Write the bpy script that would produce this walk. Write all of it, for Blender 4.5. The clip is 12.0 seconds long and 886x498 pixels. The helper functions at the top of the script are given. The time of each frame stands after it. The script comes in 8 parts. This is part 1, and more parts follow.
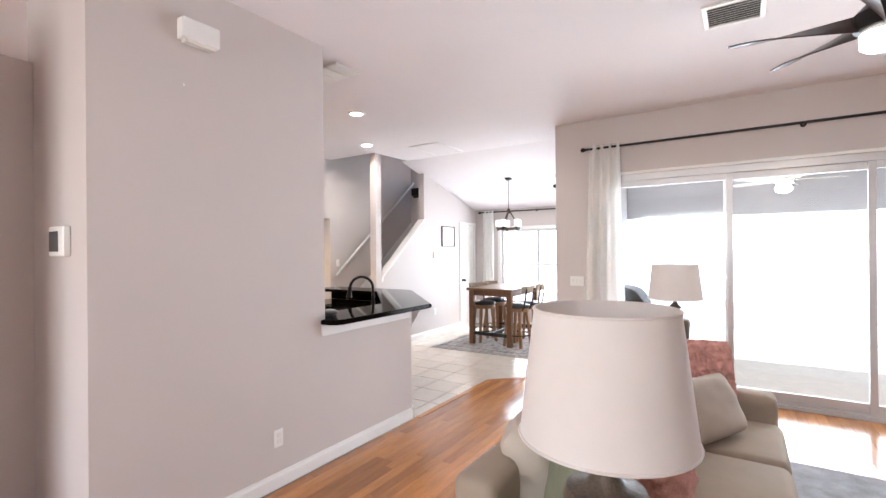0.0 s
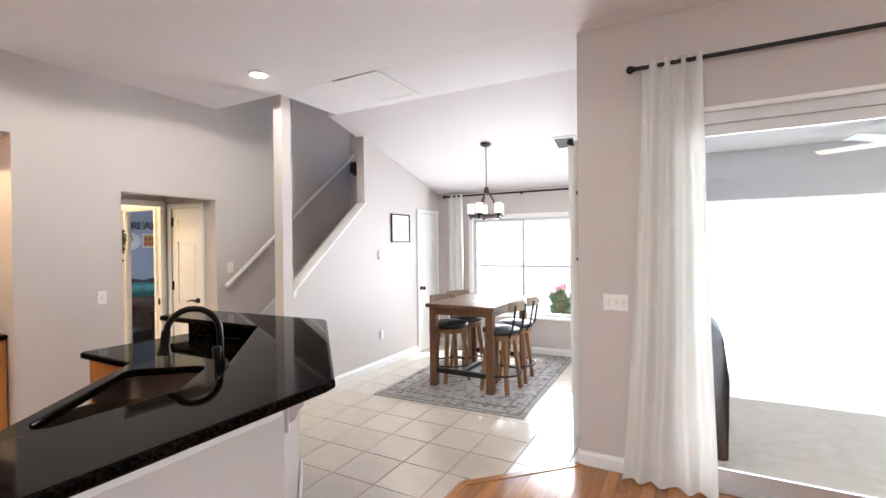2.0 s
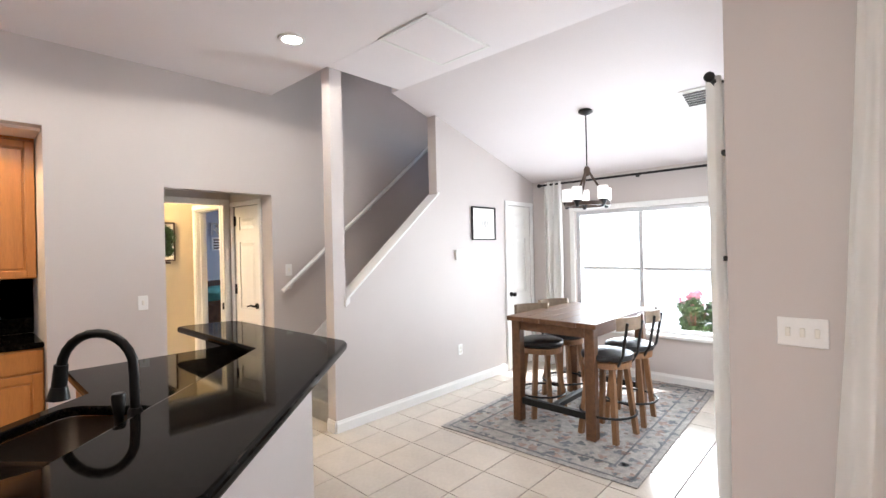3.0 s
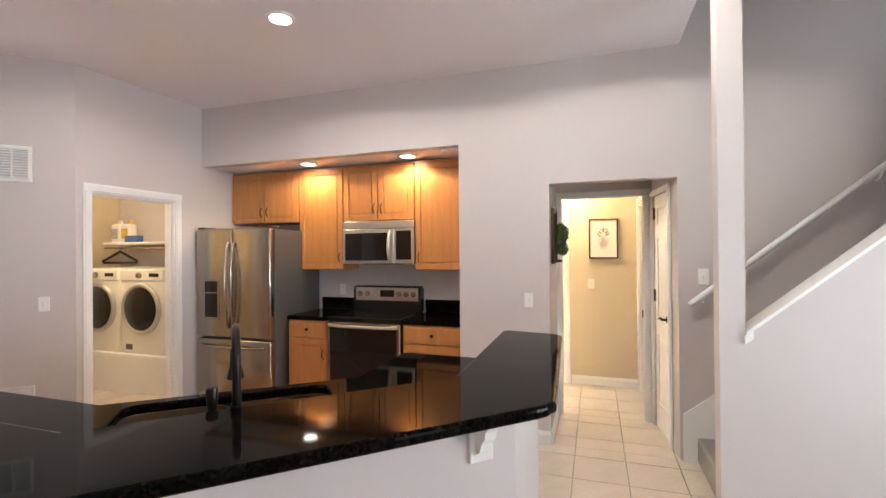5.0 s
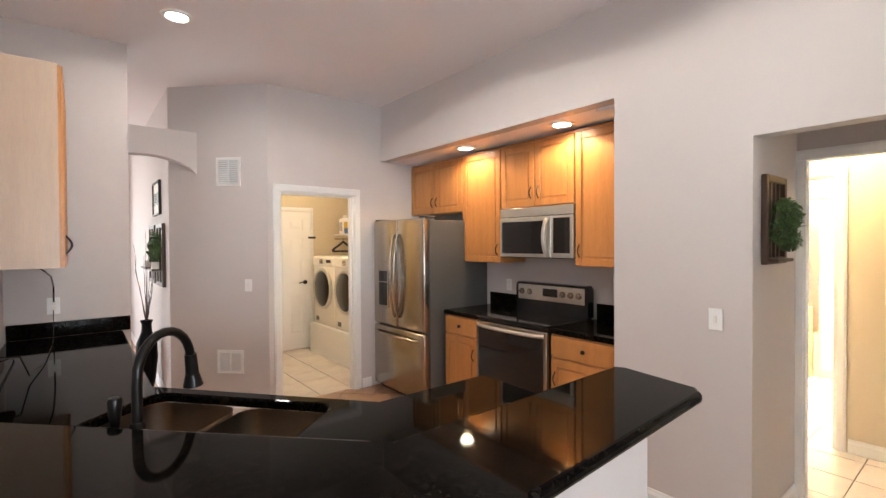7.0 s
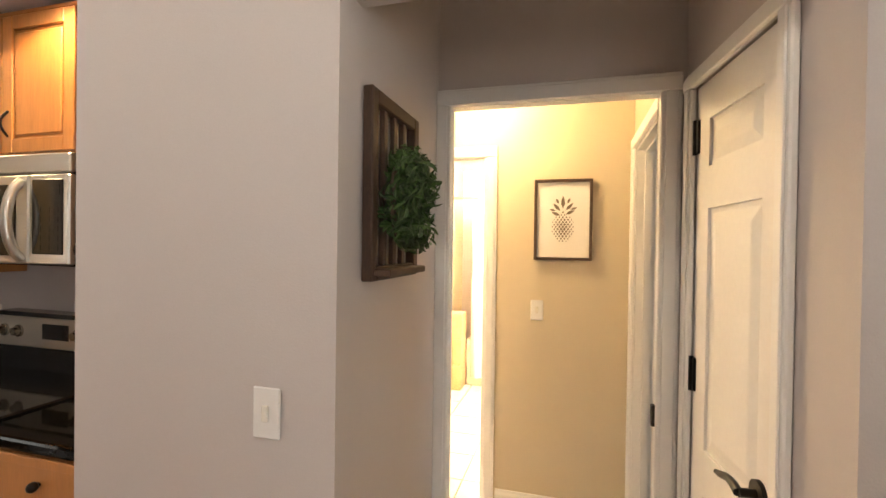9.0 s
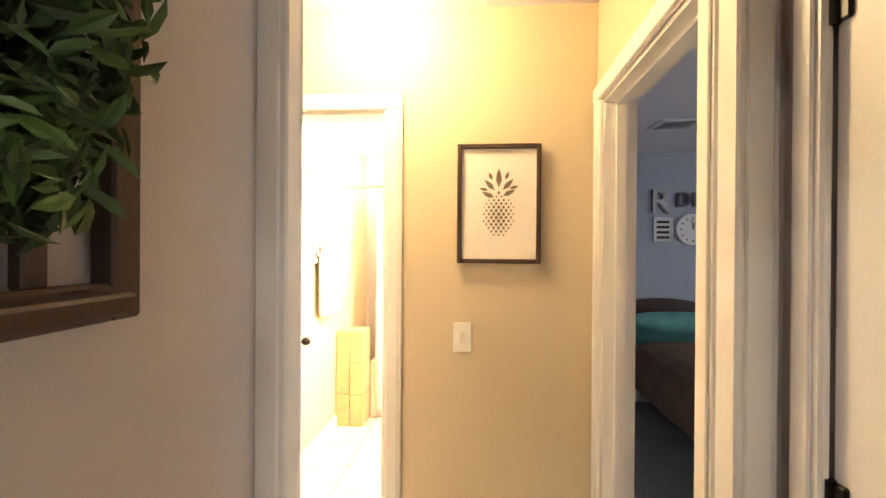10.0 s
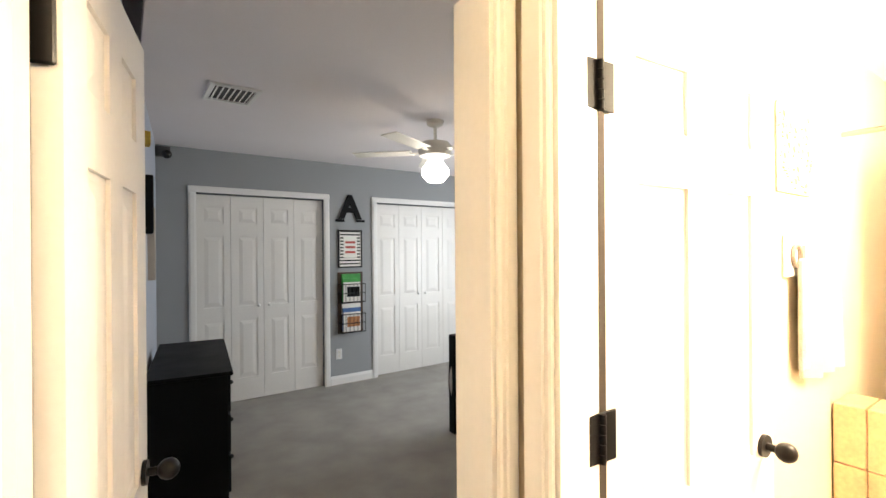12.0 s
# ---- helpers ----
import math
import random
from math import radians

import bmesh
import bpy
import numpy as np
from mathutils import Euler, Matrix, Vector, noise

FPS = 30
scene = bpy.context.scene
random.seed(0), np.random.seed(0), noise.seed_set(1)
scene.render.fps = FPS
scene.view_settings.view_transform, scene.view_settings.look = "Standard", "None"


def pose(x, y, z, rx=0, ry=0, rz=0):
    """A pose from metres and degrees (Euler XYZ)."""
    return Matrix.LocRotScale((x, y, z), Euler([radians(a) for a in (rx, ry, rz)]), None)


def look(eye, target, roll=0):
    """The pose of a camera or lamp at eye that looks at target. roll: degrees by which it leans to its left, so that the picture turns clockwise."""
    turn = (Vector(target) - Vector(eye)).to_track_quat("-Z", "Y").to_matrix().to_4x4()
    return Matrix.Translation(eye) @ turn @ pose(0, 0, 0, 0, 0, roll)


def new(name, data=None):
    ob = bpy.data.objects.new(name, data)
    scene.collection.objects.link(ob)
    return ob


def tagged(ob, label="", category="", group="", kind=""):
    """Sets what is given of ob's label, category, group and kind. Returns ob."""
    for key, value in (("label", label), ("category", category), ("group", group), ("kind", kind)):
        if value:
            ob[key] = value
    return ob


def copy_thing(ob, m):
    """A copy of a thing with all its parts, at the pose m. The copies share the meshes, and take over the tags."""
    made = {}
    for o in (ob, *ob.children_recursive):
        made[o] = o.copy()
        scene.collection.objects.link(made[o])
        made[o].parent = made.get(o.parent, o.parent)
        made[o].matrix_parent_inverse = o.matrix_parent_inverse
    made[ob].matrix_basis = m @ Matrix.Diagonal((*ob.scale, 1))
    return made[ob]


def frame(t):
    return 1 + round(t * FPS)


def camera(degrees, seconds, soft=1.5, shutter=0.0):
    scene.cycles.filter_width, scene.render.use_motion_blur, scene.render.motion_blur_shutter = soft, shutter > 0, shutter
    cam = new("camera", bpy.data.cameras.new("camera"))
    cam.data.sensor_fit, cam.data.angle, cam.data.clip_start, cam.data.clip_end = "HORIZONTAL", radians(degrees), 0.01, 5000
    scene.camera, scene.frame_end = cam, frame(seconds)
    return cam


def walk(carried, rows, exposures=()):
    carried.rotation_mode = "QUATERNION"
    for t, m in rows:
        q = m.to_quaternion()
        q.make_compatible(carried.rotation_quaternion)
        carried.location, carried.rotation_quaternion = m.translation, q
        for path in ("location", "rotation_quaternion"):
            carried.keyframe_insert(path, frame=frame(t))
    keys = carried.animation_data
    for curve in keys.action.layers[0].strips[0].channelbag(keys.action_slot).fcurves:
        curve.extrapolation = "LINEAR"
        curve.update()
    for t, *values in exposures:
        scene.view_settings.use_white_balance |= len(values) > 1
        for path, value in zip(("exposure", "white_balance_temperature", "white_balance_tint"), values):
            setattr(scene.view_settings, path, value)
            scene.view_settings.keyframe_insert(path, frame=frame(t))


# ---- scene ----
cam = camera(88.6, 12.0)
PATH = [
    (0, (0.462, 0.036, 1.549), (-0.638, 1.707, 1.551), -0.5),
    (0.5, (0.025, 0.525, 1.562), (-0.898, 2.3, 1.563), -0.6),
    (1, (-0.307, 1.038, 1.556), (-1.163, 2.846, 1.552), -0.5),
    (1.5, (-0.545, 1.563, 1.565), (-1.409, 3.367, 1.554), -0.5),
    (2, (-0.727, 2.148, 1.565), (-1.687, 3.903, 1.546), -0.6),
    (2.5, (-0.921, 2.651, 1.553), (-2.036, 4.311, 1.532), -0.8),
    (2.7, (-0.954, 2.855, 1.53), (-2.157, 4.453, 1.516), -1.0),
    (4.3, (-1.267, 4.271, 1.51), (-3.249, 4.542, 1.528), -0.9),
    (4.5, (-1.328, 4.409, 1.502), (-3.328, 4.417, 1.521), -0.7),
    (5, (-1.499, 4.672, 1.539), (-3.396, 4.038, 1.549), -0.5),
    (5.5, (-1.676, 4.9, 1.532), (-3.351, 3.807, 1.536), -0.3),
    (6, (-1.936, 5.05, 1.529), (-3.399, 3.686, 1.518), -0.3),
    (6.5, (-2.243, 5.127, 1.545), (-3.536, 3.601, 1.525), -0.4),
    (6.7, (-2.368, 5.142, 1.554), (-3.609, 3.574, 1.527), -0.4),
    (8.3, (-3.714, 4.866, 1.521), (-5.382, 3.764, 1.484), 0.7),
    (8.5, (-3.882, 4.858, 1.521), (-5.648, 3.919, 1.488), 0.8),
    (9, (-4.323, 4.806, 1.518), (-6.249, 4.267, 1.499), 0.8),
    (9.5, (-4.744, 4.776, 1.505), (-6.728, 4.526, 1.49), 0.9),
    (10, (-5.203, 4.696, 1.498), (-7.197, 4.533, 1.492), 0.4),
    (10.5, (-5.598, 4.665, 1.521), (-7.553, 4.246, 1.507), -0.2),
    (10.9, (-5.886, 4.63, 1.511), (-7.732, 3.859, 1.49), -0.5),
    (11, (-5.955, 4.592, 1.51), (-7.76, 3.731, 1.491), -0.4),
    (11.5, (-6.183, 4.419, 1.501), (-7.689, 3.104, 1.486), -0.5),
    (11.9, (-6.279, 4.218, 1.504), (-7.504, 2.637, 1.498), -0.2),
    (12, (-6.304, 4.164, 1.498), (-7.458, 2.531, 1.495), -0.4),
]
EXPOSURES = [(0.0, 2.1, 6200, 11), (0.5, 1.93, 6250, 11), (2.5, 1.86, 6250, 9), (6.5, 1.88, 6300, 9), (8.3, 1.75, 6700, 9), (9.3, 1.42, 7250, 11), (10.2, 1.42, 7200, 11), (11.2, 1.2, 6600, 9), (12.0, 1.12, 6600, 9)]
walk(cam, [(t, look(eye, target, roll)) for t, eye, target, roll in PATH], EXPOSURES)

# ---- world and light ----
world = bpy.data.worlds.new("daylight")
scene.world = world
world.use_nodes = True
wn = world.node_tree
sky = wn.nodes.new("ShaderNodeTexSky")
sky.sky_type, sky.sun_disc = 'NISHITA', False
sky.sun_elevation, sky.sun_rotation = radians(58), radians(150)
wn.links.new(sky.outputs[0], wn.nodes["Background"].inputs[0])
wn.nodes["Background"].inputs[1].default_value = 0.15


def lamp(name, kind, m, power, colour=(1, 1, 1), size=0.1, size_y=0.0):
    data = bpy.data.lights.new(name, kind)
    data.energy, data.color = power, colour
    if kind == 'AREA':
        data.size = size
        if size_y:
            data.shape, data.size_y = 'RECTANGLE', size_y
    elif kind == 'SUN':
        data.angle = size
    else:
        data.shadow_soft_size = size
    ob = new(name, data)
    ob.matrix_world = m
    return ob


DAY = (0.90, 0.955, 1.0)
WARM = (1.0, 0.70, 0.36)
lamp("sun", 'SUN', look((8, 14, 20), (0, 4, 0)), 3.5, (1, 0.95, 0.88), radians(0.5))
# daylight in the openings
lamp("daylight_slider", 'AREA', look((0.83, 5.66, 1.25), (0.83, 0, 1.3)), 44, DAY, 3.2, 2.1)
lamp("daylight_dining", 'AREA', look((-2.86, 8.60, 1.25), (-2.86, 0, 1.4)), 33, DAY, 1.4, 1.3)
# added fill from an assumed, unseen opening behind the camera
lamp("daylight_foyer", 'AREA', look((-0.9, -3.9, 1.5), (-1.2, 0, 1.5)), 40, (1.0, 0.98, 0.95), 2.4, 2.0)
lamp("daylight_nook_side", 'AREA', look((-1.345, 7.0, 1.5), (-4, 7.0, 1.35)), 5.5, DAY, 1.4, 1.1)
lamp("daylight_bedroom", 'AREA', look((-10.5, 1.2, 1.4), (-8.4, 0.2, 1.1)), 24, DAY, 1.4, 1.3)
lamp("daylight_second_bedroom", 'AREA', look((-7.4, 8.4, 1.5), (-8.4, 6, 1.3)), 6, (0.72, 0.8, 1.0), 1.4, 1.2)
# lamps
for cx, cy, watts in ((-3.04, 3.66, 14), (-3.97, 4.82, 13), (-3.11, 1.71, 5), (-3.92, 2.78, 13)):
    lamp("recessed_lamp", 'SPOT', look((cx, cy, 3.02), (cx, cy, 0)), watts, (1.0, 0.93, 0.84), 0.06).data.spot_size = radians(168)
for cx, cy in ((-5.44, 1.92), (-5.44, 3.01)):
    lamp("soffit_lamp", 'SPOT', look((cx, cy, 2.425), (cx - 0.05, cy, 0)), 13, WARM, 0.05).data.spot_size = radians(140)
lamp("hall_lamp", 'POINT', pose(-6.62, 4.30, 2.33), 13.5, (1.0, 0.74, 0.40), 0.09)
lamp("bath_lamp", 'POINT', pose(-8.35, 4.45, 2.15), 150, (1.0, 0.82, 0.57), 0.18)
lamp("laundry_lamp", 'POINT', pose(-4.5, -0.2, 2.5), 13, (1.0, 0.76, 0.46), 0.1)
lamp("fan_lamp", 'POINT', pose(1.08, 3.26, 2.54), 4, (1.0, 0.9, 0.75), 0.08)
lamp("bedroom_fan_lamp", 'POINT', pose(-8.2, 1.39, 1.98), 4.5, (1.0, 0.86, 0.66), 0.08)

# ---- materials ----


def material(name, colour, rough=0.6, metal=0.0, vary=0.06, scale=6.0, fine=90.0, bump=0.0, spec=0.5, trans=0.0, coat=0.0, piece=0.0, stretch=(1, 1, 1), second=None):
    """A paint, cloth, wood or metal with variation at two scales."""
    m = bpy.data.materials.new(name)
    m.use_nodes = True
    n, l = m.node_tree.nodes, m.node_tree.links
    b = n["Principled BSDF"]
    tc = n.new("ShaderNodeTexCoord")
    mp = n.new("ShaderNodeMapping")
    mp.inputs["Scale"].default_value = stretch
    l.new(tc.outputs["Object"], mp.inputs["Vector"])
    big, small = n.new("ShaderNodeTexNoise"), n.new("ShaderNodeTexNoise")
    big.inputs["Scale"].default_value, small.inputs["Scale"].default_value = scale, fine
    big.inputs["Detail"].default_value = 4
    l.new(mp.outputs[0], big.inputs["Vector"])
    l.new(mp.outputs[0], small.inputs["Vector"])
    ramp = n.new("ShaderNodeValToRGB")
    lo = [c * (1 - 2 * vary) for c in colour] if second is None else second
    hi = [min(1, c * (1 + vary)) for c in colour]
    ramp.color_ramp.elements[0].position, ramp.color_ramp.elements[1].position = 0.3, 0.7
    ramp.color_ramp.elements[0].color, ramp.color_ramp.elements[1].color = (*lo, 1), (*hi, 1)
    mix = n.new("ShaderNodeMath")
    mix.operation = 'MULTIPLY_ADD'
    mix.inputs[1].default_value, mix.inputs[2].default_value = 0.4, 0.0
    add = n.new("ShaderNodeMath")
    add.operation = 'MULTIPLY_ADD'
    add.inputs[1].default_value = 0.6
    l.new(small.outputs["Fac"], mix.inputs[0])
    l.new(big.outputs["Fac"], add.inputs[0])
    l.new(mix.outputs[0], add.inputs[2])
    l.new(add.outputs[0], ramp.inputs[0])
    out = ramp.outputs[0]
    if piece:
        info = n.new("ShaderNodeObjectInfo")
        hsv = n.new("ShaderNodeHueSaturation")
        rng = n.new("ShaderNodeMapRange")
        rng.inputs["To Min"].default_value, rng.inputs["To Max"].default_value = 1 - piece, 1 + piece
        geo = n.new("ShaderNodeNewGeometry")
        both = n.new("ShaderNodeMath")
        both.operation = 'ADD'
        frac = n.new("ShaderNodeMath")
        frac.operation = 'FRACT'
        l.new(info.outputs["Random"], both.inputs[0])
        l.new(geo.outputs["Random Per Island"], both.inputs[1])
        l.new(both.outputs[0], frac.inputs[0])
        l.new(frac.outputs[0], rng.inputs["Value"])
        l.new(rng.outputs[0], hsv.inputs["Value"])
        l.new(out, hsv.inputs["Color"])
        out = hsv.outputs[0]
    l.new(out, b.inputs["Base Color"])
    b.inputs["Metallic"].default_value = metal
    rr = n.new("ShaderNodeMapRange")
    rr.inputs["To Min"].default_value, rr.inputs["To Max"].default_value = max(0.02, rough * 0.85), min(1, rough * 1.15)
    l.new(big.outputs["Fac"], rr.inputs["Value"])
    l.new(rr.outputs[0], b.inputs["Roughness"])
    b.inputs["Specular IOR Level"].default_value = spec
    b.inputs["Transmission Weight"].default_value = trans
    b.inputs["Coat Weight"].default_value = coat
    b.inputs["Coat Roughness"].default_value = 0.08
    if bump:
        bp = n.new("ShaderNodeBump")
        bp.inputs["Strength"].default_value, bp.inputs["Distance"].default_value = bump, 0.004
        l.new(small.outputs["Fac"], bp.inputs["Height"])
        l.new(bp.outputs[0], b.inputs["Normal"])
    return m


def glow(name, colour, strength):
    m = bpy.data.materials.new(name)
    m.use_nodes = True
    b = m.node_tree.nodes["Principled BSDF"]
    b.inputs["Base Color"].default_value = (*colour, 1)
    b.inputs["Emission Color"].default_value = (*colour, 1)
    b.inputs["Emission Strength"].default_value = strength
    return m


def cloth(name, colour, through_light=0.35, **more):
    """Cloth that lets some light through."""
    m = material(name, colour, **more)
    n, l = m.node_tree.nodes, m.node_tree.links
    tr, mx = n.new("ShaderNodeBsdfTranslucent"), n.new("ShaderNodeMixShader")
    tr.inputs[0].default_value = (*colour, 1)
    mx.inputs[0].default_value = through_light
    l.new(n["Principled BSDF"].outputs[0], mx.inputs[1])
    l.new(tr.outputs[0], mx.inputs[2])
    l.new(mx.outputs[0], n["Material Output"].inputs[0])
    return m


def clear_glass(name):
    m = bpy.data.materials.new(name)
    m.use_nodes = True
    n, l = m.node_tree.nodes, m.node_tree.links
    t, g, mx, fr = n.new("ShaderNodeBsdfTransparent"), n.new("ShaderNodeBsdfGlossy"), n.new("ShaderNodeMixShader"), n.new("ShaderNodeFresnel")
    g.inputs["Roughness"].default_value = 0.02
    l.new(fr.outputs[0], mx.inputs[0])
    l.new(t.outputs[0], mx.inputs[1])
    l.new(g.outputs[0], mx.inputs[2])
    l.new(mx.outputs[0], n["Material Output"].inputs[0])
    return m


def granite():
    """Polished black granite with sparse brown and grey flecks."""
    m = bpy.data.materials.new("black_granite")
    m.use_nodes = True
    n, l = m.node_tree.nodes, m.node_tree.links
    b = n["Principled BSDF"]
    tc = n.new("ShaderNodeTexCoord")
    cells, cloud = n.new("ShaderNodeTexVoronoi"), n.new("ShaderNodeTexNoise")
    cells.inputs["Scale"].default_value, cloud.inputs["Scale"].default_value = 110, 12
    cloud.inputs["Detail"].default_value = 6
    l.new(tc.outputs["Object"], cells.inputs["Vector"])
    l.new(tc.outputs["Object"], cloud.inputs["Vector"])
    sep = n.new("ShaderNodeSeparateColor")
    l.new(cells.outputs["Color"], sep.inputs[0])
    add = n.new("ShaderNodeMath")
    add.operation = 'MULTIPLY_ADD'
    add.inputs[1].default_value = 0.7
    l.new(cloud.outputs["Fac"], add.inputs[0])
    half = n.new("ShaderNodeMath")
    half.operation = 'MULTIPLY'
    half.inputs[1].default_value = 0.5
    l.new(sep.outputs[0], half.inputs[0])
    l.new(half.outputs[0], add.inputs[2])
    ramp = n.new("ShaderNodeValToRGB")
    e = ramp.color_ramp.elements
    e[0].position, e[0].color = 0.48, (0.0011, 0.001, 0.0009, 1)
    e[1].position, e[1].color = 0.62, (0.003, 0.0024, 0.0018, 1)
    for at, c in ((0.72, (0.006, 0.0048, 0.0034, 1)), (0.82, (0.010, 0.008, 0.006, 1))):
        k = e.new(at)
        k.color = c
    l.new(add.outputs[0], ramp.inputs[0])
    l.new(ramp.outputs[0], b.inputs["Base Color"])
    b.inputs["Roughness"].default_value = 0.045
    b.inputs["Specular IOR Level"].default_value = 0.05
    return m


PAINT = material("greige_paint", (0.575, 0.525, 0.505), 0.75, vary=0.02, scale=1.5, fine=260, bump=0.12)
# hall walls are greige too; the yellow of warm lamplight is mixed in here
WARMTINT = material("warm_tinted_paint", (0.62, 0.53, 0.38), 0.7, vary=0.02, scale=1.5, fine=260, bump=0.12)
GREYWALL = material("grey_paint", (0.30, 0.31, 0.32), 0.75, vary=0.03, scale=1.5, fine=260, bump=0.1)
BLUEWALL = material("pale_blue_paint", (0.42, 0.45, 0.52), 0.75, vary=0.03, scale=1.5, fine=260, bump=0.1)
CEIL = material("ceiling_paint", (0.80, 0.755, 0.765), 0.9, vary=0.02, scale=1.2, fine=120, bump=0.05)
TRIM = material("white_trim_paint", (0.80, 0.79, 0.77), 0.35, vary=0.02, scale=3, fine=60)
DOORW = material("white_door_paint", (0.78, 0.76, 0.73), 0.4, vary=0.025, scale=3, fine=70, bump=0.04)
OAKFLOOR = material("oak_floor", (0.43, 0.185, 0.065), 0.17, vary=0.16, scale=5, fine=60, bump=0.03, piece=0.28, stretch=(6, 0.8, 6), coat=0.05)
TILE = material("cream_tile", (0.62, 0.56, 0.49), 0.16, vary=0.06, scale=4, fine=40, bump=0.02, piece=0.05)
STONE = material("brown_stone_tile", (0.36, 0.20, 0.11), 0.30, vary=0.25, scale=5, fine=30, bump=0.05, piece=0.22)
GROUT = material("grout", (0.36, 0.31, 0.26), 0.9, vary=0.1, scale=10)
CARPET = material("grey_carpet", (0.36, 0.34, 0.31), 0.95, vary=0.14, scale=4, fine=500, bump=0.8)
GRANITE = granite()
MAPLE = material("maple_wood", (0.50, 0.215, 0.066), 0.32, vary=0.10, scale=3, fine=26, bump=0.02, stretch=(7, 7, 0.7), piece=0.06)
PALEMAPLE = material("pale_maple_panel", (0.50, 0.36, 0.26), 0.4, vary=0.05, scale=3, fine=26, bump=0.02, stretch=(7, 7, 0.6))
STEEL = material("stainless_steel", (0.45, 0.405, 0.345), 0.22, 1.0, vary=0.03, scale=2, fine=150, stretch=(60, 60, 1), bump=0.01)
DARKSTEEL = material("grey_appliance_side", (0.10, 0.097, 0.095), 0.45, 0.3, vary=0.04, scale=3)
SINKSTEEL = material("sink_steel", (0.24, 0.20, 0.16), 0.3, 1.0, vary=0.06, scale=4, fine=120)
BLACK = material("black_enamel", (0.012, 0.012, 0.013), 0.18, vary=0.1, scale=8)
BRIGHTSTEEL = material("bright_brushed_steel", (0.56, 0.54, 0.50), 0.30, 0.85, vary=0.03, scale=2, fine=150, stretch=(60, 1, 60), bump=0.01)
# near-black brown standing in for the unlit door hinge gaps
GAPSHADE = material("gap_shade", (0.03, 0.02, 0.012), 0.8, vary=0.1, scale=20)
BLACKGLASS = material("black_oven_glass", (0.010, 0.009, 0.009), 0.05, vary=0.1, scale=8)
BRONZE = material("dark_bronze", (0.009, 0.0075, 0.0065), 0.32, 0.25, vary=0.15, scale=20, fine=120, spec=0.35)
IRON = material("black_iron", (0.018, 0.017, 0.016), 0.5, 0.4, vary=0.15, scale=20)
DARKPAINT = material("black_furniture_paint", (0.006, 0.006, 0.007), 0.5, vary=0.1, scale=6, spec=0.1)
ENAMEL = material("white_enamel", (0.80, 0.77, 0.70), 0.25, vary=0.02, scale=4)
PLASTIC = material("white_plastic", (0.80, 0.79, 0.77), 0.4, vary=0.02, scale=8)
CURTAIN = cloth("white_curtain_cloth", (0.92, 0.91, 0.89), 0.42, rough=0.9, vary=0.03, scale=5, fine=400, bump=0.15)
SHADE = cloth("lamp_shade_cloth", (0.86, 0.82, 0.79), 0.3, rough=0.9, vary=0.03, scale=8, fine=500, bump=0.25)
SOFA = material("beige_sofa_cloth", (0.35, 0.285, 0.22), 0.9, vary=0.08, scale=5, fine=420, bump=0.4)
CREAMCLOTH = material("cream_cushion_cloth", (0.47, 0.41, 0.345), 0.9, vary=0.06, scale=5, fine=420, bump=0.3)
PINK = material("pink_fur_cloth", (0.64, 0.33, 0.28), 0.95, vary=0.25, scale=22, fine=260, bump=0.8)
SAGE = material("grey_green_cloth", (0.22, 0.23, 0.16), 0.9, vary=0.15, scale=9, fine=300, bump=0.3)
TABLEWOOD = material("brown_table_wood", (0.15, 0.07, 0.032), 0.4, vary=0.22, scale=4, fine=30, bump=0.05, stretch=(8, 1, 8))
LEGWOOD = material("oak_leg_wood", (0.27, 0.135, 0.06), 0.45, vary=0.18, scale=4, fine=30, bump=0.04, stretch=(8, 8, 1))
PALEOAK = material("weathered_oak", (0.25, 0.18, 0.12), 0.5, vary=0.15, scale=4, fine=30, bump=0.04, stretch=(1, 8, 8))
LEATHER = material("black_leather", (0.016, 0.016, 0.018), 0.4, vary=0.15, scale=14, fine=200, bump=0.15)
FRAMEWOOD = material("dark_frame_wood", (0.065, 0.034, 0.02), 0.5, vary=0.25, scale=6, fine=50, bump=0.08, stretch=(5, 5, 1))
WALNUT = material("walnut_blade", (0.03, 0.015, 0.011), 0.3, vary=0.2, scale=6, fine=40)
PAPER = material("white_paper", (0.82, 0.79, 0.74), 0.7, vary=0.02, scale=12, fine=200, bump=0.05)
PRINT = material("grey_brown_print", (0.20, 0.155, 0.12), 0.8, vary=0.1, scale=30)
LEAF = material("boxwood_leaf", (0.06, 0.12, 0.03), 0.5, vary=0.3, scale=12, fine=60, piece=0.45)
RUG = material("faded_rug", (0.36, 0.33, 0.30), 0.95, vary=0.35, scale=16, fine=90, bump=0.5, second=(0.19, 0.19, 0.195))
RUGRED = material("faded_rug_rose", (0.34, 0.25, 0.22), 0.95, vary=0.3, scale=9, fine=60, bump=0.5)
RUGBLUE = material("faded_rug_slate", (0.19, 0.20, 0.215), 0.95, vary=0.3, scale=9, fine=60, bump=0.5)
GREYRUG = material("grey_shag_rug", (0.27, 0.26, 0.27), 0.95, vary=0.25, scale=9, fine=200, bump=0.8)
GLASS = clear_glass("window_glass")
MIRROR = material("mirror_glass", (0.85, 0.86, 0.88), 0.03, 1.0, vary=0.0)
ALU = material("white_aluminium", (0.62, 0.62, 0.63), 0.35, 0.2, vary=0.03, scale=5)
CONCRETE = material("pale_concrete", (0.62, 0.60, 0.56), 0.85, vary=0.08, scale=3, fine=60, bump=0.2)
GRASS = material("lawn_grass", (0.10, 0.15, 0.04), 0.95, vary=0.35, scale=2, fine=60, bump=0.8)
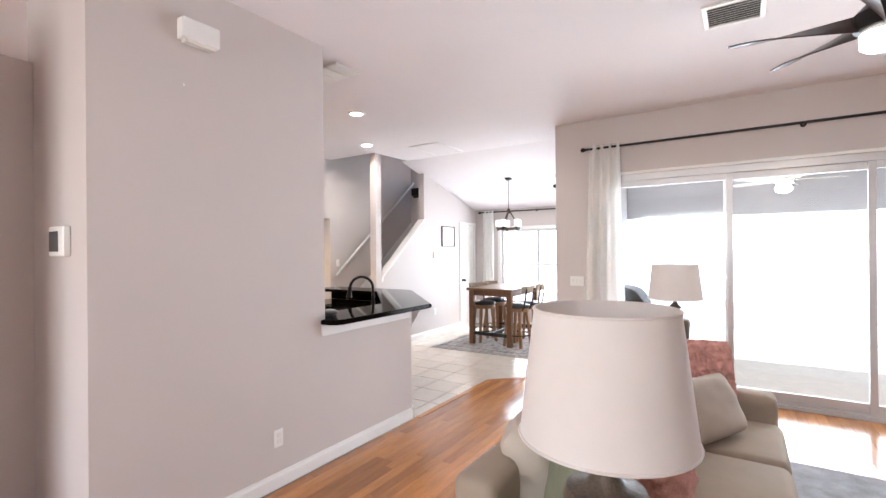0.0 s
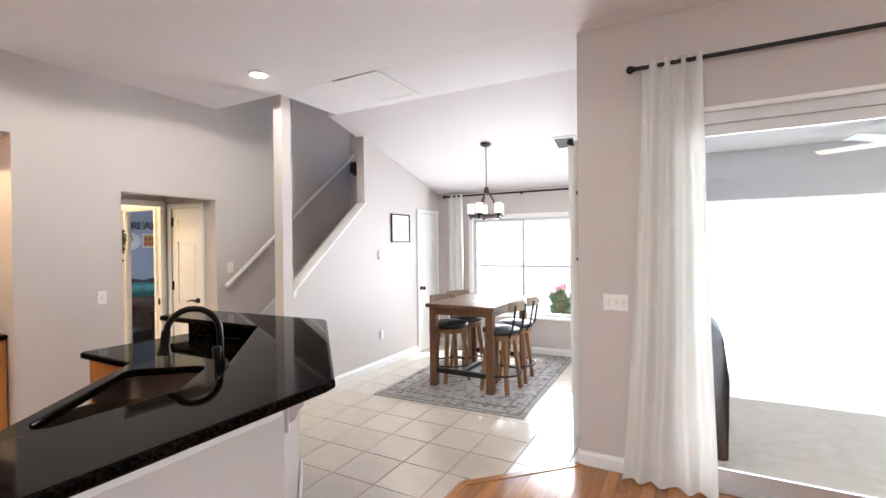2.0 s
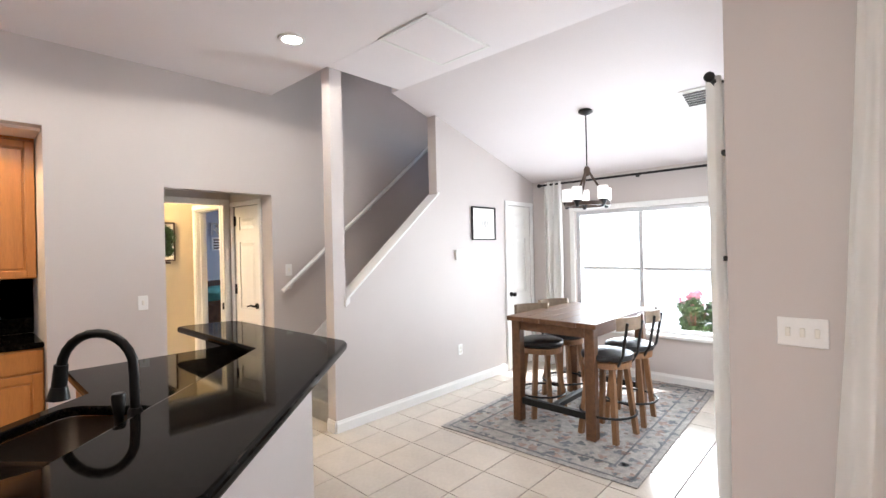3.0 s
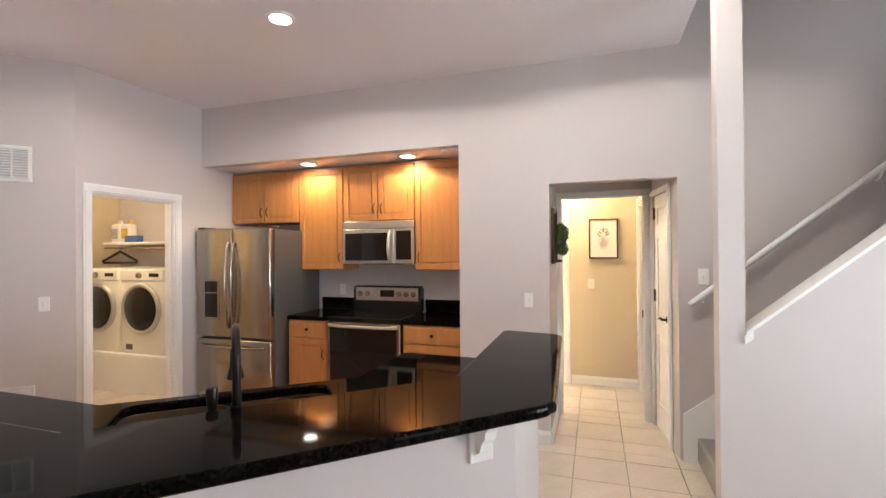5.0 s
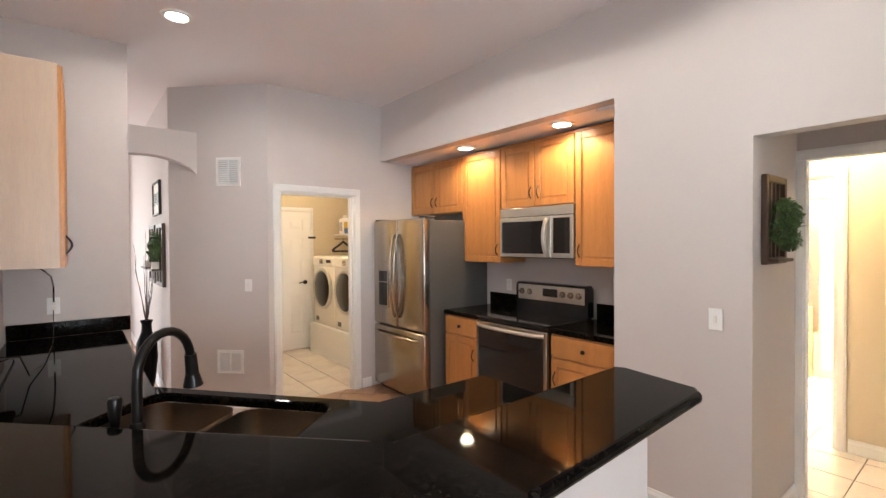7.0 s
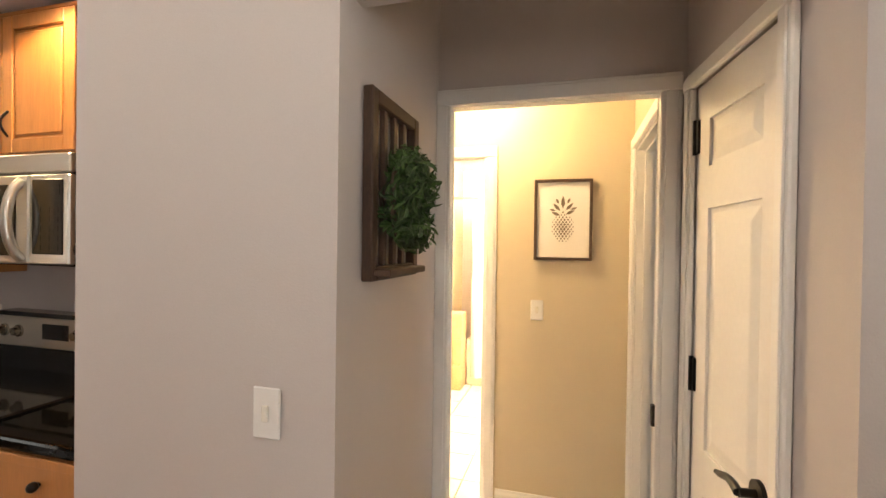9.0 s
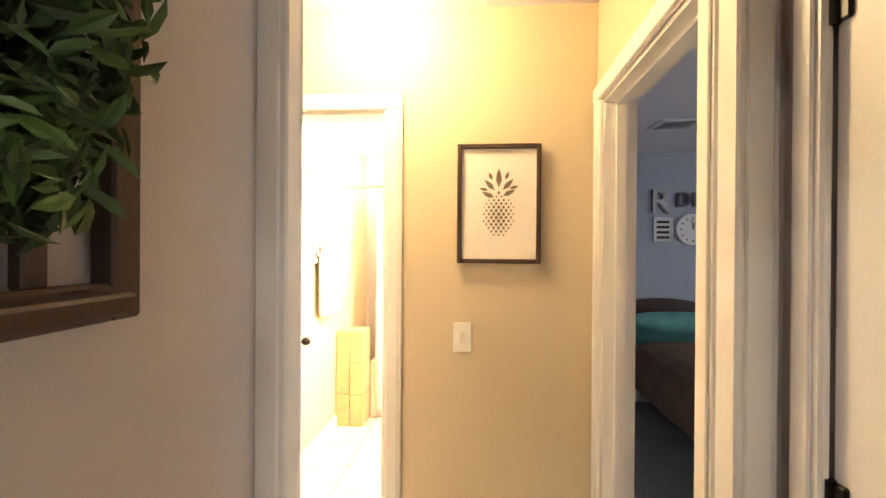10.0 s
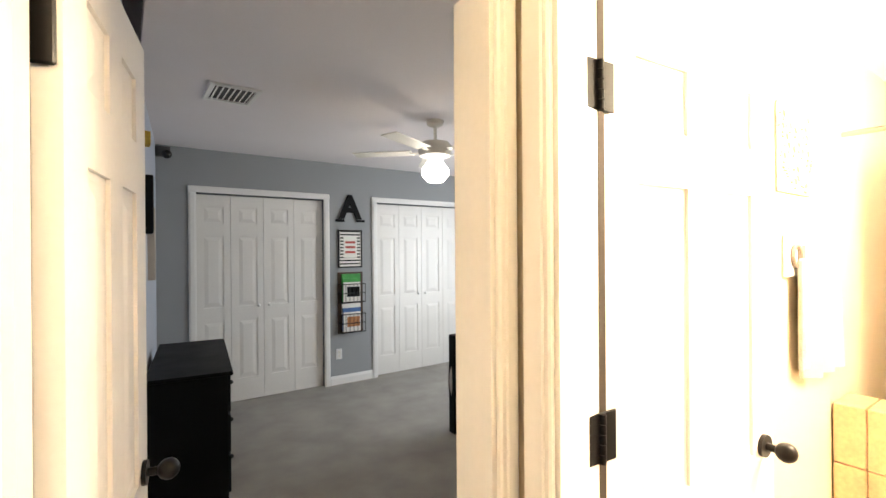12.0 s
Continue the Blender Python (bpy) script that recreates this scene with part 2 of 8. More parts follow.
WATER = material("pool_water", (0.10, 0.42, 0.50), 0.05, vary=0.1, scale=3)
LANAIPAINT = material("lanai_paint", (0.52, 0.52, 0.54), 0.8, vary=0.03, scale=2, fine=200, bump=0.1)
TEAL = material("teal_cloth", (0.12, 0.36, 0.34), 0.8, vary=0.2, scale=9, fine=200, bump=0.3)
BLANKET = material("brown_blanket", (0.19, 0.105, 0.06), 0.95, vary=0.25, scale=7, fine=260, bump=0.5)
REDWOOD = material("cherry_headboard", (0.055, 0.020, 0.012), 0.35, vary=0.25, scale=6, fine=40)
GREYCLOTH = material("grey_bed_cloth", (0.42, 0.40, 0.39), 0.9, vary=0.2, scale=14, fine=240, bump=0.3)
TAN = material("tan_wall_tile", (0.60, 0.38, 0.20), 0.3, vary=0.15, scale=7, fine=50)
SILVER = material("mottled_silver", (0.55, 0.53, 0.5), 0.3, 0.9, vary=0.3, scale=30)
REDINK = material("red_ink", (0.55, 0.10, 0.08), 0.7, vary=0.2, scale=20)
GREENINK = material("green_ink", (0.05, 0.32, 0.06), 0.6, vary=0.2, scale=20)
BLUEINK = material("blue_ink", (0.06, 0.14, 0.35), 0.6, vary=0.2, scale=20)
YELLOWINK = material("yellow_ink", (0.65, 0.42, 0.05), 0.6, vary=0.2, scale=20)
CANGLOW = glow("lit_recessed_lens", (1.0, 0.93, 0.82), 14)
FANGLOW = glow("lit_fan_globe", (1.0, 0.93, 0.84), 6)
FROST = glow("frosted_glass_shade", (0.95, 0.93, 0.90), 0.35)
LEDRED = glow("lit_display", (0.5, 0.62, 0.6), 0.05)

# ---- building helpers ----
PLACE = {}


def thing(name, at, label, category, group="", kind="", turn=0.0):
    """An Empty at a thing's base."""
    ob = new(name)
    ob.empty_display_size = 0.1
    m = pose(*at, 0, 0, turn)
    ob.matrix_world = m
    PLACE[ob] = m
    return tagged(ob, label, category, group, kind)


def part(name, bm, mat, parent=None, label="", smooth=False, kind=""):
    """One mesh object from bm, given in the world's metres, under a thing or a part."""
    if parent is not None:
        bm.transform(PLACE[parent].inverted())
    me = bpy.data.meshes.new(name)
    bmesh.ops.recalc_face_normals(bm, faces=bm.faces)
    bm.to_mesh(me)
    bm.free()
    me.materials.append(mat)
    if smooth:
        for p in me.polygons:
            p.use_smooth = True
        me.set_sharp_from_angle(angle=radians(40))
    ob = new(name, me)
    if parent is not None:
        ob.parent = parent
        PLACE[ob] = PLACE[parent]
    return tagged(ob, label, kind=kind)


def structure(name, bm, mat, label="", category="", smooth=False):
    ob = part(name, bm, mat, None, label, smooth, "structure")
    return tagged(ob, category=category or name.split("_")[0])


def slab(bm, x0, x1, y0, y1, z0, z1, bevel=0.0, m=None, segments=1):
    made = bmesh.ops.create_cube(bm, size=1)["verts"]
    for v in made:
        v.co = Vector((x0 + (v.co.x + 0.5) * (x1 - x0), y0 + (v.co.y + 0.5) * (y1 - y0), z0 + (v.co.z + 0.5) * (z1 - z0)))
    if bevel:
        edges = list({e for v in made for e in v.link_edges})
        out = bmesh.ops.bevel(bm, geom=edges, offset=bevel, segments=segments, affect='EDGES', profile=0.5)
        made = list({v for f in out["faces"] for v in f.verts} | {v for v in made if v.is_valid})
    if m is not None:
        bmesh.ops.transform(bm, matrix=m, verts=made)
    return bm


def one(*a, **k):
    return slab(bmesh.new(), *a, **k)


def rod(bm, p0, p1, r0, r1=None, seg=16):
    p0, p1 = Vector(p0), Vector(p1)
    made = bmesh.ops.create_cone(bm, cap_ends=True, segments=seg, radius1=r0, radius2=r0 if r1 is None else r1, depth=(p1 - p0).length)["verts"]
    q = (p1 - p0).to_track_quat('Z', 'Y').to_matrix().to_4x4()
    bmesh.ops.transform(bm, matrix=Matrix.Translation((p0 + p1) / 2) @ q, verts=made)
    return bm


def ball(bm, c, r, squash=(1, 1, 1), seg=16):
    made = bmesh.ops.create_uvsphere(bm, u_segments=seg, v_segments=max(6, seg // 2), radius=r)["verts"]
    bmesh.ops.transform(bm, matrix=Matrix.Translation(c) @ Matrix.Diagonal((*squash, 1)), verts=made)
    return bm


def lathe(bm, c, profile, seg=32):
    """A turned shape: profile rows of radius and height."""
    rings = []
    for r, z in profile:
        rings.append([bm.verts.new((c[0] + r * math.cos(2 * math.pi * k / seg), c[1] + r * math.sin(2 * math.pi * k / seg), c[2] + z)) for k in range(seg)])
    for a, b in zip(rings, rings[1:]):
        for k in range(seg):
            bm.faces.new((a[k], a[(k + 1) % seg], b[(k + 1) % seg], b[k]))
    for ring in (rings[0], rings[-1]):
        bm.faces.new(ring)
    return bm


def tube(bm, pts, r, seg=12):
    """A bent pipe along points."""
    pts = [Vector(p) for p in pts]
    rings = []
    for i, p in enumerate(pts):
        way = (pts[min(i + 1, len(pts) - 1)] - pts[max(i - 1, 0)]).normalized()
        q = way.to_track_quat('Z', 'Y').to_matrix() if abs(way.z) < 0.999 else Matrix.Identity(3)
        side = way.cross(Vector((0.3, 0.9, 0.2))).normalized()
        other = way.cross(side)
        rad = r[i] if isinstance(r, (list, tuple)) else r
        rings.append([bm.verts.new(p + rad * (side * math.cos(2 * math.pi * k / seg) + other * math.sin(2 * math.pi * k / seg))) for k in range(seg)])
    for a, b in zip(rings, rings[1:]):
        for k in range(seg):
            bm.faces.new((a[k], a[(k + 1) % seg], b[(k + 1) % seg], b[k]))
    bm.faces.new(rings[0])
    bm.faces.new(rings[-1])
    return bm


def prism(bm, outline, z0, z1, bevel=0.0, holes=(), segments=2):
    """An upright prism on an outline in plan, with holes."""
    edges = []
    for loop in (outline, *holes):
        vs = [bm.verts.new((x, y, z0)) for x, y in loop]
        edges += [bm.edges.new((vs[k], vs[(k + 1) % len(vs)])) for k in range(len(vs))]
    got = bmesh.ops.triangle_fill(bm, edges=edges, use_beauty=True, use_dissolve=False)
    faces = [g for g in got["geom"] if isinstance(g, bmesh.types.BMFace)]
    up = bmesh.ops.extrude_face_region(bm, geom=faces)
    bmesh.ops.translate(bm, vec=(0, 0, z1 - z0), verts=[g for g in up["geom"] if isinstance(g, bmesh.types.BMVert)])
    bmesh.ops.recalc_face_normals(bm, faces=bm.faces)
    if bevel:
        sharp = [e for e in bm.edges if e.calc_length() > bevel * 1.5 and e.is_manifold and e.calc_face_angle(0) > 0.5 and abs(e.verts[0].co.z - e.verts[1].co.z) < 1e-6]
        bmesh.ops.bevel(bm, geom=sharp, offset=bevel, segments=segments, affect='EDGES', profile=0.5)
    return bm


def board(bm, outline, m, depth):
    """A flat outline (x, z) of some depth, set by m: x along, y out, z up."""
    vs = [bm.verts.new(m @ Vector((x, 0, z))) for x, z in outline]
    back = [bm.verts.new(m @ Vector((x, depth, z))) for x, z in outline]
    n = len(vs)
    bm.faces.new(vs)
    bm.faces.new(back[::-1])
    for k in range(n):
        bm.faces.new((vs[k], back[k], back[(k + 1) % n], vs[(k + 1) % n]))
    return bm


def soft_pillow(bm, w, d, h, m, puff=0.5, seed=0, n=14):
    """A stuffed cushion with pinched corners, in its own plane x, z and thickness along y."""
    for side in (-1, 1):
        grid = []
        for i in range(n + 1):
            row = []
            for j in range(n + 1):
                u, v = i / n * 2 - 1, j / n * 2 - 1
                t = (max(0, 1 - u ** 4) * max(0, 1 - v ** 4)) ** puff
                k = 1 - 0.06 * (abs(u) * abs(v)) ** 2 + 0.03 * (1 - abs(u)) * abs(v) * -1
                wob = 0.12 * noise.noise(Vector((u * 2.3 + seed, v * 2.3, side)))
                row.append(bm.verts.new(m @ Vector((u * w / 2 * k, side * (d / 2) * t * (1 + wob), v * h / 2 * k))))
            grid.append(row)
        for i in range(n):
            for j in range(n):
                bm.faces.new((grid[i][j], grid[i + 1][j], grid[i + 1][j + 1], grid[i][j + 1]))
    bmesh.ops.remove_doubles(bm, verts=bm.verts, dist=0.0008)
    return bm


def words(name, text, size, m, mat, parent=None, depth=0.004, label="", bold=0.0):
    """Raised lettering as a mesh."""
    cu = bpy.data.curves.new(name, 'FONT')
    cu.body, cu.size, cu.extrude, cu.align_x, cu.align_y = text, size, depth, 'CENTER', 'CENTER'
    cu.offset = bold
    tmp = bpy.data.objects.new(name, cu)
    scene.collection.objects.link(tmp)
    bpy.context.view_layer.update()
    me = bpy.data.meshes.new_from_object(tmp)
    bpy.data.objects.remove(tmp)
    bm = bmesh.new()
    bm.from_mesh(me)
    bm.transform(m)
    return part(name, bm, mat, parent, label)

# ---- structure ----
H = 3.04
LIVING = [(-2.085, 0.89), (-2.085, 2.33), (-2.2, 2.33), (-2.2, 1.0), (-2.89, 1.0), (-2.89, 0.89)]
BARWALL = [(-2.085, 0.89), (-2.085, 3.36), (-3.10, 4.40), (-4.08, 4.36), (-4.08, 4.25), (-3.15, 4.28), (-2.2, 3.31), (-2.2, 1.0), (-2.89, 1.0), (-2.89, 0.89)]
bm = prism(bmesh.new(), BARWALL, 0, 1.008)
prism(bm, LIVING, 1.008, H)
structure("wall_living", bm, PAINT, "greige painted living room wall with half wall under the bar")

# slider wall
bm = bmesh.new()
board(bm, [(-1.43, 0), (-0.84, 0), (-0.84, 2.37), (2.52, 2.37), (2.52, 0), (4.6, 0), (4.6, H), (-1.43, H)], Matrix.Translation((0, 5.427, 0)), 0.143)
structure("wall_slider", bm, PAINT, "greige painted wall around the sliding glass doors")
# dining walls
bm = bmesh.new()
slab(bm, -4.34, -3.64, 8.42, 8.56, 0, 2.6)
slab(bm, -2.08, -1.29, 8.42, 8.56, 0, 2.6)
slab(bm, -3.64, -2.08, 8.42, 8.56, 0, 0.52)
slab(bm, -3.64, -2.08, 8.42, 8.56, 1.94, 2.6)
structure("wall_dining_window", bm, PAINT, "greige painted dining wall around the double window")
bm = bmesh.new()
slab(bm, -1.43, -1.29, 5.572, 6.25, 0, 3.1)
slab(bm, -1.43, -1.29, 7.75, 8.42, 0, 3.1)
slab(bm, -1.43, -1.29, 6.25, 7.75, 0, 0.9)
slab(bm, -1.43, -1.29, 6.25, 7.75, 2.1, 3.1)
structure("wall_dining_side", bm, PAINT, "greige painted side wall of the dining nook")
# stair wall with its sloping opening
bm = bmesh.new()
m = Matrix.Translation((-4.227, 0, 0)) @ Matrix.Rotation(radians(90), 4, 'Z')
board(bm, [(5.29, 0), (7.80, 0), (7.80, 2.05), (8.32, 2.05), (8.32, 0), (8.42, 0), (8.42, 2.36), (6.56, 2.898), (6.56, 2.06), (5.41, 1.085), (5.41, H), (5.29, H)], m, 0.115)
structure("wall_stair", bm, PAINT, "greige painted stair wall with a sloping opening")
bm = bmesh.new()
board(bm, [(5.41, 1.09), (6.58, 2.082), (6.58, 2.102), (5.41, 1.11)], Matrix.Translation((-4.212, 0, 0)) @ Matrix.Rotation(radians(90), 4, 'Z'), 0.145)
board(bm, [(5.40, 1.045), (5.44, 1.075), (5.44, 1.12), (5.40, 1.09)], Matrix.Translation((-4.207, 0, 0)) @ Matrix.Rotation(radians(90), 4, 'Z'), 0.02)
structure("trim_stair_cap", bm, TRIM, "white painted cap on the sloping stair wall")
# kitchen wall, stair far wall
bm = bmesh.new()
board(bm, [(0.80, 2.44), (3.585, 2.44), (3.585, 0), (4.33, 0), (4.33, 2.07), (5.25, 2.07), (5.25, 0), (8.42, 0), (8.42, 5.2), (5.272, 5.2), (5.272, H), (0.80, H)], Matrix.Translation((-5.19, 0, 0)) @ Matrix.Rotation(radians(90), 4, 'Z'), 0.11)
structure("wall_kitchen", bm, PAINT, "greige painted kitchen wall with cabinet recess and niche")
structure("wall_recess_end", one(-5.93, -5.30, 3.585, 3.70, 0, 2.52), PAINT, "greige painted end wall of the cabinet recess")
structure("wall_recess_soffit", one(-5.93, -5.302, 0.80, 3.583, 2.44, 2.52), CEIL, "white painted soffit over the cabinet recess")
structure("wall_niche_end", one(-5.94, -5.30, 4.22, 4.33, 0, 2.42), PAINT, "greige painted side wall of the niche")
structure("wall_kitchen_back", one(-6.04, -5.932, -1.52, 4.22, 0, H), PAINT, "greige painted wall behind the kitchen cabinets")
# stairwell closure
bm = bmesh.new()
slab(bm, -5.19, -4.227, 8.42, 8.56, 2.6, 5.2)
slab(bm, -5.188, -4.345, 7.44, 7.50, 1.95, 5.2)
slab(bm, -5.3, -4.1, 5.16, 5.268, H + 0.102, 5.2)
slab(bm, -4.225, -4.1, 5.27, 8.42, H + 0.11, 5.2)
slab(bm, -5.3, -4.1, 5.16, 8.56, 5.2, 5.3)
structure("wall_stairwell_upper", bm, PAINT, "greige painted upper walls of the stairwell")
# laundry wall and angled wall
bm = bmesh.new()
slab(bm, -4.08, -3.97, 0.69, 0.80, 0, H)
slab(bm, -5.93, -4.86, 0.69, 0.80, 0, H)
slab(bm, -4.86, -4.08, 0.69, 0.80, 2.05, H)
structure("wall_laundry", bm, PAINT, "greige painted wall around the laundry doorway")
prism(bm := bmesh.new(), [(-3.968, 0.80), (-3.268, 0.105), (-3.268, -4.2), (-3.38, -4.2), (-3.38, 0.05), (-3.968, 0.64)], 0, H)
structure("wall_angled", bm, PAINT, "greige painted angled wall running into the foyer")
# arch partition
pts = []
for k in range(17):
    a = math.pi - math.pi * k / 16
    pts.append((-3.06 + 0.42 * math.cos(a), 2.16 + 0.20 * math.sin(a)))
bm = board(bmesh.new(), [(-3.62, 2.60), (-3.62, 2.16)] + pts + [(-2.64, 0.0), (-2.30, 0.0), (-2.30, 2.60)], Matrix.Translation((0, 0.17, 0)), 0.14)
structure("wall_arch", bm, PAINT, "greige painted arch between kitchen and foyer")
structure("wall_arch_side", one(-2.88, -2.80, 0.312, 0.888, 0, 2.60), PAINT, "greige painted short wall beside the arch")
# laundry room
bm = bmesh.new()
slab(bm, -5.93, -3.382, -1.52, -1.4, 0, 2.7)
slab(bm, -3.50, -3.382, -1.4, 0.05, 0, 2.7)
structure("wall_laundry_room", bm, WARMTINT, "cream painted laundry room walls")
# niche and hall
bm = bmesh.new()
slab(bm, -5.985, -5.94, 4.33, 4.359, 0, 2.42)
slab(bm, -5.985, -5.94, 5.101, 5.24, 0, 2.42)
slab(bm, -5.985, -5.94, 4.359, 5.101, 2.036, 2.42)
structure("wall_niche_back", bm, PAINT, "greige painted wall around the hall doorway")
prism(bm := bmesh.new(), [(-5.192, 5.25), (-5.385, 5.227), (-5.385, 5.34), (-5.192, 5.34)], 0, 2.42)
prism(bm, [(-5.87, 5.168), (-5.94, 5.16), (-5.94, 5.28), (-5.87, 5.28)], 0, 2.42)
prism(bm, [(-5.385, 5.227), (-5.87, 5.168), (-5.87, 5.28), (-5.385, 5.34)], 2.02, 2.42)
structure("wall_niche_side", bm, PAINT, "greige painted niche wall around a closet door")
structure("wall_closet_back", one(-6.03, -5.3, 5.55, 5.65, 0, 2.42), PAINT, "plain closet back wall")
bm = bmesh.new()
slab(bm, -7.06, -6.95, 4.33, 5.13, 0, 2.42)
slab(bm, -7.06, -6.95, 3.602, 4.33, 2.03, 2.42)
slab(bm, -7.06, -6.95, 3.502, 3.602, 0, 2.42)
structure("wall_hall", bm, WARMTINT, "greige hall wall beside the bathroom door, warm lamplight in its colour")
bm = bmesh.new()
slab(bm, -6.03, -5.932, 3.39, 4.328, 0, 2.42)
structure("wall_hall_east", bm, WARMTINT, "greige hall wall with warm lamplight in its colour")
bm = bmesh.new()
slab(bm, -7.06, -6.86, 5.132, 5.24, 0, 2.42)
slab(bm, -6.12, -5.94, 5.242, 5.35, 0, 2.42)
slab(bm, -6.12, -6.052, 5.132, 5.24, 0, 2.42)
slab(bm, -6.86, -6.12, 5.132, 5.24, 2.03, 2.42)
structure("wall_hall_north", bm, WARMTINT, "greige hall wall around the bedroom doorway, warm lamplight in its colour")
bm = bmesh.new()
slab(bm, -10.6, -6.898, 3.39, 3.50, 0, 2.44)
slab(bm, -6.195, -6.03, 3.39, 3.50, 0, 2.44)
slab(bm, -6.898, -6.195, 3.39, 3.50, 2.03, 2.44)
structure("wall_hall_south", bm, WARMTINT, "greige wall between hall, bathroom and bedroom, warm lamplight in its colour")
bm = bmesh.new()
slab(bm, -6.898, -6.04, 3.33, 3.388, 2.07, 2.44)
slab(bm, -6.11, -6.04, 3.33, 3.388, 0, 2.07)
structure("wall_bedroom_inner", bm, GREYWALL, "grey painted bedroom wall over the door")
# bedroom with closets
bm = bmesh.new()
slab(bm, -6.86, -6.55, -0.72, -0.60, 0, 2.44)
slab(bm, -8.72, -8.09, -0.72, -0.60, 0, 2.44)
slab(bm, -10.6, -10.02, -0.72, -0.60, 0, 2.44)
slab(bm, -8.09, -6.86, -0.72, -0.60, 2.035, 2.44)
slab(bm, -10.02, -8.72, -0.72, -0.60, 2.035, 2.44)
structure("wall_closet", bm, GREYWALL, "grey painted bedroom wall with two closets")
structure("wall_bedroom_east", prism(bmesh.new(), [(-6.56, -0.72), (-6.40, -0.72), (-6.05, 3.328), (-6.195, 3.328)], 0, 2.44), BLUEWALL, "pale grey-blue painted bedroom side wall")
bm = bmesh.new()
slab(bm, -10.72, -10.6, -0.72, 0.5, 0, 2.44)
slab(bm, -10.72, -10.6, 1.9, 3.5, 0, 2.44)
slab(bm, -10.72, -10.6, 0.5, 1.9, 0, 0.75)
slab(bm, -10.72, -10.6, 0.5, 1.9, 2.05, 2.44)
structure("wall_bedroom_west", bm, GREYWALL, "grey painted bedroom wall with a window opening")
structure("wall_closet_inner", one(-10.6, -6.5, -1.4, -1.3, 0, 2.44), GREYWALL, "plain wall inside the closets")
# second bedroom
bm = bmesh.new()
slab(bm, -9.92, -9.8, 5.242, 8.6, 0, 2.44)
structure("wall_bedroom_head", bm, BLUEWALL, "pale blue-grey wall behind the bed")
bm = bmesh.new()
slab(bm, -9.8, -8.1, 8.5, 8.62, 0, 2.44)
slab(bm, -6.7, -6.0, 8.5, 8.62, 0, 2.44)
slab(bm, -8.1, -6.7, 8.5, 8.62, 0, 0.8)
slab(bm, -8.1, -6.7, 8.5, 8.62, 2.1, 2.44)
slab(bm, -6.03, -5.94, 5.352, 8.5, 0, 2.44)
slab(bm, -9.8, -7.062, 5.242, 5.30, 0, 2.44)
structure("wall_second_bedroom", bm, BLUEWALL, "pale blue-grey bedroom walls")
# bathroom
bm = bmesh.new()
slab(bm, -10.0, -9.9, 3.502, 5.24, 0, 2.44)
slab(bm, -9.9, -7.062, 5.132, 5.24, 0, 2.44)
structure("wall_bathroom", bm, PAINT, "pale painted bathroom walls")
# living room closure, unseen; its back opening is assumed for the foyer light
bm = bmesh.new()
slab(bm, -3.38, -2.2, -4.32, -4.2, 0, H)
slab(bm, 0.4, 4.6, -4.32, -4.2, 0, H)
slab(bm, -2.2, 0.4, -4.32, -4.2, 2.6, H)
slab(bm, -2.2, 0.4, -4.32, -4.2, 0, 0.4)
structure("wall_living_back", bm, PAINT, "greige painted back wall of the living room")
structure("wall_living_east", one(4.6, 4.72, -4.32, 5.57, 0, H), PAINT, "greige painted side wall of the living room")

# ceilings
bm = bmesh.new()
slab(bm, -6.04, 4.72, -4.32, 5.27, H, H + 0.1)
slab(bm, -4.225, 4.72, 5.272, 6.07, H, H + 0.1)
board(bm, [(6.07, H), (8.56, 2.32), (8.56, 2.42), (6.07, H + 0.1)], Matrix.Translation((-1.29, 0, 0)) @ Matrix.Rotation(radians(90), 4, 'Z'), 3.05)
structure("ceiling", bm, CEIL, "white textured ceiling sloping down over the dining nook")
bm = bmesh.new()
slab(bm, -7.06, -5.30, 3.39, 5.65, 2.42, 2.5)
slab(bm, -10.72, -7.062, 3.39, 5.24, 2.44, 2.52)
slab(bm, -10.72, -6.38, -1.4, 3.388, 2.44, 2.52)
slab(bm, -9.92, -5.94, 5.652, 8.62, 2.44, 2.52)
slab(bm, -9.92, -7.062, 5.242, 5.65, 2.44, 2.52)
prism(bm, [(-5.93, -1.52), (-3.382, -1.52), (-3.382, 0.05), (-3.97, 0.64), (-5.93, 0.69)], 2.7, 2.78)
structure("ceiling_rooms", bm, CEIL, "white ceilings of hall, bedrooms, bathroom and laundry")

# floors
slab(bm := bmesh.new(), -10.8, 4.72, -4.4, 8.6, -0.25, -0.012)
FLOOR = structure("floor", bm, GROUT, "house floor slab with grouted joints")
# unseen slab, added only to keep stray daylight out of the bedrooms
structure("roof_rooms", one(-10.8, -5.95, -1.6, 8.7, 2.58, 2.68), PAINT, "unseen added slab over the bedrooms that blocks light leaks")
structure("floor_carpet_bedroom", one(-10.6, -6.5, -1.3, 3.445, -0.012, 0.006), CARPET, "pale grey cut-pile bedroom carpet")
structure("floor_carpet_second_bedroom", one(-9.8, -6.03, 5.19, 8.5, -0.012, 0.006), CARPET, "pale grey cut-pile bedroom carpet")
GROUND = structure("ground", one(-400, 400, 8.7, 700, -0.32, -0.16), GRASS, "lawn reaching the horizon", "ground")

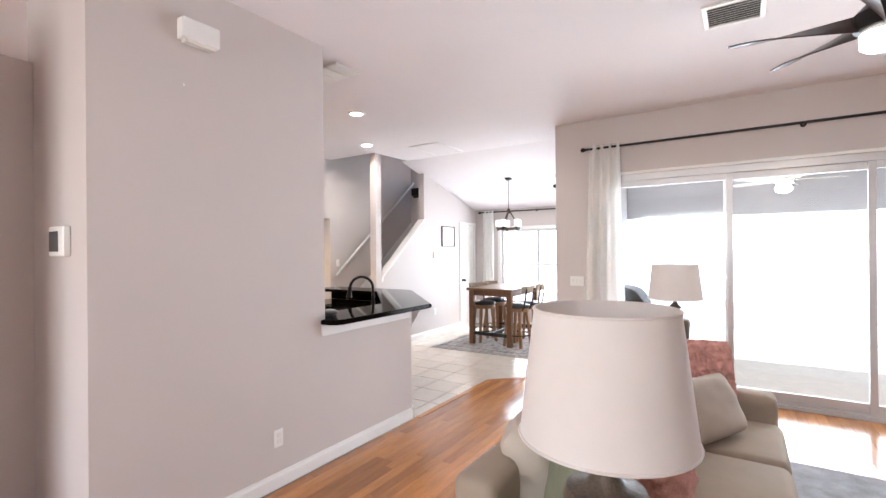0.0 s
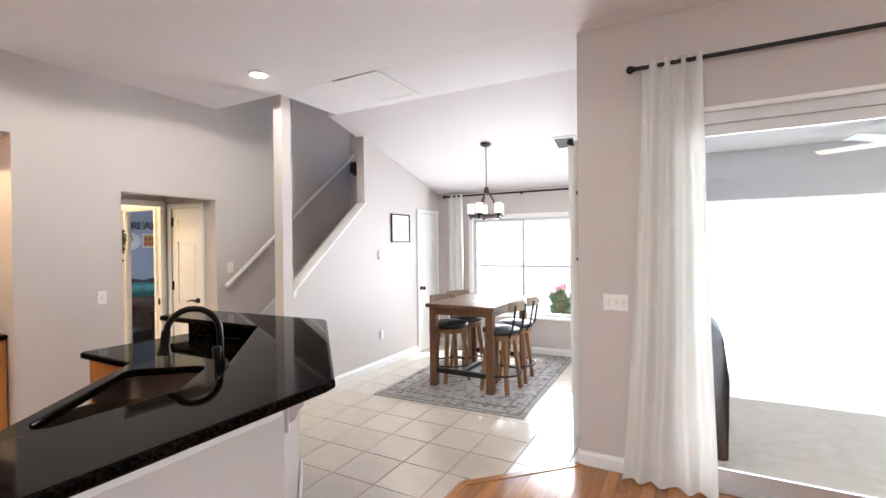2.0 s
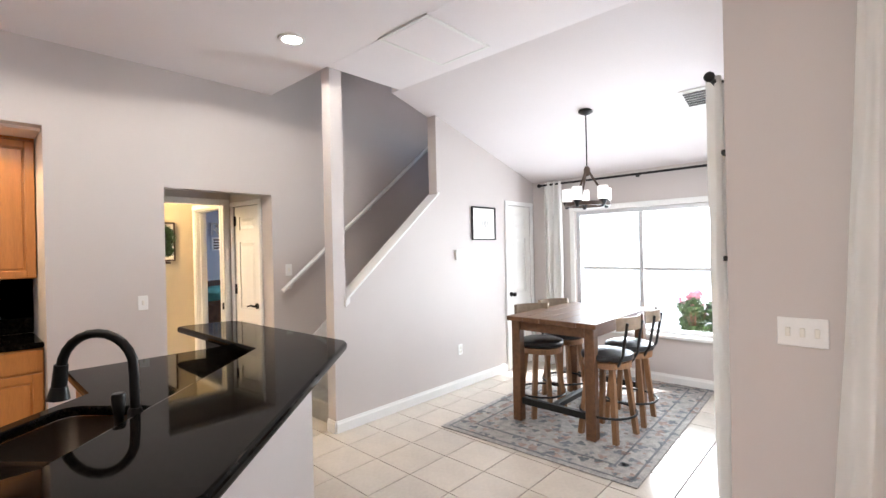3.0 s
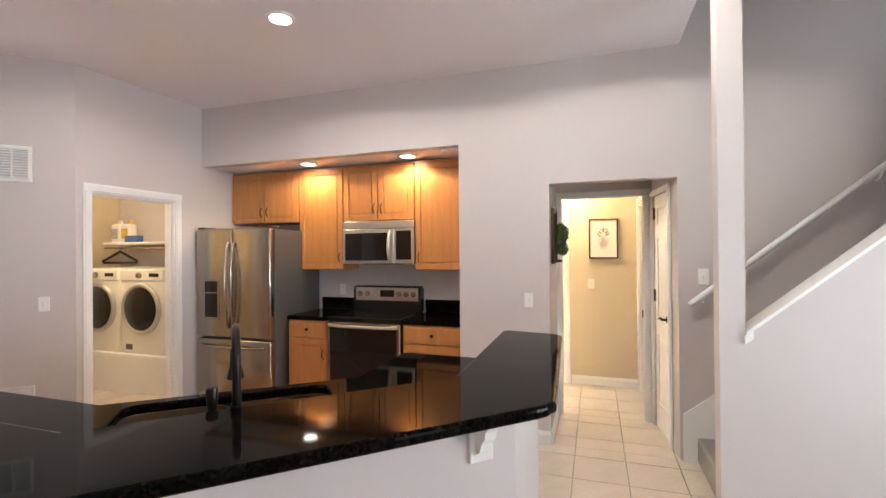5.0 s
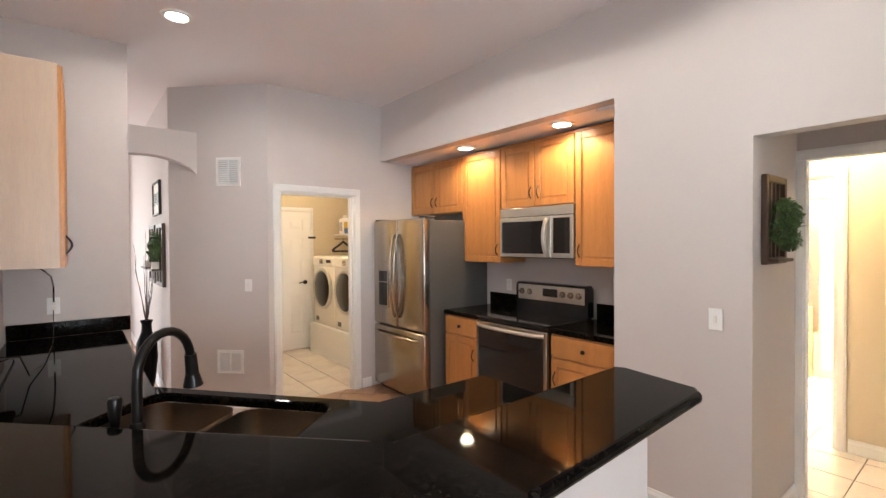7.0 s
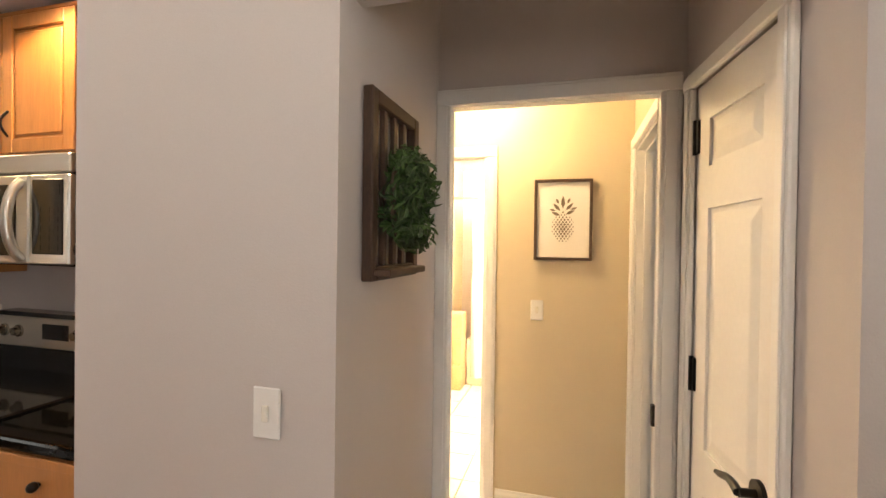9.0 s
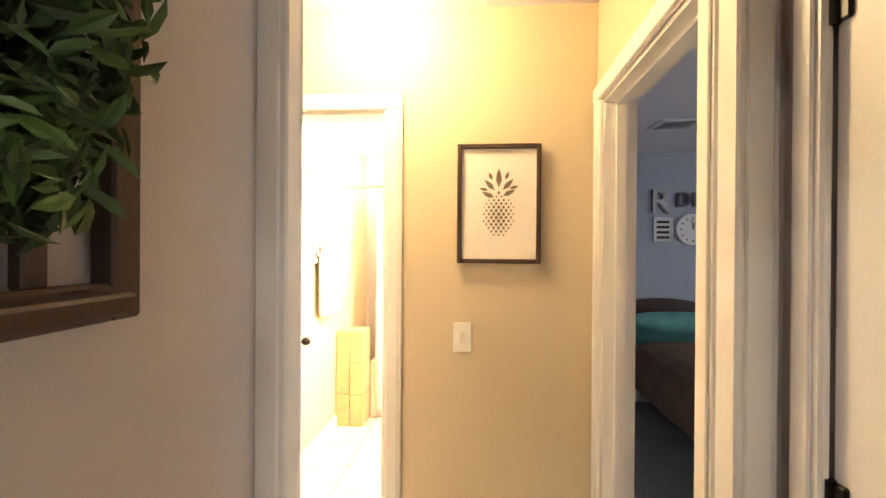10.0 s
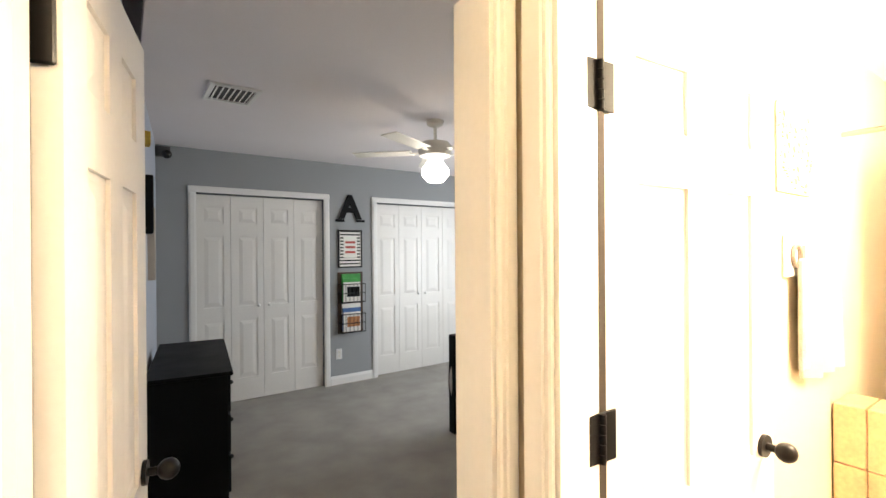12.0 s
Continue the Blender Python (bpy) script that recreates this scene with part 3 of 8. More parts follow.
# baseboards
def baseboard(p, q, h=0.10, name="baseboard", d=0.014):
    p, q = Vector((*p, 0)), Vector((*q, 0))
    w = (q - p).normalized()
    mm = Matrix(((w.x, -w.y, 0, p.x), (w.y, w.x, 0, p.y), (0, 0, 1, 0.002), (0, 0, 0, 1)))
    b = bmesh.new()
    L = (q - p).length
    prof = [(0, 0), (d, 0), (d, h * 0.72), (d * 0.55, h * 0.86), (d * 0.35, h), (0, h)]
    ends = [[b.verts.new(mm @ Vector((x, -y, z))) for y, z in prof] for x in (0, L)]
    for k in range(len(prof)):
        b.faces.new((ends[0][k], ends[0][(k + 1) % len(prof)], ends[1][(k + 1) % len(prof)], ends[1][k]))
    b.faces.new(ends[0])
    b.faces.new(ends[1])
    structure(name, b, TRIM, "white painted moulded baseboard")


for p, q in (((-2.085, 0.9), (-2.085, 3.36)), ((-2.085, 3.372), (-3.095, 4.405)), ((-3.10, 4.405), (-4.08, 4.362)),
             ((-4.227, 5.29), (-4.227, 7.745)), ((-4.345, 5.29), (-4.227, 5.288)), ((-4.22, 8.418), (-1.44, 8.418)), ((-1.434, 8.41), (-1.434, 5.43)), ((-1.43, 5.425), (-0.66, 5.425)),
             ((-5.188, 3.6), (-5.188, 4.33)), ((-5.2, 4.332), (-5.94, 4.332)), ((-6.948, 4.405), (-6.948, 5.13)),
             ((-6.03, 5.13), (-6.03, 5.08)), ((-3.97, 0.804), (-4.0, 0.804)), ((-3.268, 0.107), (-3.97, 0.802)), ((-3.266, -4.1), (-3.266, 0.1)),
             ((-4.94, 0.804), (-5.05, 0.804)), ((-8.155, -0.596), (-8.655, -0.596)), ((-6.204, 3.20), (-6.549, -0.6)),
             ((-7.1, 3.504), (-8.9, 3.504)), ((-9.796, 5.3), (-9.796, 8.4)), ((-3.5, -1.396), (-4.3, -1.396))):
    baseboard(p, q)


# casings
def casing(name, a, b, top, side, w=0.065, d=0.018, label="white painted door casing", z0=0.0):
    """Trim round an opening from plan point a to b on the face towards side."""
    a, b, side = Vector((*a, 0)), Vector((*b, 0)), Vector((*side, 0)).normalized()
    u = (b - a).normalized()
    mm = Matrix(((u.x, side.x, 0, a.x), (u.y, side.y, 0, a.y), (0, 0, 1, 0), (0, 0, 0, 1)))
    L = (b - a).length
    bb = bmesh.new()
    for x0, x1, za, zb in ((-w, 0.004, z0, top), (L - 0.004, L + w, z0, top), (-w, L + w, top, top + w)):
        slab(bb, x0, x1, 0.001, d, za, zb, 0.004, mm)
        slab(bb, x0 + 0.012 if x1 - x0 < 0.2 else x0, x1 - 0.012 if x1 - x0 < 0.2 else x1, d - 0.001, d + 0.006, za, zb - (0.012 if x1 - x0 > 0.2 else 0), 0.003, mm)
    return structure(name, bb, TRIM, label, "casing")


def jamb(name, a, b, top, side, depth, stop=True):
    a, b, side = Vector((*a, 0)), Vector((*b, 0)), Vector((*side, 0)).normalized()
    u = (b - a).normalized()
    mm = Matrix(((u.x, side.x, 0, a.x), (u.y, side.y, 0, a.y), (0, 0, 1, 0), (0, 0, 0, 1)))
    L = (b - a).length
    bb = bmesh.new()
    slab(bb, -0.002, 0.014, -depth - 0.002, 0.002, 0, top, 0, mm)
    slab(bb, L - 0.014, L + 0.002, -depth - 0.002, 0.002, 0, top, 0, mm)
    slab(bb, 0.014, L - 0.014, -depth - 0.002, 0.002, top - 0.014, top + 0.002, 0, mm)
    for x0, x1, za, zb in () if not stop else ((0.014, 0.026, 0, top - 0.014), (L - 0.026, L - 0.014, 0, top - 0.014), (0.026, L - 0.026, top - 0.026, top - 0.014)):
        slab(bb, x0, x1, -depth * 0.68, -depth * 0.35, za, zb, 0, mm)
    return structure(name, bb, TRIM, "white painted door jamb", "jamb")


casing("trim_hall_door", (-5.94, 4.377), (-5.94, 5.085), 2.022, (1, 0), 0.06)
jamb("trim_hall_jamb", (-5.94, 4.361), (-5.94, 5.099), 2.034, (1, 0), 0.045, False)
casing("trim_hall_door_inner", (-5.985, 4.375), (-5.985, 5.085), 2.022, (-1, 0), 0.044, d=0.009)
casing("trim_bath_door", (-6.95, 3.602), (-6.95, 4.33), 2.03, (1, 0))
jamb("trim_bath_jamb", (-6.95, 3.602), (-6.95, 4.33), 2.03, (1, 0), 0.11, False)
casing("trim_bedroom_door", (-6.898, 3.50), (-6.195, 3.50), 2.03, (0, 1), 0.046)
jamb("trim_bedroom_jamb", (-6.898, 3.50), (-6.195, 3.50), 2.03, (0, 1), 0.11, False)
casing("trim_second_bedroom_door", (-6.86, 5.132), (-6.12, 5.132), 2.03, (0, -1))
jamb("trim_second_bedroom_jamb", (-6.86, 5.132), (-6.12, 5.132), 2.03, (0, -1), 0.108)
casing("trim_laundry_door", (-4.86, 0.80), (-4.08, 0.80), 2.05, (0, 1))
jamb("trim_laundry_jamb", (-4.86, 0.80), (-4.08, 0.80), 2.05, (0, 1), 0.11)
casing("trim_closet_door", (-5.855, 5.168), (-5.40, 5.223), 2.0, (0.12, -1), 0.05)
casing("trim_dining_closet", (-4.227, 7.80), (-4.227, 8.32), 2.035, (1, 0), 0.055)
casing("trim_closet_one", (-8.09, -0.60), (-6.86, -0.60), 2.035, (0, 1), 0.06)
casing("trim_closet_two", (-10.02, -0.60), (-8.72, -0.60), 2.035, (0, 1), 0.06)


# ---- doors ----
def panel_door(name, hinge, way, w, h, label, cols=2, lever=None, hinges=(), z0=0.012, knob_mat=None, category="door", hinge_side=1, plate=False):
    """A moulded panel door leaf from the hinge along way; lever: (distance from the hinge, height, style)."""
    hx = Vector((*hinge, z0))
    u = Vector((*way, 0)).normalized()
    ang = math.degrees(math.atan2(u.y, u.x))
    t = tagged(thing(name, tuple(hx), label, category, turn=ang), kind="structure")
    mm = PLACE[t]
    th = 0.035
    st = 0.11 if w > 0.5 else 0.085 if w > 0.35 else 0.06
    mid = 0.10 if cols == 2 else 0
    rows = [(0.22, 0.80), (0.93, 1.62), (1.74, h - 0.11)]
    pw = (w - 2 * st - mid) / cols
    bb = bmesh.new()
    slab(bb, 0, w, -th / 2 + 0.008, th / 2 - 0.008, 0, h, 0, mm)
    for x0, x1 in [(0, st), (w - st, w)] + ([(st + pw, st + pw + mid)] if cols == 2 else []):
        for s in (-1, 1):
            slab(bb, x0, x1, *sorted((s * (th / 2 - 0.008), s * th / 2)), 0, h, 0, mm)
    zs = [0] + [z for r in rows for z in r] + [h]
    for za, zb in zip(zs[0::2], zs[1::2]):
        for c in range(cols):
            x0 = st + c * (pw + mid)
            for s in (-1, 1):
                slab(bb, x0, x0 + pw, *sorted((s * (th / 2 - 0.008), s * th / 2)), za, zb, 0, mm)
    part("leaf", bb, DOORW, t)
    for za, zb in rows:
        for c in range(cols):
            x0 = st + c * (pw + mid)
            bb = bmesh.new()
            for s in (-1, 1):
                v = []
                for inset, y in ((0.012, th / 2 - 0.0085), (0.045, th / 2 - 0.002), (0.05, th / 2 - 0.0015)):
                    v.append([bb.verts.new(mm @ Vector((x, s * y, z))) for x, z in ((x0 + inset, za + inset), (x0 + pw - inset, za + inset), (x0 + pw - inset, zb - inset), (x0 + inset, zb - inset))] if pw > 2 * inset + 0.01 else None)
                v = [r for r in v if r]
                for a, b in zip(v, v[1:]):
                    for k in range(4):
                        bb.faces.new((a[k], a[(k + 1) % 4], b[(k + 1) % 4], b[k]))
                bb.faces.new(v[-1])
            part("panel", bb, DOORW, t)
    for z in hinges:
        bb = bmesh.new()
        if plate:
            if plate == "wide":
                slab(bb, -0.058, 0.034, *sorted((hinge_side * (th / 2 + 0.003), hinge_side * (th / 2 + 0.008))), z - 0.05 - z0, z + 0.05 - z0, 0.002, mm)
                for k in range(5):
                    rod(bb, mm @ Vector((-0.010, hinge_side * (th / 2 + 0.010), z - 0.049 - z0 + 0.0196 * k)), mm @ Vector((-0.010, hinge_side * (th / 2 + 0.010), z - 0.031 - z0 + 0.0196 * k)), 0.007, seg=10)
                part("hinge", bb, DARKPAINT, t, "dark bronze hinge")
                continue
            slab(bb, -0.010, -0.001, *sorted((-hinge_side * 0.012, hinge_side * 0.036)), z - 0.05 - z0, z + 0.05 - z0, 0.003, mm)
            rod(bb, mm @ Vector((-0.008, hinge_side * 0.03, z - 0.053 - z0)), mm @ Vector((-0.008, hinge_side * 0.03, z + 0.053 - z0)), 0.0075, seg=10)
            part("hinge", bb, BRONZE, t, "dark bronze hinge")
            continue
        slab(bb, -0.022, 0.022, hinge_side * (th / 2) - 0.006, hinge_side * (th / 2) + 0.006, z - 0.05 - z0, z + 0.05 - z0, 0.003, mm)
        rod(bb, mm @ Vector((0, hinge_side * (th / 2 + 0.006), z - 0.052 - z0)), mm @ Vector((0, hinge_side * (th / 2 + 0.006), z + 0.052 - z0)), 0.007, seg=10)
        part("hinge", bb, BRONZE, t, "dark bronze hinge")
    if lever:
        d, z, style = lever
        bb = bmesh.new()
        z -= z0
        for s in (-1, 1):
            rod(bb, mm @ Vector((d, s * th / 2, z)), mm @ Vector((d, s * (th / 2 + 0.01), z)), 0.03, seg=20)
            rod(bb, mm @ Vector((d, s * (th / 2 + 0.01), z)), mm @ Vector((d, s * (th / 2 + 0.045), z)), 0.010)
            if style == "lever":
                tube(bb, [mm @ Vector((d - k * 0.022, s * (th / 2 + 0.045), z + 0.008 * math.sin(k * 0.9))) for k in range(6)], [0.011, 0.010, 0.009, 0.009, 0.008, 0.006])
            else:
                ball(bb, mm @ Vector((d, s * (th / 2 + 0.055), z)), 0.026, (1, 1, 1))
        part("door_handle", bb, BRONZE, t, "dark bronze door handle", smooth=True)
    return t


panel_door("door_bathroom", (-7.078, 3.594), (-0.997, 0.075), 0.70, 2.0, "white six-panel bathroom door standing open", lever=(0.64, 0.96, "knob"), hinges=(1.815, 1.125, 0.25), hinge_side=-1, plate="wide")
panel_door("door_bedroom", (-6.222, 3.350), (-0.19, -0.98), 0.60, 2.0, "white six-panel bedroom door standing open", lever=(0.54, 0.95, "knob"), hinges=(1.80, 1.10, 0.25), hinge_side=1, plate=True)
panel_door("door_niche_closet", (-5.852, 5.188), (0.452, 0.055), 0.452, 1.985, "narrow white panelled closet door, closed", cols=1, lever=(0.385, 0.98, "lever"), hinges=(1.85, 1.14), hinge_side=-1)
panel_door("door_dining_closet", (-4.247, 7.806), (0, 1), 0.51, 2.02, "narrow white closet door in the dining nook, closed", cols=1, lever=(0.06, 0.93, "knob"))
panel_door("door_laundry_far", (-4.55, -1.375), (-1, 0), 0.72, 2.0, "white panelled laundry door with dark handle, closed", lever=(0.64, 0.98, "lever"), hinges=())
casing("trim_laundry_far_door", (-5.28, -1.398), (-4.54, -1.398), 2.02, (0, 1), 0.055)
for x0, n in ((-8.086, 0), (-10.016, 1)):
    wd = 0.3055 if n == 0 else 0.323
    for k in range(4):
        kn = (0.05 if k == 2 else wd - 0.05, 0.93, "knob") if k in (1, 2) else None
        panel_door("bifold_door", (x0 + k * (wd + 0.001), -0.66), (1, 0), wd - 0.002, 2.01, "white bifold closet door leaf with moulded panels", cols=1, lever=None)
        if kn:
            b = ball(bmesh.new(), (x0 + k * (wd + 0.001) + kn[0], -0.630, 0.94), 0.016)
            rod(b, (x0 + k * (wd + 0.001) + kn[0], -0.643, 0.94), (x0 + k * (wd + 0.001) + kn[0], -0.628, 0.94), 0.008)
            tagged(part("closet_knob", b, PLASTIC, smooth=True), "small white round closet door knob", "knob", kind="structure")

# added dark strips that paint the shade inside the hinge gaps
structure("trim_bath_door_seal", one(-7.083, -7.061, 3.596, 3.6165, 0.01, 2.01), GAPSHADE, "added dark strip painting the shade in the door hinge gap", "trim")
structure("trim_bedroom_door_seal", one(-6.207, -6.190, 3.368, 3.386, 0.01, 2.01), GAPSHADE, "added dark strip painting the shade in the door hinge gap", "trim")

# strike plates
for x, y, z in ((-6.852, 5.19, 0.98), (-5.965, 5.087, 0.96), (-6.81, 3.445, 0.95)):
    b = one(x - 0.012, x + 0.012, y - 0.014, y + 0.014, z - 0.035, z + 0.035, 0.003)
    tagged(part("strike_plate", b, BRONZE), "dark bronze strike plate on the door jamb", "strike plate", kind="structure")


# ---- windows ----
def window(name, x0, x1, y, z0, z1, bars_x, bars_z, label):
    t = tagged(thing(name, ((x0 + x1) / 2, y, z0), label, "window"), kind="structure")
    fr = bmesh.new()
    for a, b, c, d in ((x0, x0 + 0.05, z0, z1), (x1 - 0.05, x1, z0, z1), (x0 + 0.05, x1 - 0.05, z0, z0 + 0.05), (x0 + 0.05, x1 - 0.05, z1 - 0.05, z1)):
        slab(fr, a, b, y - 0.03, y + 0.03, c, d, 0.004)
    part("window_frame", fr, ALU, t)
    for bx in bars_x:
        part("mullion", one(bx - 0.025, bx + 0.025, y - 0.028, y + 0.028, z0 + 0.05, z1 - 0.05, 0.004), ALU, t)
    xs = [x0 + 0.05] + list(bars_x) + [x1 - 0.05]
    for a, b in zip(xs, xs[1:]):
        for bz in bars_z:
            part("meeting_rail", one(a + 0.026, b - 0.026, y - 0.024, y + 0.024, bz - 0.02, bz + 0.02, 0.003), ALU, t)
        zz = [z0 + 0.05] + list(bars_z) + [z1 - 0.05]
        for c, d in zip(zz, zz[1:]):
            p = part("pane", one(a + 0.02, b - 0.02, y - 0.003, y + 0.003, c + 0.015, d - 0.015), GLASS, t)
            p.visible_shadow = False
    return t


window("window_dining", -3.64, -2.08, 8.50, 0.52, 1.94, (-2.86,), (1.24,), "white framed double-hung double window in the dining nook")
structure("trim_dining_sill", one(-3.68, -2.04, 8.36, 8.47, 0.495, 0.53, 0.006), TRIM, "white painted window sill", "sill")
bm = bmesh.new()
slab(bm, -3.70, -3.64, 8.405, 8.419, 0.53, 2.0, 0.003)
slab(bm, -2.08, -2.02, 8.405, 8.419, 0.53, 2.0, 0.003)
slab(bm, -3.70, -2.02, 8.40, 8.419, 1.94, 2.0, 0.003)
structure("trim_dining_window", bm, TRIM, "white painted window trim", "trim")

# side window of the dining nook, behind its curtain rod
t = tagged(thing("window_dining_side", (-1.33, 7.0, 0.9), "white framed window in the dining side wall", "window"), kind="structure")
fr = bmesh.new()
for a, b, c, d in ((6.25, 6.30, 0.9, 2.1), (7.70, 7.75, 0.9, 2.1), (6.30, 7.70, 0.9, 0.95), (6.30, 7.70, 2.05, 2.1)):
    slab(fr, -1.33, -1.295, a, b, c, d, 0.004)
part("window_frame", fr, ALU, t)
p = part("pane", one(-1.312, -1.308, 6.29, 7.71, 0.94, 2.06), GLASS, t)
p.visible_shadow = False

# sliding doors
t = tagged(thing("sliding_door", (0.95, 5.5, 0), "white aluminium sliding glass doors to the lanai, closed", "sliding door"), kind="structure")
fr = bmesh.new()
slab(fr, -0.84, -0.80, 5.44, 5.56, 0, 2.37)
slab(fr, 2.48, 2.52, 5.44, 5.56, 0, 2.37)
slab(fr, -0.80, 2.48, 5.44, 5.56, 2.30, 2.37)
slab(fr, -0.80, 2.48, 5.44, 5.56, 0.0, 0.035)
for y in (5.47, 5.50, 5.53):
    slab(fr, -0.80, 2.48, y - 0.004, y + 0.004, 0.035, 0.055)
part("track_frame", fr, ALU, t, "white aluminium head and floor track")
for k, (a, b) in enumerate(((-0.80, 0.39), (0.31, 1.46), (1.40, 2.48))):
    y = 5.475 + 0.03 * (k % 2)
    s = part("sash", slab(slab(slab(slab(bmesh.new(), a, a + 0.055, y - 0.013, y + 0.013, 0.056, 2.299, 0.003), b - 0.055, b, y - 0.013, y + 0.013, 0.056, 2.299, 0.003), a + 0.055, b - 0.055, y - 0.013, y + 0.013, 0.056, 0.14, 0.003), a + 0.055, b - 0.055, y - 0.013, y + 0.013, 2.23, 2.299, 0.003), ALU, t)
    p = part("pane", one(a + 0.05, b - 0.05, y - 0.003, y + 0.003, 0.13, 2.24), GLASS, s)
    p.visible_shadow = False
part("pull_handle", one(0.335, 0.36, 5.445, 5.462, 0.95, 1.15, 0.004), ALU, t)
structure("trim_slider_head", one(-0.86, 2.54, 5.40, 5.426, 2.37, 2.40, 0.004), TRIM, "white painted trim over the sliding doors", "trim")

# ---- ceiling and wall fittings ----
def recessed(x, y, z, group):
    t = thing("recessed_light", (x, y, z - 0.012), "round white recessed ceiling light, lit", "ceiling light", group)
    part("trim_ring", lathe(bmesh.new(), (x, y, z), [(0.062, -0.003), (0.07, -0.012), (0.092, -0.008), (0.095, 0.0)], 28), PLASTIC, t, smooth=True)
    part("lens", lathe(bmesh.new(), (x, y, z), [(0.0005, -0.0035), (0.062, -0.0035), (0.062, -0.001)], 28), CANGLOW, t, "glowing lens")


for x, y in ((-3.04, 3.66), (-3.97, 4.82), (-3.11, 1.71), (-3.92, 2.78)):
    recessed(x, y, H, "recessed lights in the kitchen ceiling")
for x, y in ((-5.44, 1.92), (-5.44, 3.01)):
    recessed(x, y, 2.44, "recessed lights over the cabinets")


def grille(name, x0, x1, y0, y1, z, slats, label, along="x", category="vent"):
    """A ceiling vent with slanting slats."""
    t = thing(name, ((x0 + x1) / 2, (y0 + y1) / 2, z - 0.014), label, category)
    fr = bmesh.new()
    for a, b, c, d in ((x0, x1, y0, y0 + 0.03), (x0, x1, y1 - 0.03, y1), (x0, x0 + 0.03, y0 + 0.03, y1 - 0.03), (x1 - 0.03, x1, y0 + 0.03, y1 - 0.03)):
        slab(fr, a, b, c, d, z - 0.014, z - 0.001, 0.003)
    part("frame", fr, PLASTIC, t)
    part("backing", one(x0 + 0.03, x1 - 0.03, y0 + 0.03, y1 - 0.03, z - 0.003, z - 0.001), DARKSTEEL, t, "dark duct backing")
    for k in range(slats):
        f = (k + 0.5) / slats
        if along == "x":
            yy = y0 + 0.03 + f * (y1 - y0 - 0.06)
            mm = Matrix.Translation((0, yy, z - 0.008)) @ Matrix.Rotation(radians(35), 4, 'X')
            part("slat", slab(bmesh.new(), x0 + 0.03, x1 - 0.03, -0.008, 0.008, -0.001, 0.001, 0, mm), PLASTIC, t)
        else:
            xx = x0 + 0.03 + f * (x1 - x0 - 0.06)
            mm = Matrix.Translation((xx, 0, z - 0.008)) @ Matrix.Rotation(radians(35), 4, 'Y')
            part("slat", slab(bmesh.new(), -0.008, 0.008, y0 + 0.03, y1 - 0.03, -0.001, 0.001, 0, mm), PLASTIC, t)
    return t


grille("ceiling_vent", 0.26, 0.60, 3.28, 3.63, H, 9, "white louvred air vent in the living room ceiling")
grille("ceiling_vent", -6.99, -6.71, 1.03, 1.36, 2.44, 7, "white louvred air vent in the bedroom ceiling", "y")
# attic hatch
b = one(-3.51, -3.07, 5.28, 5.90, H - 0.010, H - 0.001, 0.003)
t = thing("attic_hatch", (-3.31, 5.58, H - 0.02), "white flat attic access panel in the ceiling", "attic hatch", kind="structure")
part("panel", b, CEIL, t)
fr = bmesh.new()
for a, bb_, c, d in ((-3.54, -3.04, 5.25, 5.279), (-3.54, -3.04, 5.901, 5.93), (-3.54, -3.511, 5.279, 5.901), (-3.069, -3.04, 5.279, 5.901)):
    slab(fr, a, bb_, c, d, H - 0.012, H - 0.001, 0.003)
part("trim", fr, TRIM, t)
# supply register over the half wall
t = thing("ceiling_register", (-2.37, 2.69, H - 0.03), "white stepped air register on the ceiling", "vent")
for k in range(3):
    part("louvre", one(-2.55 + 0.12 * k, -2.44 + 0.12 * k, 2.57, 2.83, H - 0.028 + 0.004 * k, H - 0.002, 0.004), PLASTIC, t)
# sloped ceiling vent in dining
t = thing("ceiling_vent", (-1.95, 7.25, 2.69), "white louvred air vent in the sloping dining ceiling", "vent")
sm = Matrix.Translation((-1.95, 7.25, H - (7.25 - 6.07) * 0.2892)) @ Matrix.Rotation(math.atan(-0.2892), 4, 'X')
part("frame", slab(bmesh.new(), -0.13, 0.13, -0.13, 0.13, -0.012, -0.002, 0.003, sm), PLASTIC, t)
for k in range(6):
    part("slat", slab(bmesh.new(), -0.10, 0.10, -0.095 + 0.035 * k, -0.075 + 0.035 * k, -0.018, -0.0125, 0, sm), DARKSTEEL, t)
# return-air grille and register on the angled wall
def wall_m(px, py, out):
    o = Vector((*out, 0)).normalized()
    u = Vector((-o.y, o.x, 0))
    return Matrix(((u.x, o.x, 0, px), (u.y, o.y, 0, py), (0, 0, 1, 0), (0, 0, 0, 1)))


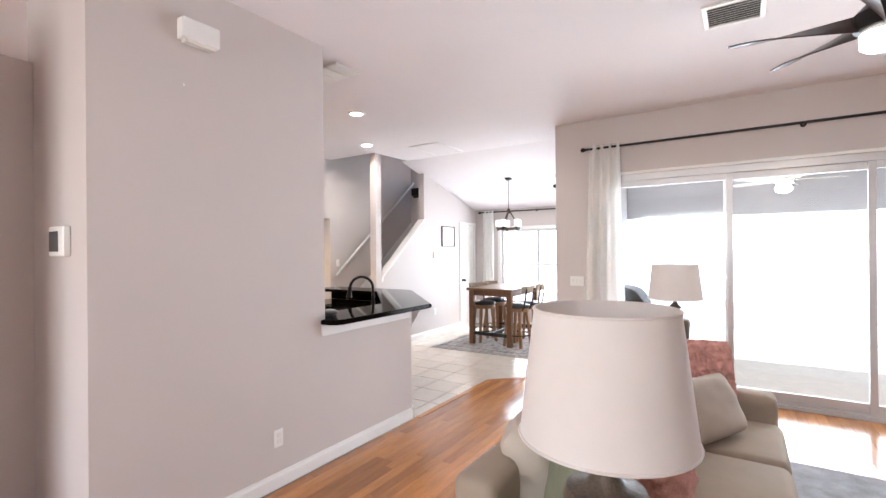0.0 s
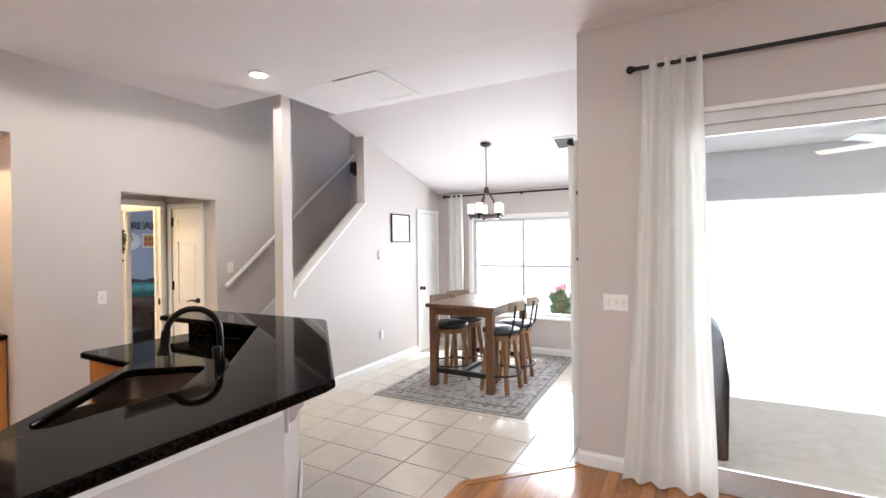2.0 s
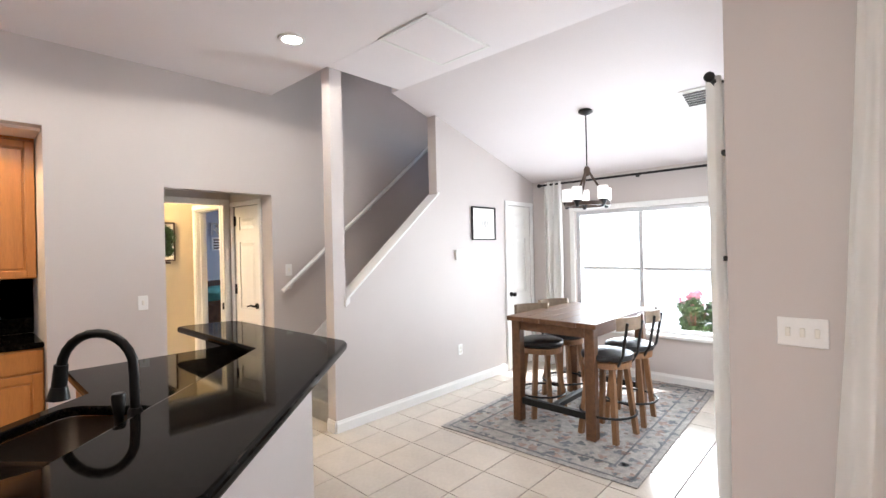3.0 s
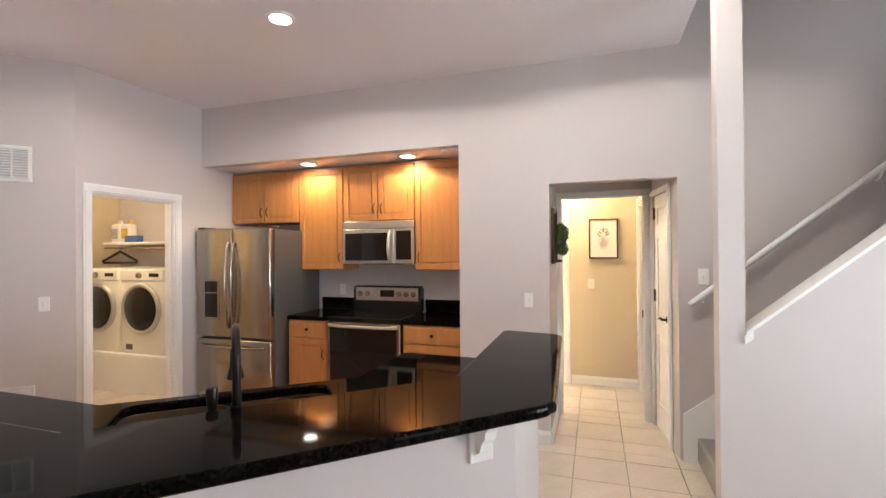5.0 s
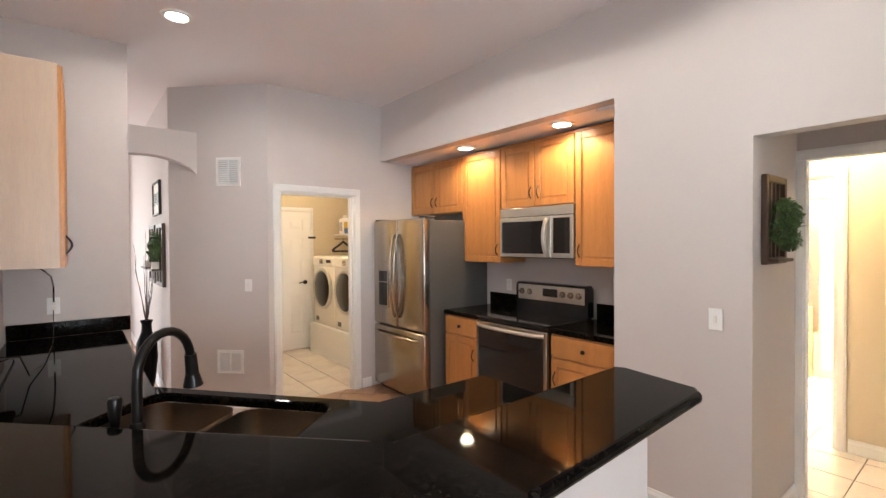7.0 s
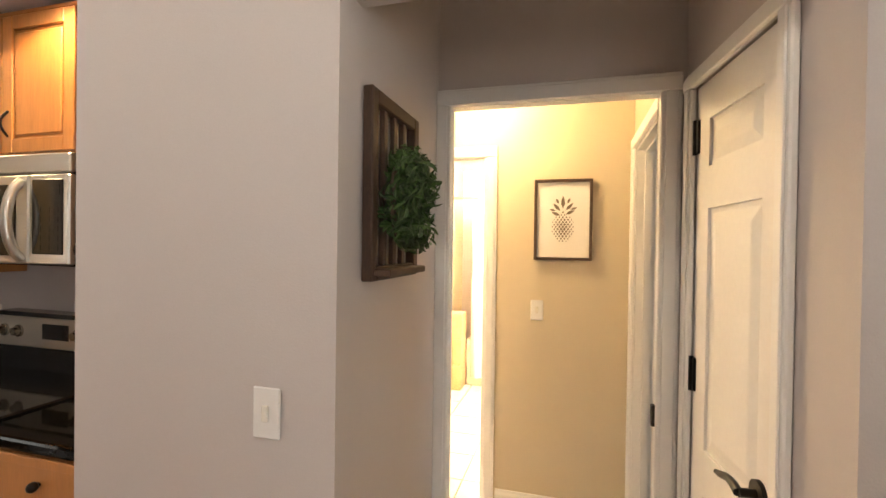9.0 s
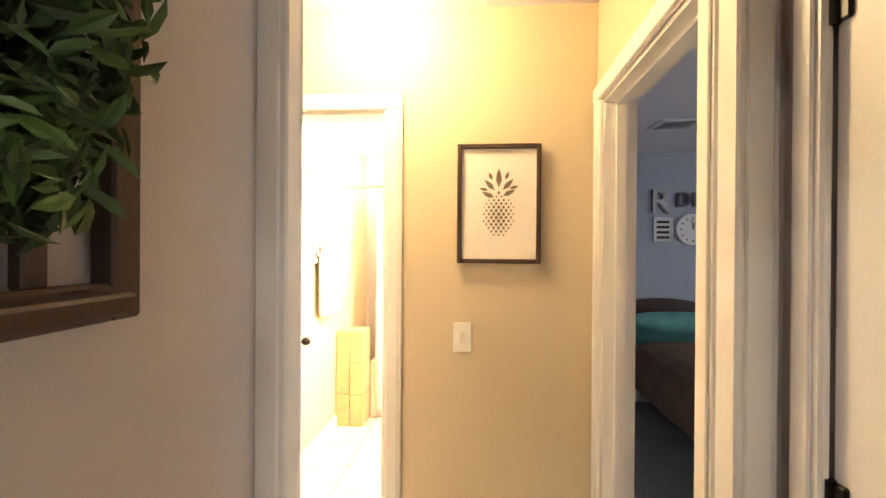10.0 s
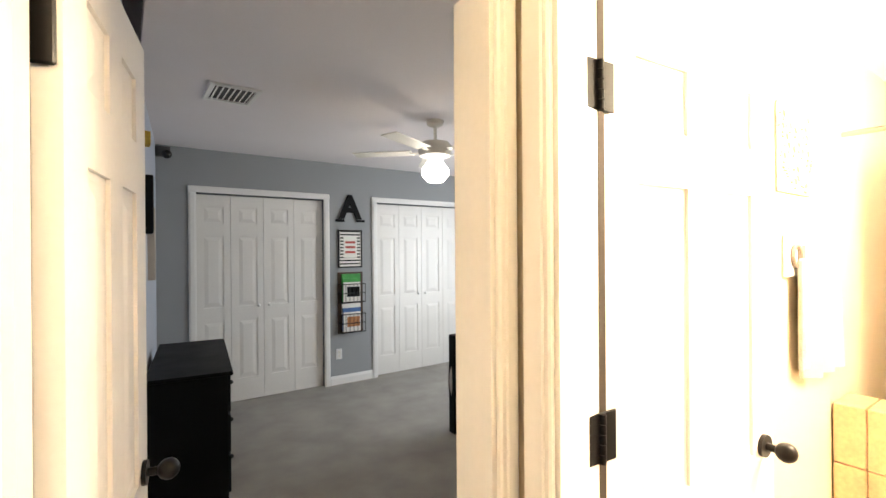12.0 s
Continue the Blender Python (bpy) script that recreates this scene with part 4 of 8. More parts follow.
for z0, z1, w in ((2.09, 2.36, 0.24), (0.33, 0.55, 0.26)):
    mm = wall_m(-3.70, 0.535, (0.705, 0.71))
    t = thing("wall_grille", (-3.70, 0.535, z0), "white louvred return-air grille on the angled wall", "vent")
    fr = bmesh.new()
    for a, b_, c, d in ((-w / 2, w / 2, z0, z0 + 0.025), (-w / 2, w / 2, z1 - 0.025, z1), (-w / 2, -w / 2 + 0.025, z0 + 0.025, z1 - 0.025), (w / 2 - 0.025, w / 2, z0 + 0.025, z1 - 0.025), (-0.006, 0.006, z0 + 0.025, z1 - 0.025)):
        slab(fr, a, b_, 0.001, 0.014, c, d, 0.002, mm)
    part("frame", fr, PLASTIC, t)
    part("backing", slab(bmesh.new(), -w / 2 + 0.02, w / 2 - 0.02, 0.001, 0.003, z0 + 0.02, z1 - 0.02, 0, mm), ALU, t)
    nn = 11
    for k in range(nn):
        z = z0 + 0.025 + (k + 0.5) * (z1 - z0 - 0.05) / nn
        part("slat", slab(bmesh.new(), -w / 2 + 0.025, w / 2 - 0.025, -0.009, 0.009, -0.001, 0.001, 0, mm @ Matrix.Translation((0, 0.008, z)) @ Matrix.Rotation(radians(-40), 4, 'X')), PLASTIC, t)


def plate(px, py, z, out, kind="switch", gangs=1, label=""):
    """A wall plate with its switches or sockets."""
    mm = wall_m(px, py, out) @ Matrix.Translation((0, 0, z))
    nm = "light_switch" if kind == "switch" else "wall_outlet"
    t = thing(nm, (px, py, z), label or ("white wall plate with light switch" if kind == "switch" else "white wall plate with electric sockets"), nm.replace("_", " "))
    w = 0.07 + 0.046 * (gangs - 1)
    part("plate", slab(bmesh.new(), -w / 2, w / 2, 0.001, 0.007, -0.057, 0.057, 0.003, mm), PLASTIC, t)
    for g in range(gangs):
        x = (g - (gangs - 1) / 2) * 0.046
        if kind == "switch":
            part("rocker", slab(bmesh.new(), x - 0.008, x + 0.008, 0.0065, 0.014, -0.018, 0.018, 0.002, mm), ENAMEL, t)
        else:
            for dz in (-0.02, 0.02):
                part("socket", slab(bmesh.new(), x - 0.014, x + 0.014, 0.0065, 0.009, dz - 0.014, dz + 0.014, 0.003, mm), ENAMEL, t)


plate(-5.188, 4.165, 1.14, (1, 0))
plate(-5.188, 5.41, 1.34, (1, 0))
plate(-1.18, 5.425, 1.16, (0, -1), gangs=3, label="wide white wall plate with three light switches")
plate(-6.948, 4.63, 1.155, (1, 0))
plate(-4.225, 7.50, 1.18, (1, 0))
plate(-4.225, 6.87, 0.42, (1, 0), "outlet")
plate(-2.083, 1.92, 0.325, (1, 0), "outlet")
plate(-3.83, 0.667, 1.16, (0.705, 0.71))
plate(-8.25, -0.598, 0.34, (0, 1), "outlet")
plate(-5.928, 2.02, 1.13, (1, 0), "outlet")
plate(-2.45, 1.001, 1.13, (0, 1), "outlet", label="white wall plate with a plugged-in cord")
# thermostat
t = thing("thermostat", (-2.47, 0.888, 1.52), "white wall thermostat with grey screen", "thermostat")
part("case", one(-2.46, -2.27, 0.855, 0.889, 1.53, 1.68, 0.006), PLASTIC, t)
part("screen", one(-2.445, -2.33, 0.852, 0.856, 1.555, 1.655), DARKSTEEL, t, "grey display screen")
# door chime
t = thing("door_chime", (-2.083, 1.445, 2.70), "white plastic door chime box high on the wall", "door chime")
part("case", one(-2.084, -2.02, 1.30, 1.51, 2.70, 2.815, 0.006), PLASTIC, t)
part("grille", one(-2.075, -2.03, 1.32, 1.49, 2.685, 2.701, 0.003), ENAMEL, t)
part("nail", rod(bmesh.new(), (-2.086, 1.33, 2.46), (-2.072, 1.33, 2.46), 0.006, seg=10), PLASTIC, t)
# alarm keypad, thin picture
t = thing("alarm_keypad", (-4.225, 6.88, 1.42), "small white alarm keypad on the stair wall", "keypad")
part("case", one(-4.226, -4.20, 6.82, 6.975, 1.39, 1.50, 0.004), PLASTIC, t)
t = thing("wall_lamp", (-5.05, 7.43, 2.60), "small black lantern on the upper stair wall", "wall lamp")
part("back_plate", one(-5.12, -4.90, 7.425, 7.438, 2.60, 2.80, 0.004), IRON, t)
part("lantern", one(-5.10, -4.92, 7.33, 7.424, 2.63, 2.78, 0.012), IRON, t)



def picture(name, px, py, z0, z1, w, out, frame_mat, label, fw=0.02, d=0.025, tilt=0.0):
    """A framed picture, its lower edge at z0."""
    mm = wall_m(px, py, out) @ Matrix.Rotation(radians(tilt), 4, 'Y')
    t = thing(name, (px, py, z0), label, "picture")
    for a, b_, c, d_ in ((-w / 2, -w / 2 + fw, z0, z1), (w / 2 - fw, w / 2, z0, z1), (-w / 2 + fw, w / 2 - fw, z0, z0 + fw), (-w / 2 + fw, w / 2 - fw, z1 - fw, z1)):
        part("frame_bar", slab(bmesh.new(), a, b_, 0.001, d, c, d_, 0.002, mm), frame_mat, t)
    part("print_sheet", slab(bmesh.new(), -w / 2 + fw * 0.6, w / 2 - fw * 0.6, 0.002, d * 0.45, z0 + fw * 0.6, z1 - fw * 0.6, 0, mm), PAPER, t, "white print sheet")
    return t, mm


t, mm = picture("framed_picture", -4.225, 7.32, 1.605, 1.985, 0.435, (1, 0), IRON, "thin black framed white print on the stair wall", 0.014)
for k in range(5):
    part("print_mark", slab(bmesh.new(), -0.06 + 0.03 * k, -0.045 + 0.03 * k, 0.0115, 0.0125, 1.77 - 0.02 * (k % 2), 1.83, 0, mm), GREYCLOTH, t)
# pineapple print
t, mm = picture("pineapple_picture", -6.948, 4.765, 1.44, 1.89, 0.313, (1, 0), FRAMEWOOD, "dark wood framed pineapple print on the hall wall", 0.016, 0.03)
def diamond(b, x, z, w, h, y=0.0138):
    x, z, w, h = 0.86 * x, 1.662 + 0.9 * (z - 1.672), 0.86 * w, 0.9 * h
    board(b, [(x - w, z), (x, z - h), (x + w, z), (x, z + h)], mm @ Matrix.Translation((0, y, 0)), 0.0012)
b = bmesh.new()
for r in range(12):
    for c in range(-4, 5):
        x, z = (c + 0.5 * (r % 2)) * 0.0215, 1.545 + r * 0.0146
        e = (x / 0.072) ** 2 + ((z - 1.624) / 0.090) ** 2
        if e < 1:
            k = 0.0094 * (1 - 0.55 * e)
            diamond(b, x, z, k * (1 - 3 * abs(x)), k * 1.1)
part("fruit_print", b, PRINT, t, "grey printed diamonds of the fruit")
b = bmesh.new()
for x, z, ang, L, w in ((0, 1.785, 0, 0.084, 0.0125), (-0.036, 1.792, -26, 0.036, 0.008), (0.036, 1.794, 26, 0.038, 0.008), (-0.040, 1.755, -44, 0.064, 0.0105), (0.040, 1.757, 44, 0.066, 0.0105),
                        (-0.066, 1.737, -78, 0.040, 0.007), (0.066, 1.745, 74, 0.044, 0.007), (-0.047, 1.714, -66, 0.058, 0.0105), (0.045, 1.722, 64, 0.060, 0.0105), (0, 1.722, 0, 0.018, 0.006)):
    L, w = 0.88 * L, 0.88 * w
    q = mm @ Matrix.Translation((0.86 * x, 0.0138, 1.662 + 0.9 * (z - 1.672))) @ Matrix.Rotation(radians(ang), 4, 'Y')
    board(b, [(0, -L / 2), (w, -L * 0.12), (w * 0.72, L * 0.2), (0, L / 2), (-w * 0.72, L * 0.2), (-w, -L * 0.12)], q, 0.0012)
part("leaf_print", b, PRINT, t, "grey printed leaves of the fruit")

# wooden window frame with wreath in the niche
t = thing("wall_frame_with_shelf", (-5.49, 4.335, 1.445), "brown wooden window-like wall frame with narrow shelf", "wall decoration")
fx0, fx1, fz0, fz1 = -5.63, -5.297, 1.428, 1.89
for a, b_, c, d in ((fx0, fx0 + 0.035, fz0, fz1), (fx1 - 0.035, fx1, fz0, fz1), (fx0 + 0.035, fx1 - 0.035, fz1 - 0.035, fz1), (fx0 + 0.035, fx1 - 0.035, fz0, fz0 + 0.035)):
    part("frame_bar", one(a, b_, 4.334, 4.36, c, d, 0.003), FRAMEWOOD, t)
for k in range(3):
    x = fx0 + 0.035 + (k + 1) * (fx1 - fx0 - 0.07) / 4
    part("slat", one(x - 0.011, x + 0.011, 4.338, 4.352, fz0 + 0.035, fz1 - 0.035, 0.002), FRAMEWOOD, t)
part("shelf", one(fx0 + 0.06, fx1 - 0.01, 4.361, 4.405, fz0 + 0.012, fz0 + 0.03, 0.003), FRAMEWOOD, t)


def leaf_clump(b, c, r, count, rnd, size=0.022, out=None):
    """Many small leaves about a centre."""
    for _ in range(count):
        v = Vector((rnd.gauss(0, 1), rnd.gauss(0, 1), rnd.gauss(0, 1))).normalized()
        p = Vector(c) + Vector((v.x * r[0], v.y * r[1], v.z * r[2])) * rnd.uniform(0.55, 1.05)
        n = (v + Vector((rnd.uniform(-1, 1), rnd.uniform(-1, 1), rnd.uniform(-1, 1))) * 0.8).normalized()
        a = n.cross(Vector((rnd.uniform(-1, 1), rnd.uniform(-1, 1), rnd.uniform(-1, 1)))).normalized()
        s = n.cross(a)
        L = size * rnd.uniform(0.7, 1.4)
        w = L * 0.27
        q = [b.verts.new(p + a * L * x + s * w * y + n * L * z) for x, y, z in ((-0.8, 0, 0), (-0.2, 1, 0.12), (0.5, 0.8, 0.1), (1, 0, -0.1), (0.5, -0.8, 0.1), (-0.2, -1, 0.12))]
        b.faces.new((q[0], q[1], q[2], q[3]))
        b.faces.new((q[0], q[3], q[4], q[5]))


rnd = random.Random(4)
t = thing("wreath", (-5.437, 4.40, 1.50), "green leafy boxwood wreath hanging on the wooden frame", "wreath")
b = bmesh.new()
for k in range(14):
    a = 2 * math.pi * k / 14
    leaf_clump(b, (-5.437 + 0.058 * math.cos(a), 4.405 + 0.012 * math.sin(3 * a), 1.632 + 0.088 * math.sin(a)), (0.053, 0.052, 0.055), 110, rnd, 0.0165)
leaf_clump(b, (-5.437, 4.395, 1.632), (0.07, 0.04, 0.09), 320, rnd, 0.018)
part("leaves", b, LEAF, t, kind="stuff")
part("ring", tube(bmesh.new(), [(-5.437 + 0.075 * math.cos(2 * math.pi * k / 24), 4.385, 1.632 + 0.105 * math.sin(2 * math.pi * k / 24)) for k in range(25)], 0.008, 8), FRAMEWOOD, t)

# hall ceiling lamp and bath lamp
t = thing("hall_ceiling_lamp", (-6.62, 4.30, 2.28), "round frosted flush ceiling lamp in the hall, lit", "ceiling light")
part("base", rod(bmesh.new(), (-6.62, 4.30, 2.40), (-6.62, 4.30, 2.419), 0.12, seg=28), BRONZE, t)

# ---- stairs ----
t = thing("staircase", (-4.77, 5.32, 0), "carpeted staircase rising between two walls", "staircase", kind="structure")
for k in range(14):
    y = 5.36 + 0.222 * k
    part("step", slab(bmesh.new(), -5.188, -4.344, y, min(8.41, y + 0.26), max(0, 0.185 * k - 0.2), 0.185 * (k + 1), 0.018, segments=2), CARPET, t)
b = bmesh.new()
mS = Matrix.Translation((-5.174, 0, 0)) @ Matrix.Rotation(radians(90), 4, 'Z')
board(b, [(5.27, 0.0), (5.36, 0.0), (8.3, 2.45), (8.3, 2.80), (5.27, 0.34)], mS, 0.014)
part("skirt_board", b, TRIM, t, "white painted stair skirt board")
t = thing("handrail", (-5.12, 5.21, 1.05), "white wooden handrail on the stair wall", "handrail", kind="structure")
part("rail", tube(bmesh.new(), [(-5.12, 5.21 + 0.1 * k, 1.06 + 0.0822 * k) for k in range(1, 28)], 0.022, 12), TRIM, t, smooth=True)
for k in (2, 12, 22):
    y, z = 5.21 + 0.1 * k, 1.06 + 0.0822 * k
    part("bracket", tube(bmesh.new(), [(-5.188, y, z - 0.07), (-5.15, y, z - 0.065), (-5.12, y, z - 0.02)], 0.007, 8), TRIM, t)

# ---- kitchen ----
BAR = [(-1.955, 2.33), (-1.935, 2.39), (-1.93, 3.43), (-1.94, 3.485), (-2.93, 4.50), (-2.96, 4.527), (-3.01, 4.55), (-4.19, 4.49), (-4.235, 4.455), (-4.285, 4.17), (-4.265, 4.13), (-3.20, 4.145), (-2.36, 3.27), (-2.36, 2.36), (-2.34, 2.345), (-2.08, 2.34), (-2.08, 2.285), (-2.01, 2.295)]
t = thing("breakfast_bar", (-2.6, 3.6, 1.01), "polished black granite raised bar top with rounded edge", "countertop")
part("slab", prism(bmesh.new(), BAR, 1.01, 1.05, 0.014, segments=3), GRANITE, t)
dn = Vector((-0.643, 0.766, 0))
nn = Vector((0.766, 0.643, 0))
B0 = Vector((-2.84, 2.72, 0))
def sp(s, u):
    p = B0 + dn * s + nn * u
    return (p.x, p.y)
def rounded(s0, s1, u0, u1, r=0.06):
    out = []
    for cs, cu, a0 in ((s1 - r, u1 - r, 0), (s0 + r, u1 - r, 90), (s0 + r, u0 + r, 180), (s1 - r, u0 + r, 270)):
        for k in range(6):
            a = radians(a0 + 18 * k)
            out.append(sp(cs + r * math.cos(a), cu + r * math.sin(a)))
    return out
LOW = [(-2.205, 1.004), (-2.205, 3.305), (-3.155, 4.272), (-4.08, 4.245), (-4.10, 3.56), (-4.08, 3.54), (-3.52, 3.54), (-2.84, 2.72), (-2.84, 1.004)]
t = thing("sink_counter", (-2.7, 2.8, 0.875), "polished black granite lower counter with undermount sink cutout", "countertop")
part("slab", prism(bmesh.new(), LOW, 0.875, 0.915, 0.010, holes=[rounded(0.10, 0.90, 0.075, 0.46)]), GRANITE, t)
b = bmesh.new()
for p, q in (((-2.205, 2.34), (-2.205, 3.305)), ((-2.205, 3.305), (-3.155, 4.272)), ((-3.155, 4.272), (-4.075, 4.245))):
    p, q = Vector((*p, 0)), Vector((*q, 0))
    u = (q - p).normalized()
    mm = Matrix(((u.x, -u.y, 0, p.x), (u.y, u.x, 0, p.y), (0, 0, 1, 0), (0, 0, 0, 1)))
    slab(b, 0, (q - p).length, -0.001, 0.012, 0.916, 1.009, 0, mm)
part("riser", b, GRANITE, t, "black granite riser")
part("backsplash", one(-2.885, -2.21, 1.0, 1.018, 0.916, 1.02, 0.003), GRANITE, t)
# sink
t = thing("kitchen_sink", (-2.9, 3.1, 0.68), "stainless steel double-bowl undermount kitchen sink", "sink")
for s0, s1 in ((0.09, 0.485), (0.515, 0.91)):
    o = rounded(s0, s1, 0.065, 0.47, 0.07)
    b = bmesh.new()
    top = [b.verts.new((x, y, 0.874)) for x, y in o]
    c = Vector((sum(x for x, _ in o) / len(o), sum(y for _, y in o) / len(o), 0))
    low = [b.verts.new((c.x + (x - c.x) * 0.93, c.y + (y - c.y) * 0.93, 0.71)) for x, y in o]
    bot = [b.verts.new((c.x + (x - c.x) * 0.84, c.y + (y - c.y) * 0.84, 0.685)) for x, y in o]
    for a, d in ((top, low), (low, bot)):
        for k in range(len(o)):
            b.faces.new((a[k], a[(k + 1) % len(o)], d[(k + 1) % len(o)], d[k]))
    b.faces.new(bot)
    bowl = part("bowl", b, SINKSTEEL, t, smooth=True)
    part("drain", lathe(bmesh.new(), (c.x, c.y, 0.686), [(0.001, 0.004), (0.03, 0.002), (0.045, 0.006), (0.05, 0.0)], 20), BRONZE, bowl, "dark drain ring")
o = [sp(s, u) for s, u in ((0.484, 0.085), (0.516, 0.085), (0.516, 0.45), (0.484, 0.45))]
part("divider", prism(bmesh.new(), o, 0.72, 0.862, 0.006), SINKSTEEL, t)
# faucet
F = Vector((-2.712, 3.54, 0.915))
dirn = Vector((-0.72, -0.69, 0)).normalized()
t = thing("faucet", tuple(F), "dark bronze gooseneck kitchen faucet with pull-down spray", "faucet")
part("base", lathe(bmesh.new(), F, [(0.034, 0), (0.034, 0.012), (0.026, 0.03), (0.021, 0.06), (0.021, 0.11), (0.017, 0.12)], 24), BRONZE, t, smooth=True)
arc = [F + Vector((0, 0, 0.10)), F + Vector((0, 0, 0.22))]
for k in range(1, 13):
    a = math.pi * k / 12 * 0.98
    arc.append(F + Vector((0, 0, 0.245)) + dirn * (0.115 * (1 - math.cos(a))) + Vector((0, 0, 0.115 * math.sin(a))))
part("neck", tube(bmesh.new(), arc, 0.0145, 14), BRONZE, t, smooth=True)
e = arc[-1]
part("spray_head", rod(rod(bmesh.new(), e + Vector((0, 0, 0.01)), e + Vector((0.0, 0, -0.06)) + dirn * 0.008, 0.019, 0.021), e + Vector((0, 0, -0.06)) + dirn * 0.008, e + Vector((0, 0, -0.10)) + dirn * 0.012, 0.022, 0.032), BRONZE, t, smooth=True)
part("lever", tube(bmesh.new(), [F + Vector((-0.015, 0.02, 0.06)), F + Vector((-0.04, 0.05, 0.07)), F + Vector((-0.065, 0.08, 0.085))], [0.010, 0.008, 0.006], 10), BRONZE, t, smooth=True)
S = Vector((-2.662, 3.487, 0.915))
t = thing("soap_dispenser", tuple(S), "dark bronze soap dispenser beside the faucet", "soap dispenser")
part("body", lathe(bmesh.new(), S, [(0.024, 0), (0.024, 0.01), (0.015, 0.03), (0.012, 0.105), (0.016, 0.138), (0.020, 0.180), (0.016, 0.188), (0.001, 0.19)], 20), BRONZE, t, smooth=True)
# flat black speaker on the bar end, with its cord
t = thing("black_speaker", (-2.17, 2.44, 1.052), "flat rounded black speaker lying on the bar top", "speaker")
part("body", ball(bmesh.new(), (-2.15, 2.43, 1.078), 0.068, (1, 1, 0.42), 24), LEATHER, t, smooth=True)
part("foot", rod(bmesh.new(), (-2.15, 2.43, 1.051), (-2.15, 2.43, 1.062), 0.055, seg=24), BLACK, t)
part("cord", tube(bmesh.new(), [(-2.21, 2.41, 1.072), (-2.30, 2.37, 1.062), (-2.375, 2.33, 1.045), (-2.40, 2.25, 0.94), (-2.44, 1.9, 0.922), (-2.455, 1.3, 0.922), (-2.45, 1.04, 1.0), (-2.45, 1.012, 1.10)], 0.003, 8), BLACK, t, "black power cord")

# brackets under the bar
def corbel(p, out):
    mm = wall_m(p[0], p[1], out)
    t = thing("bar_bracket", (p[0], p[1], 0.84), "white painted wooden bracket under the bar top", "bracket", "brackets under the bar")
    part("back_plate", slab(bmesh.new(), -0.045, 0.045, 0.001, 0.016, 0.83, 1.005, 0.003, mm), TRIM, t)
    prof = [(0.017, 1.006), (0.13, 1.006), (0.13, 0.985), (0.10, 0.975), (0.075, 0.95), (0.07, 0.925), (0.05, 0.905), (0.04, 0.875), (0.017, 0.86)]
    q = mm @ Matrix.Rotation(radians(90), 4, 'Z') @ Matrix.Translation((0, -0.022, 0))
    part("scroll", board(bmesh.new(), prof, q, 0.044), TRIM, t)


corbel((-2.16, 3.435), (0.717, 0.697))
corbel((-3.0, 4.295), (0.717, 0.697))
structure("trim_bar_apron", one(-2.084, -2.066, 2.29, 3.34, 0.93, 1.008, 0.004), TRIM, "white painted trim board under the bar top", "trim")


def shaker(parent, face, u0, u1, z0, z1, out, mat=None, knob=None, name="door", pull=None):
    """A raised-panel cabinet door on a face: plan point, span along the face, heights."""
    mm = wall_m(face[0], face[1], out)
    mat = mat or MAPLE
    fw = 0.055 if z1 - z0 > 0.25 else 0.03
    b = bmesh.new()
    slab(b, u0, u1, 0.0, 0.010, z0, z1, 0, mm)
    for a, c, d, e in ((u0, u0 + fw, z0, z1), (u1 - fw, u1, z0, z1), (u0 + fw, u1 - fw, z0, z0 + fw), (u0 + fw, u1 - fw, z1 - fw, z1)):
        slab(b, a, c, 0.0101, 0.022, d, e, 0.003, mm)
    dr = part(name, b, mat, parent)
    if name == "door":
        i = fw + 0.012
        part("panel", slab(bmesh.new(), u0 + i, u1 - i, 0.0102, 0.018, z0 + i, z1 - i, 0.006, mm), mat, dr)
    else:
        part("panel", slab(bmesh.new(), u0 + fw * 0.5, u1 - fw * 0.5, 0.0102, 0.0215, z0 + fw * 0.5, z1 - fw * 0.5, 0.006, mm), mat, dr)
    if knob:
        p0, p1 = mm @ Vector((knob[0], 0.022, knob[1])), mm @ Vector((knob[0], 0.046, knob[1]))
        b = rod(bmesh.new(), p0, p0.lerp(p1, 0.5), 0.007, seg=10)
        part("knob", ball(b, p0.lerp(p1, 0.75), 0.016, seg=12), BRONZE, dr, "dark bronze knob", smooth=True)
    if pull:
        x, za, zb = pull
        b = tube(bmesh.new(), [mm @ Vector((x, 0.022 + 0.026 * math.sin(math.pi * k / 8), za + (zb - za) * k / 8)) for k in range(9)], 0.005, 8)
        part("pull", b, BRONZE, dr, "dark bronze bow pull", smooth=True)
    return dr


# the wall plane: u runs along +y for out=(1,0)
def upper(y0, y1, z0, z1, doors, label, x0=-5.93, x1=-5.61):
    t = thing("upper_cabinet", (x0, (y0 + y1) / 2, z0), label, "cabinet", "maple wall cabinets")
    part("body", one(x0, x1, y0, y1, z0, z1, 0.002), MAPLE, t)
    n = len(doors)
    w = (y1 - y0) / n
    for k, pull in enumerate(doors):
        a, c = y0 + k * w + 0.004, y0 + (k + 1) * w - 0.004
        px = c - 0.035 if pull == "r" else a + 0.035
        shaker(t, (x1, 0), a, c, z0 + 0.006, z1 - 0.006, (1, 0), pull=(px, z0 + 0.07, z0 + 0.17))
    part("crown", one(x1, x1 + 0.012, y0, y1, z1, z1 + 0.018, 0.003), MAPLE, t)


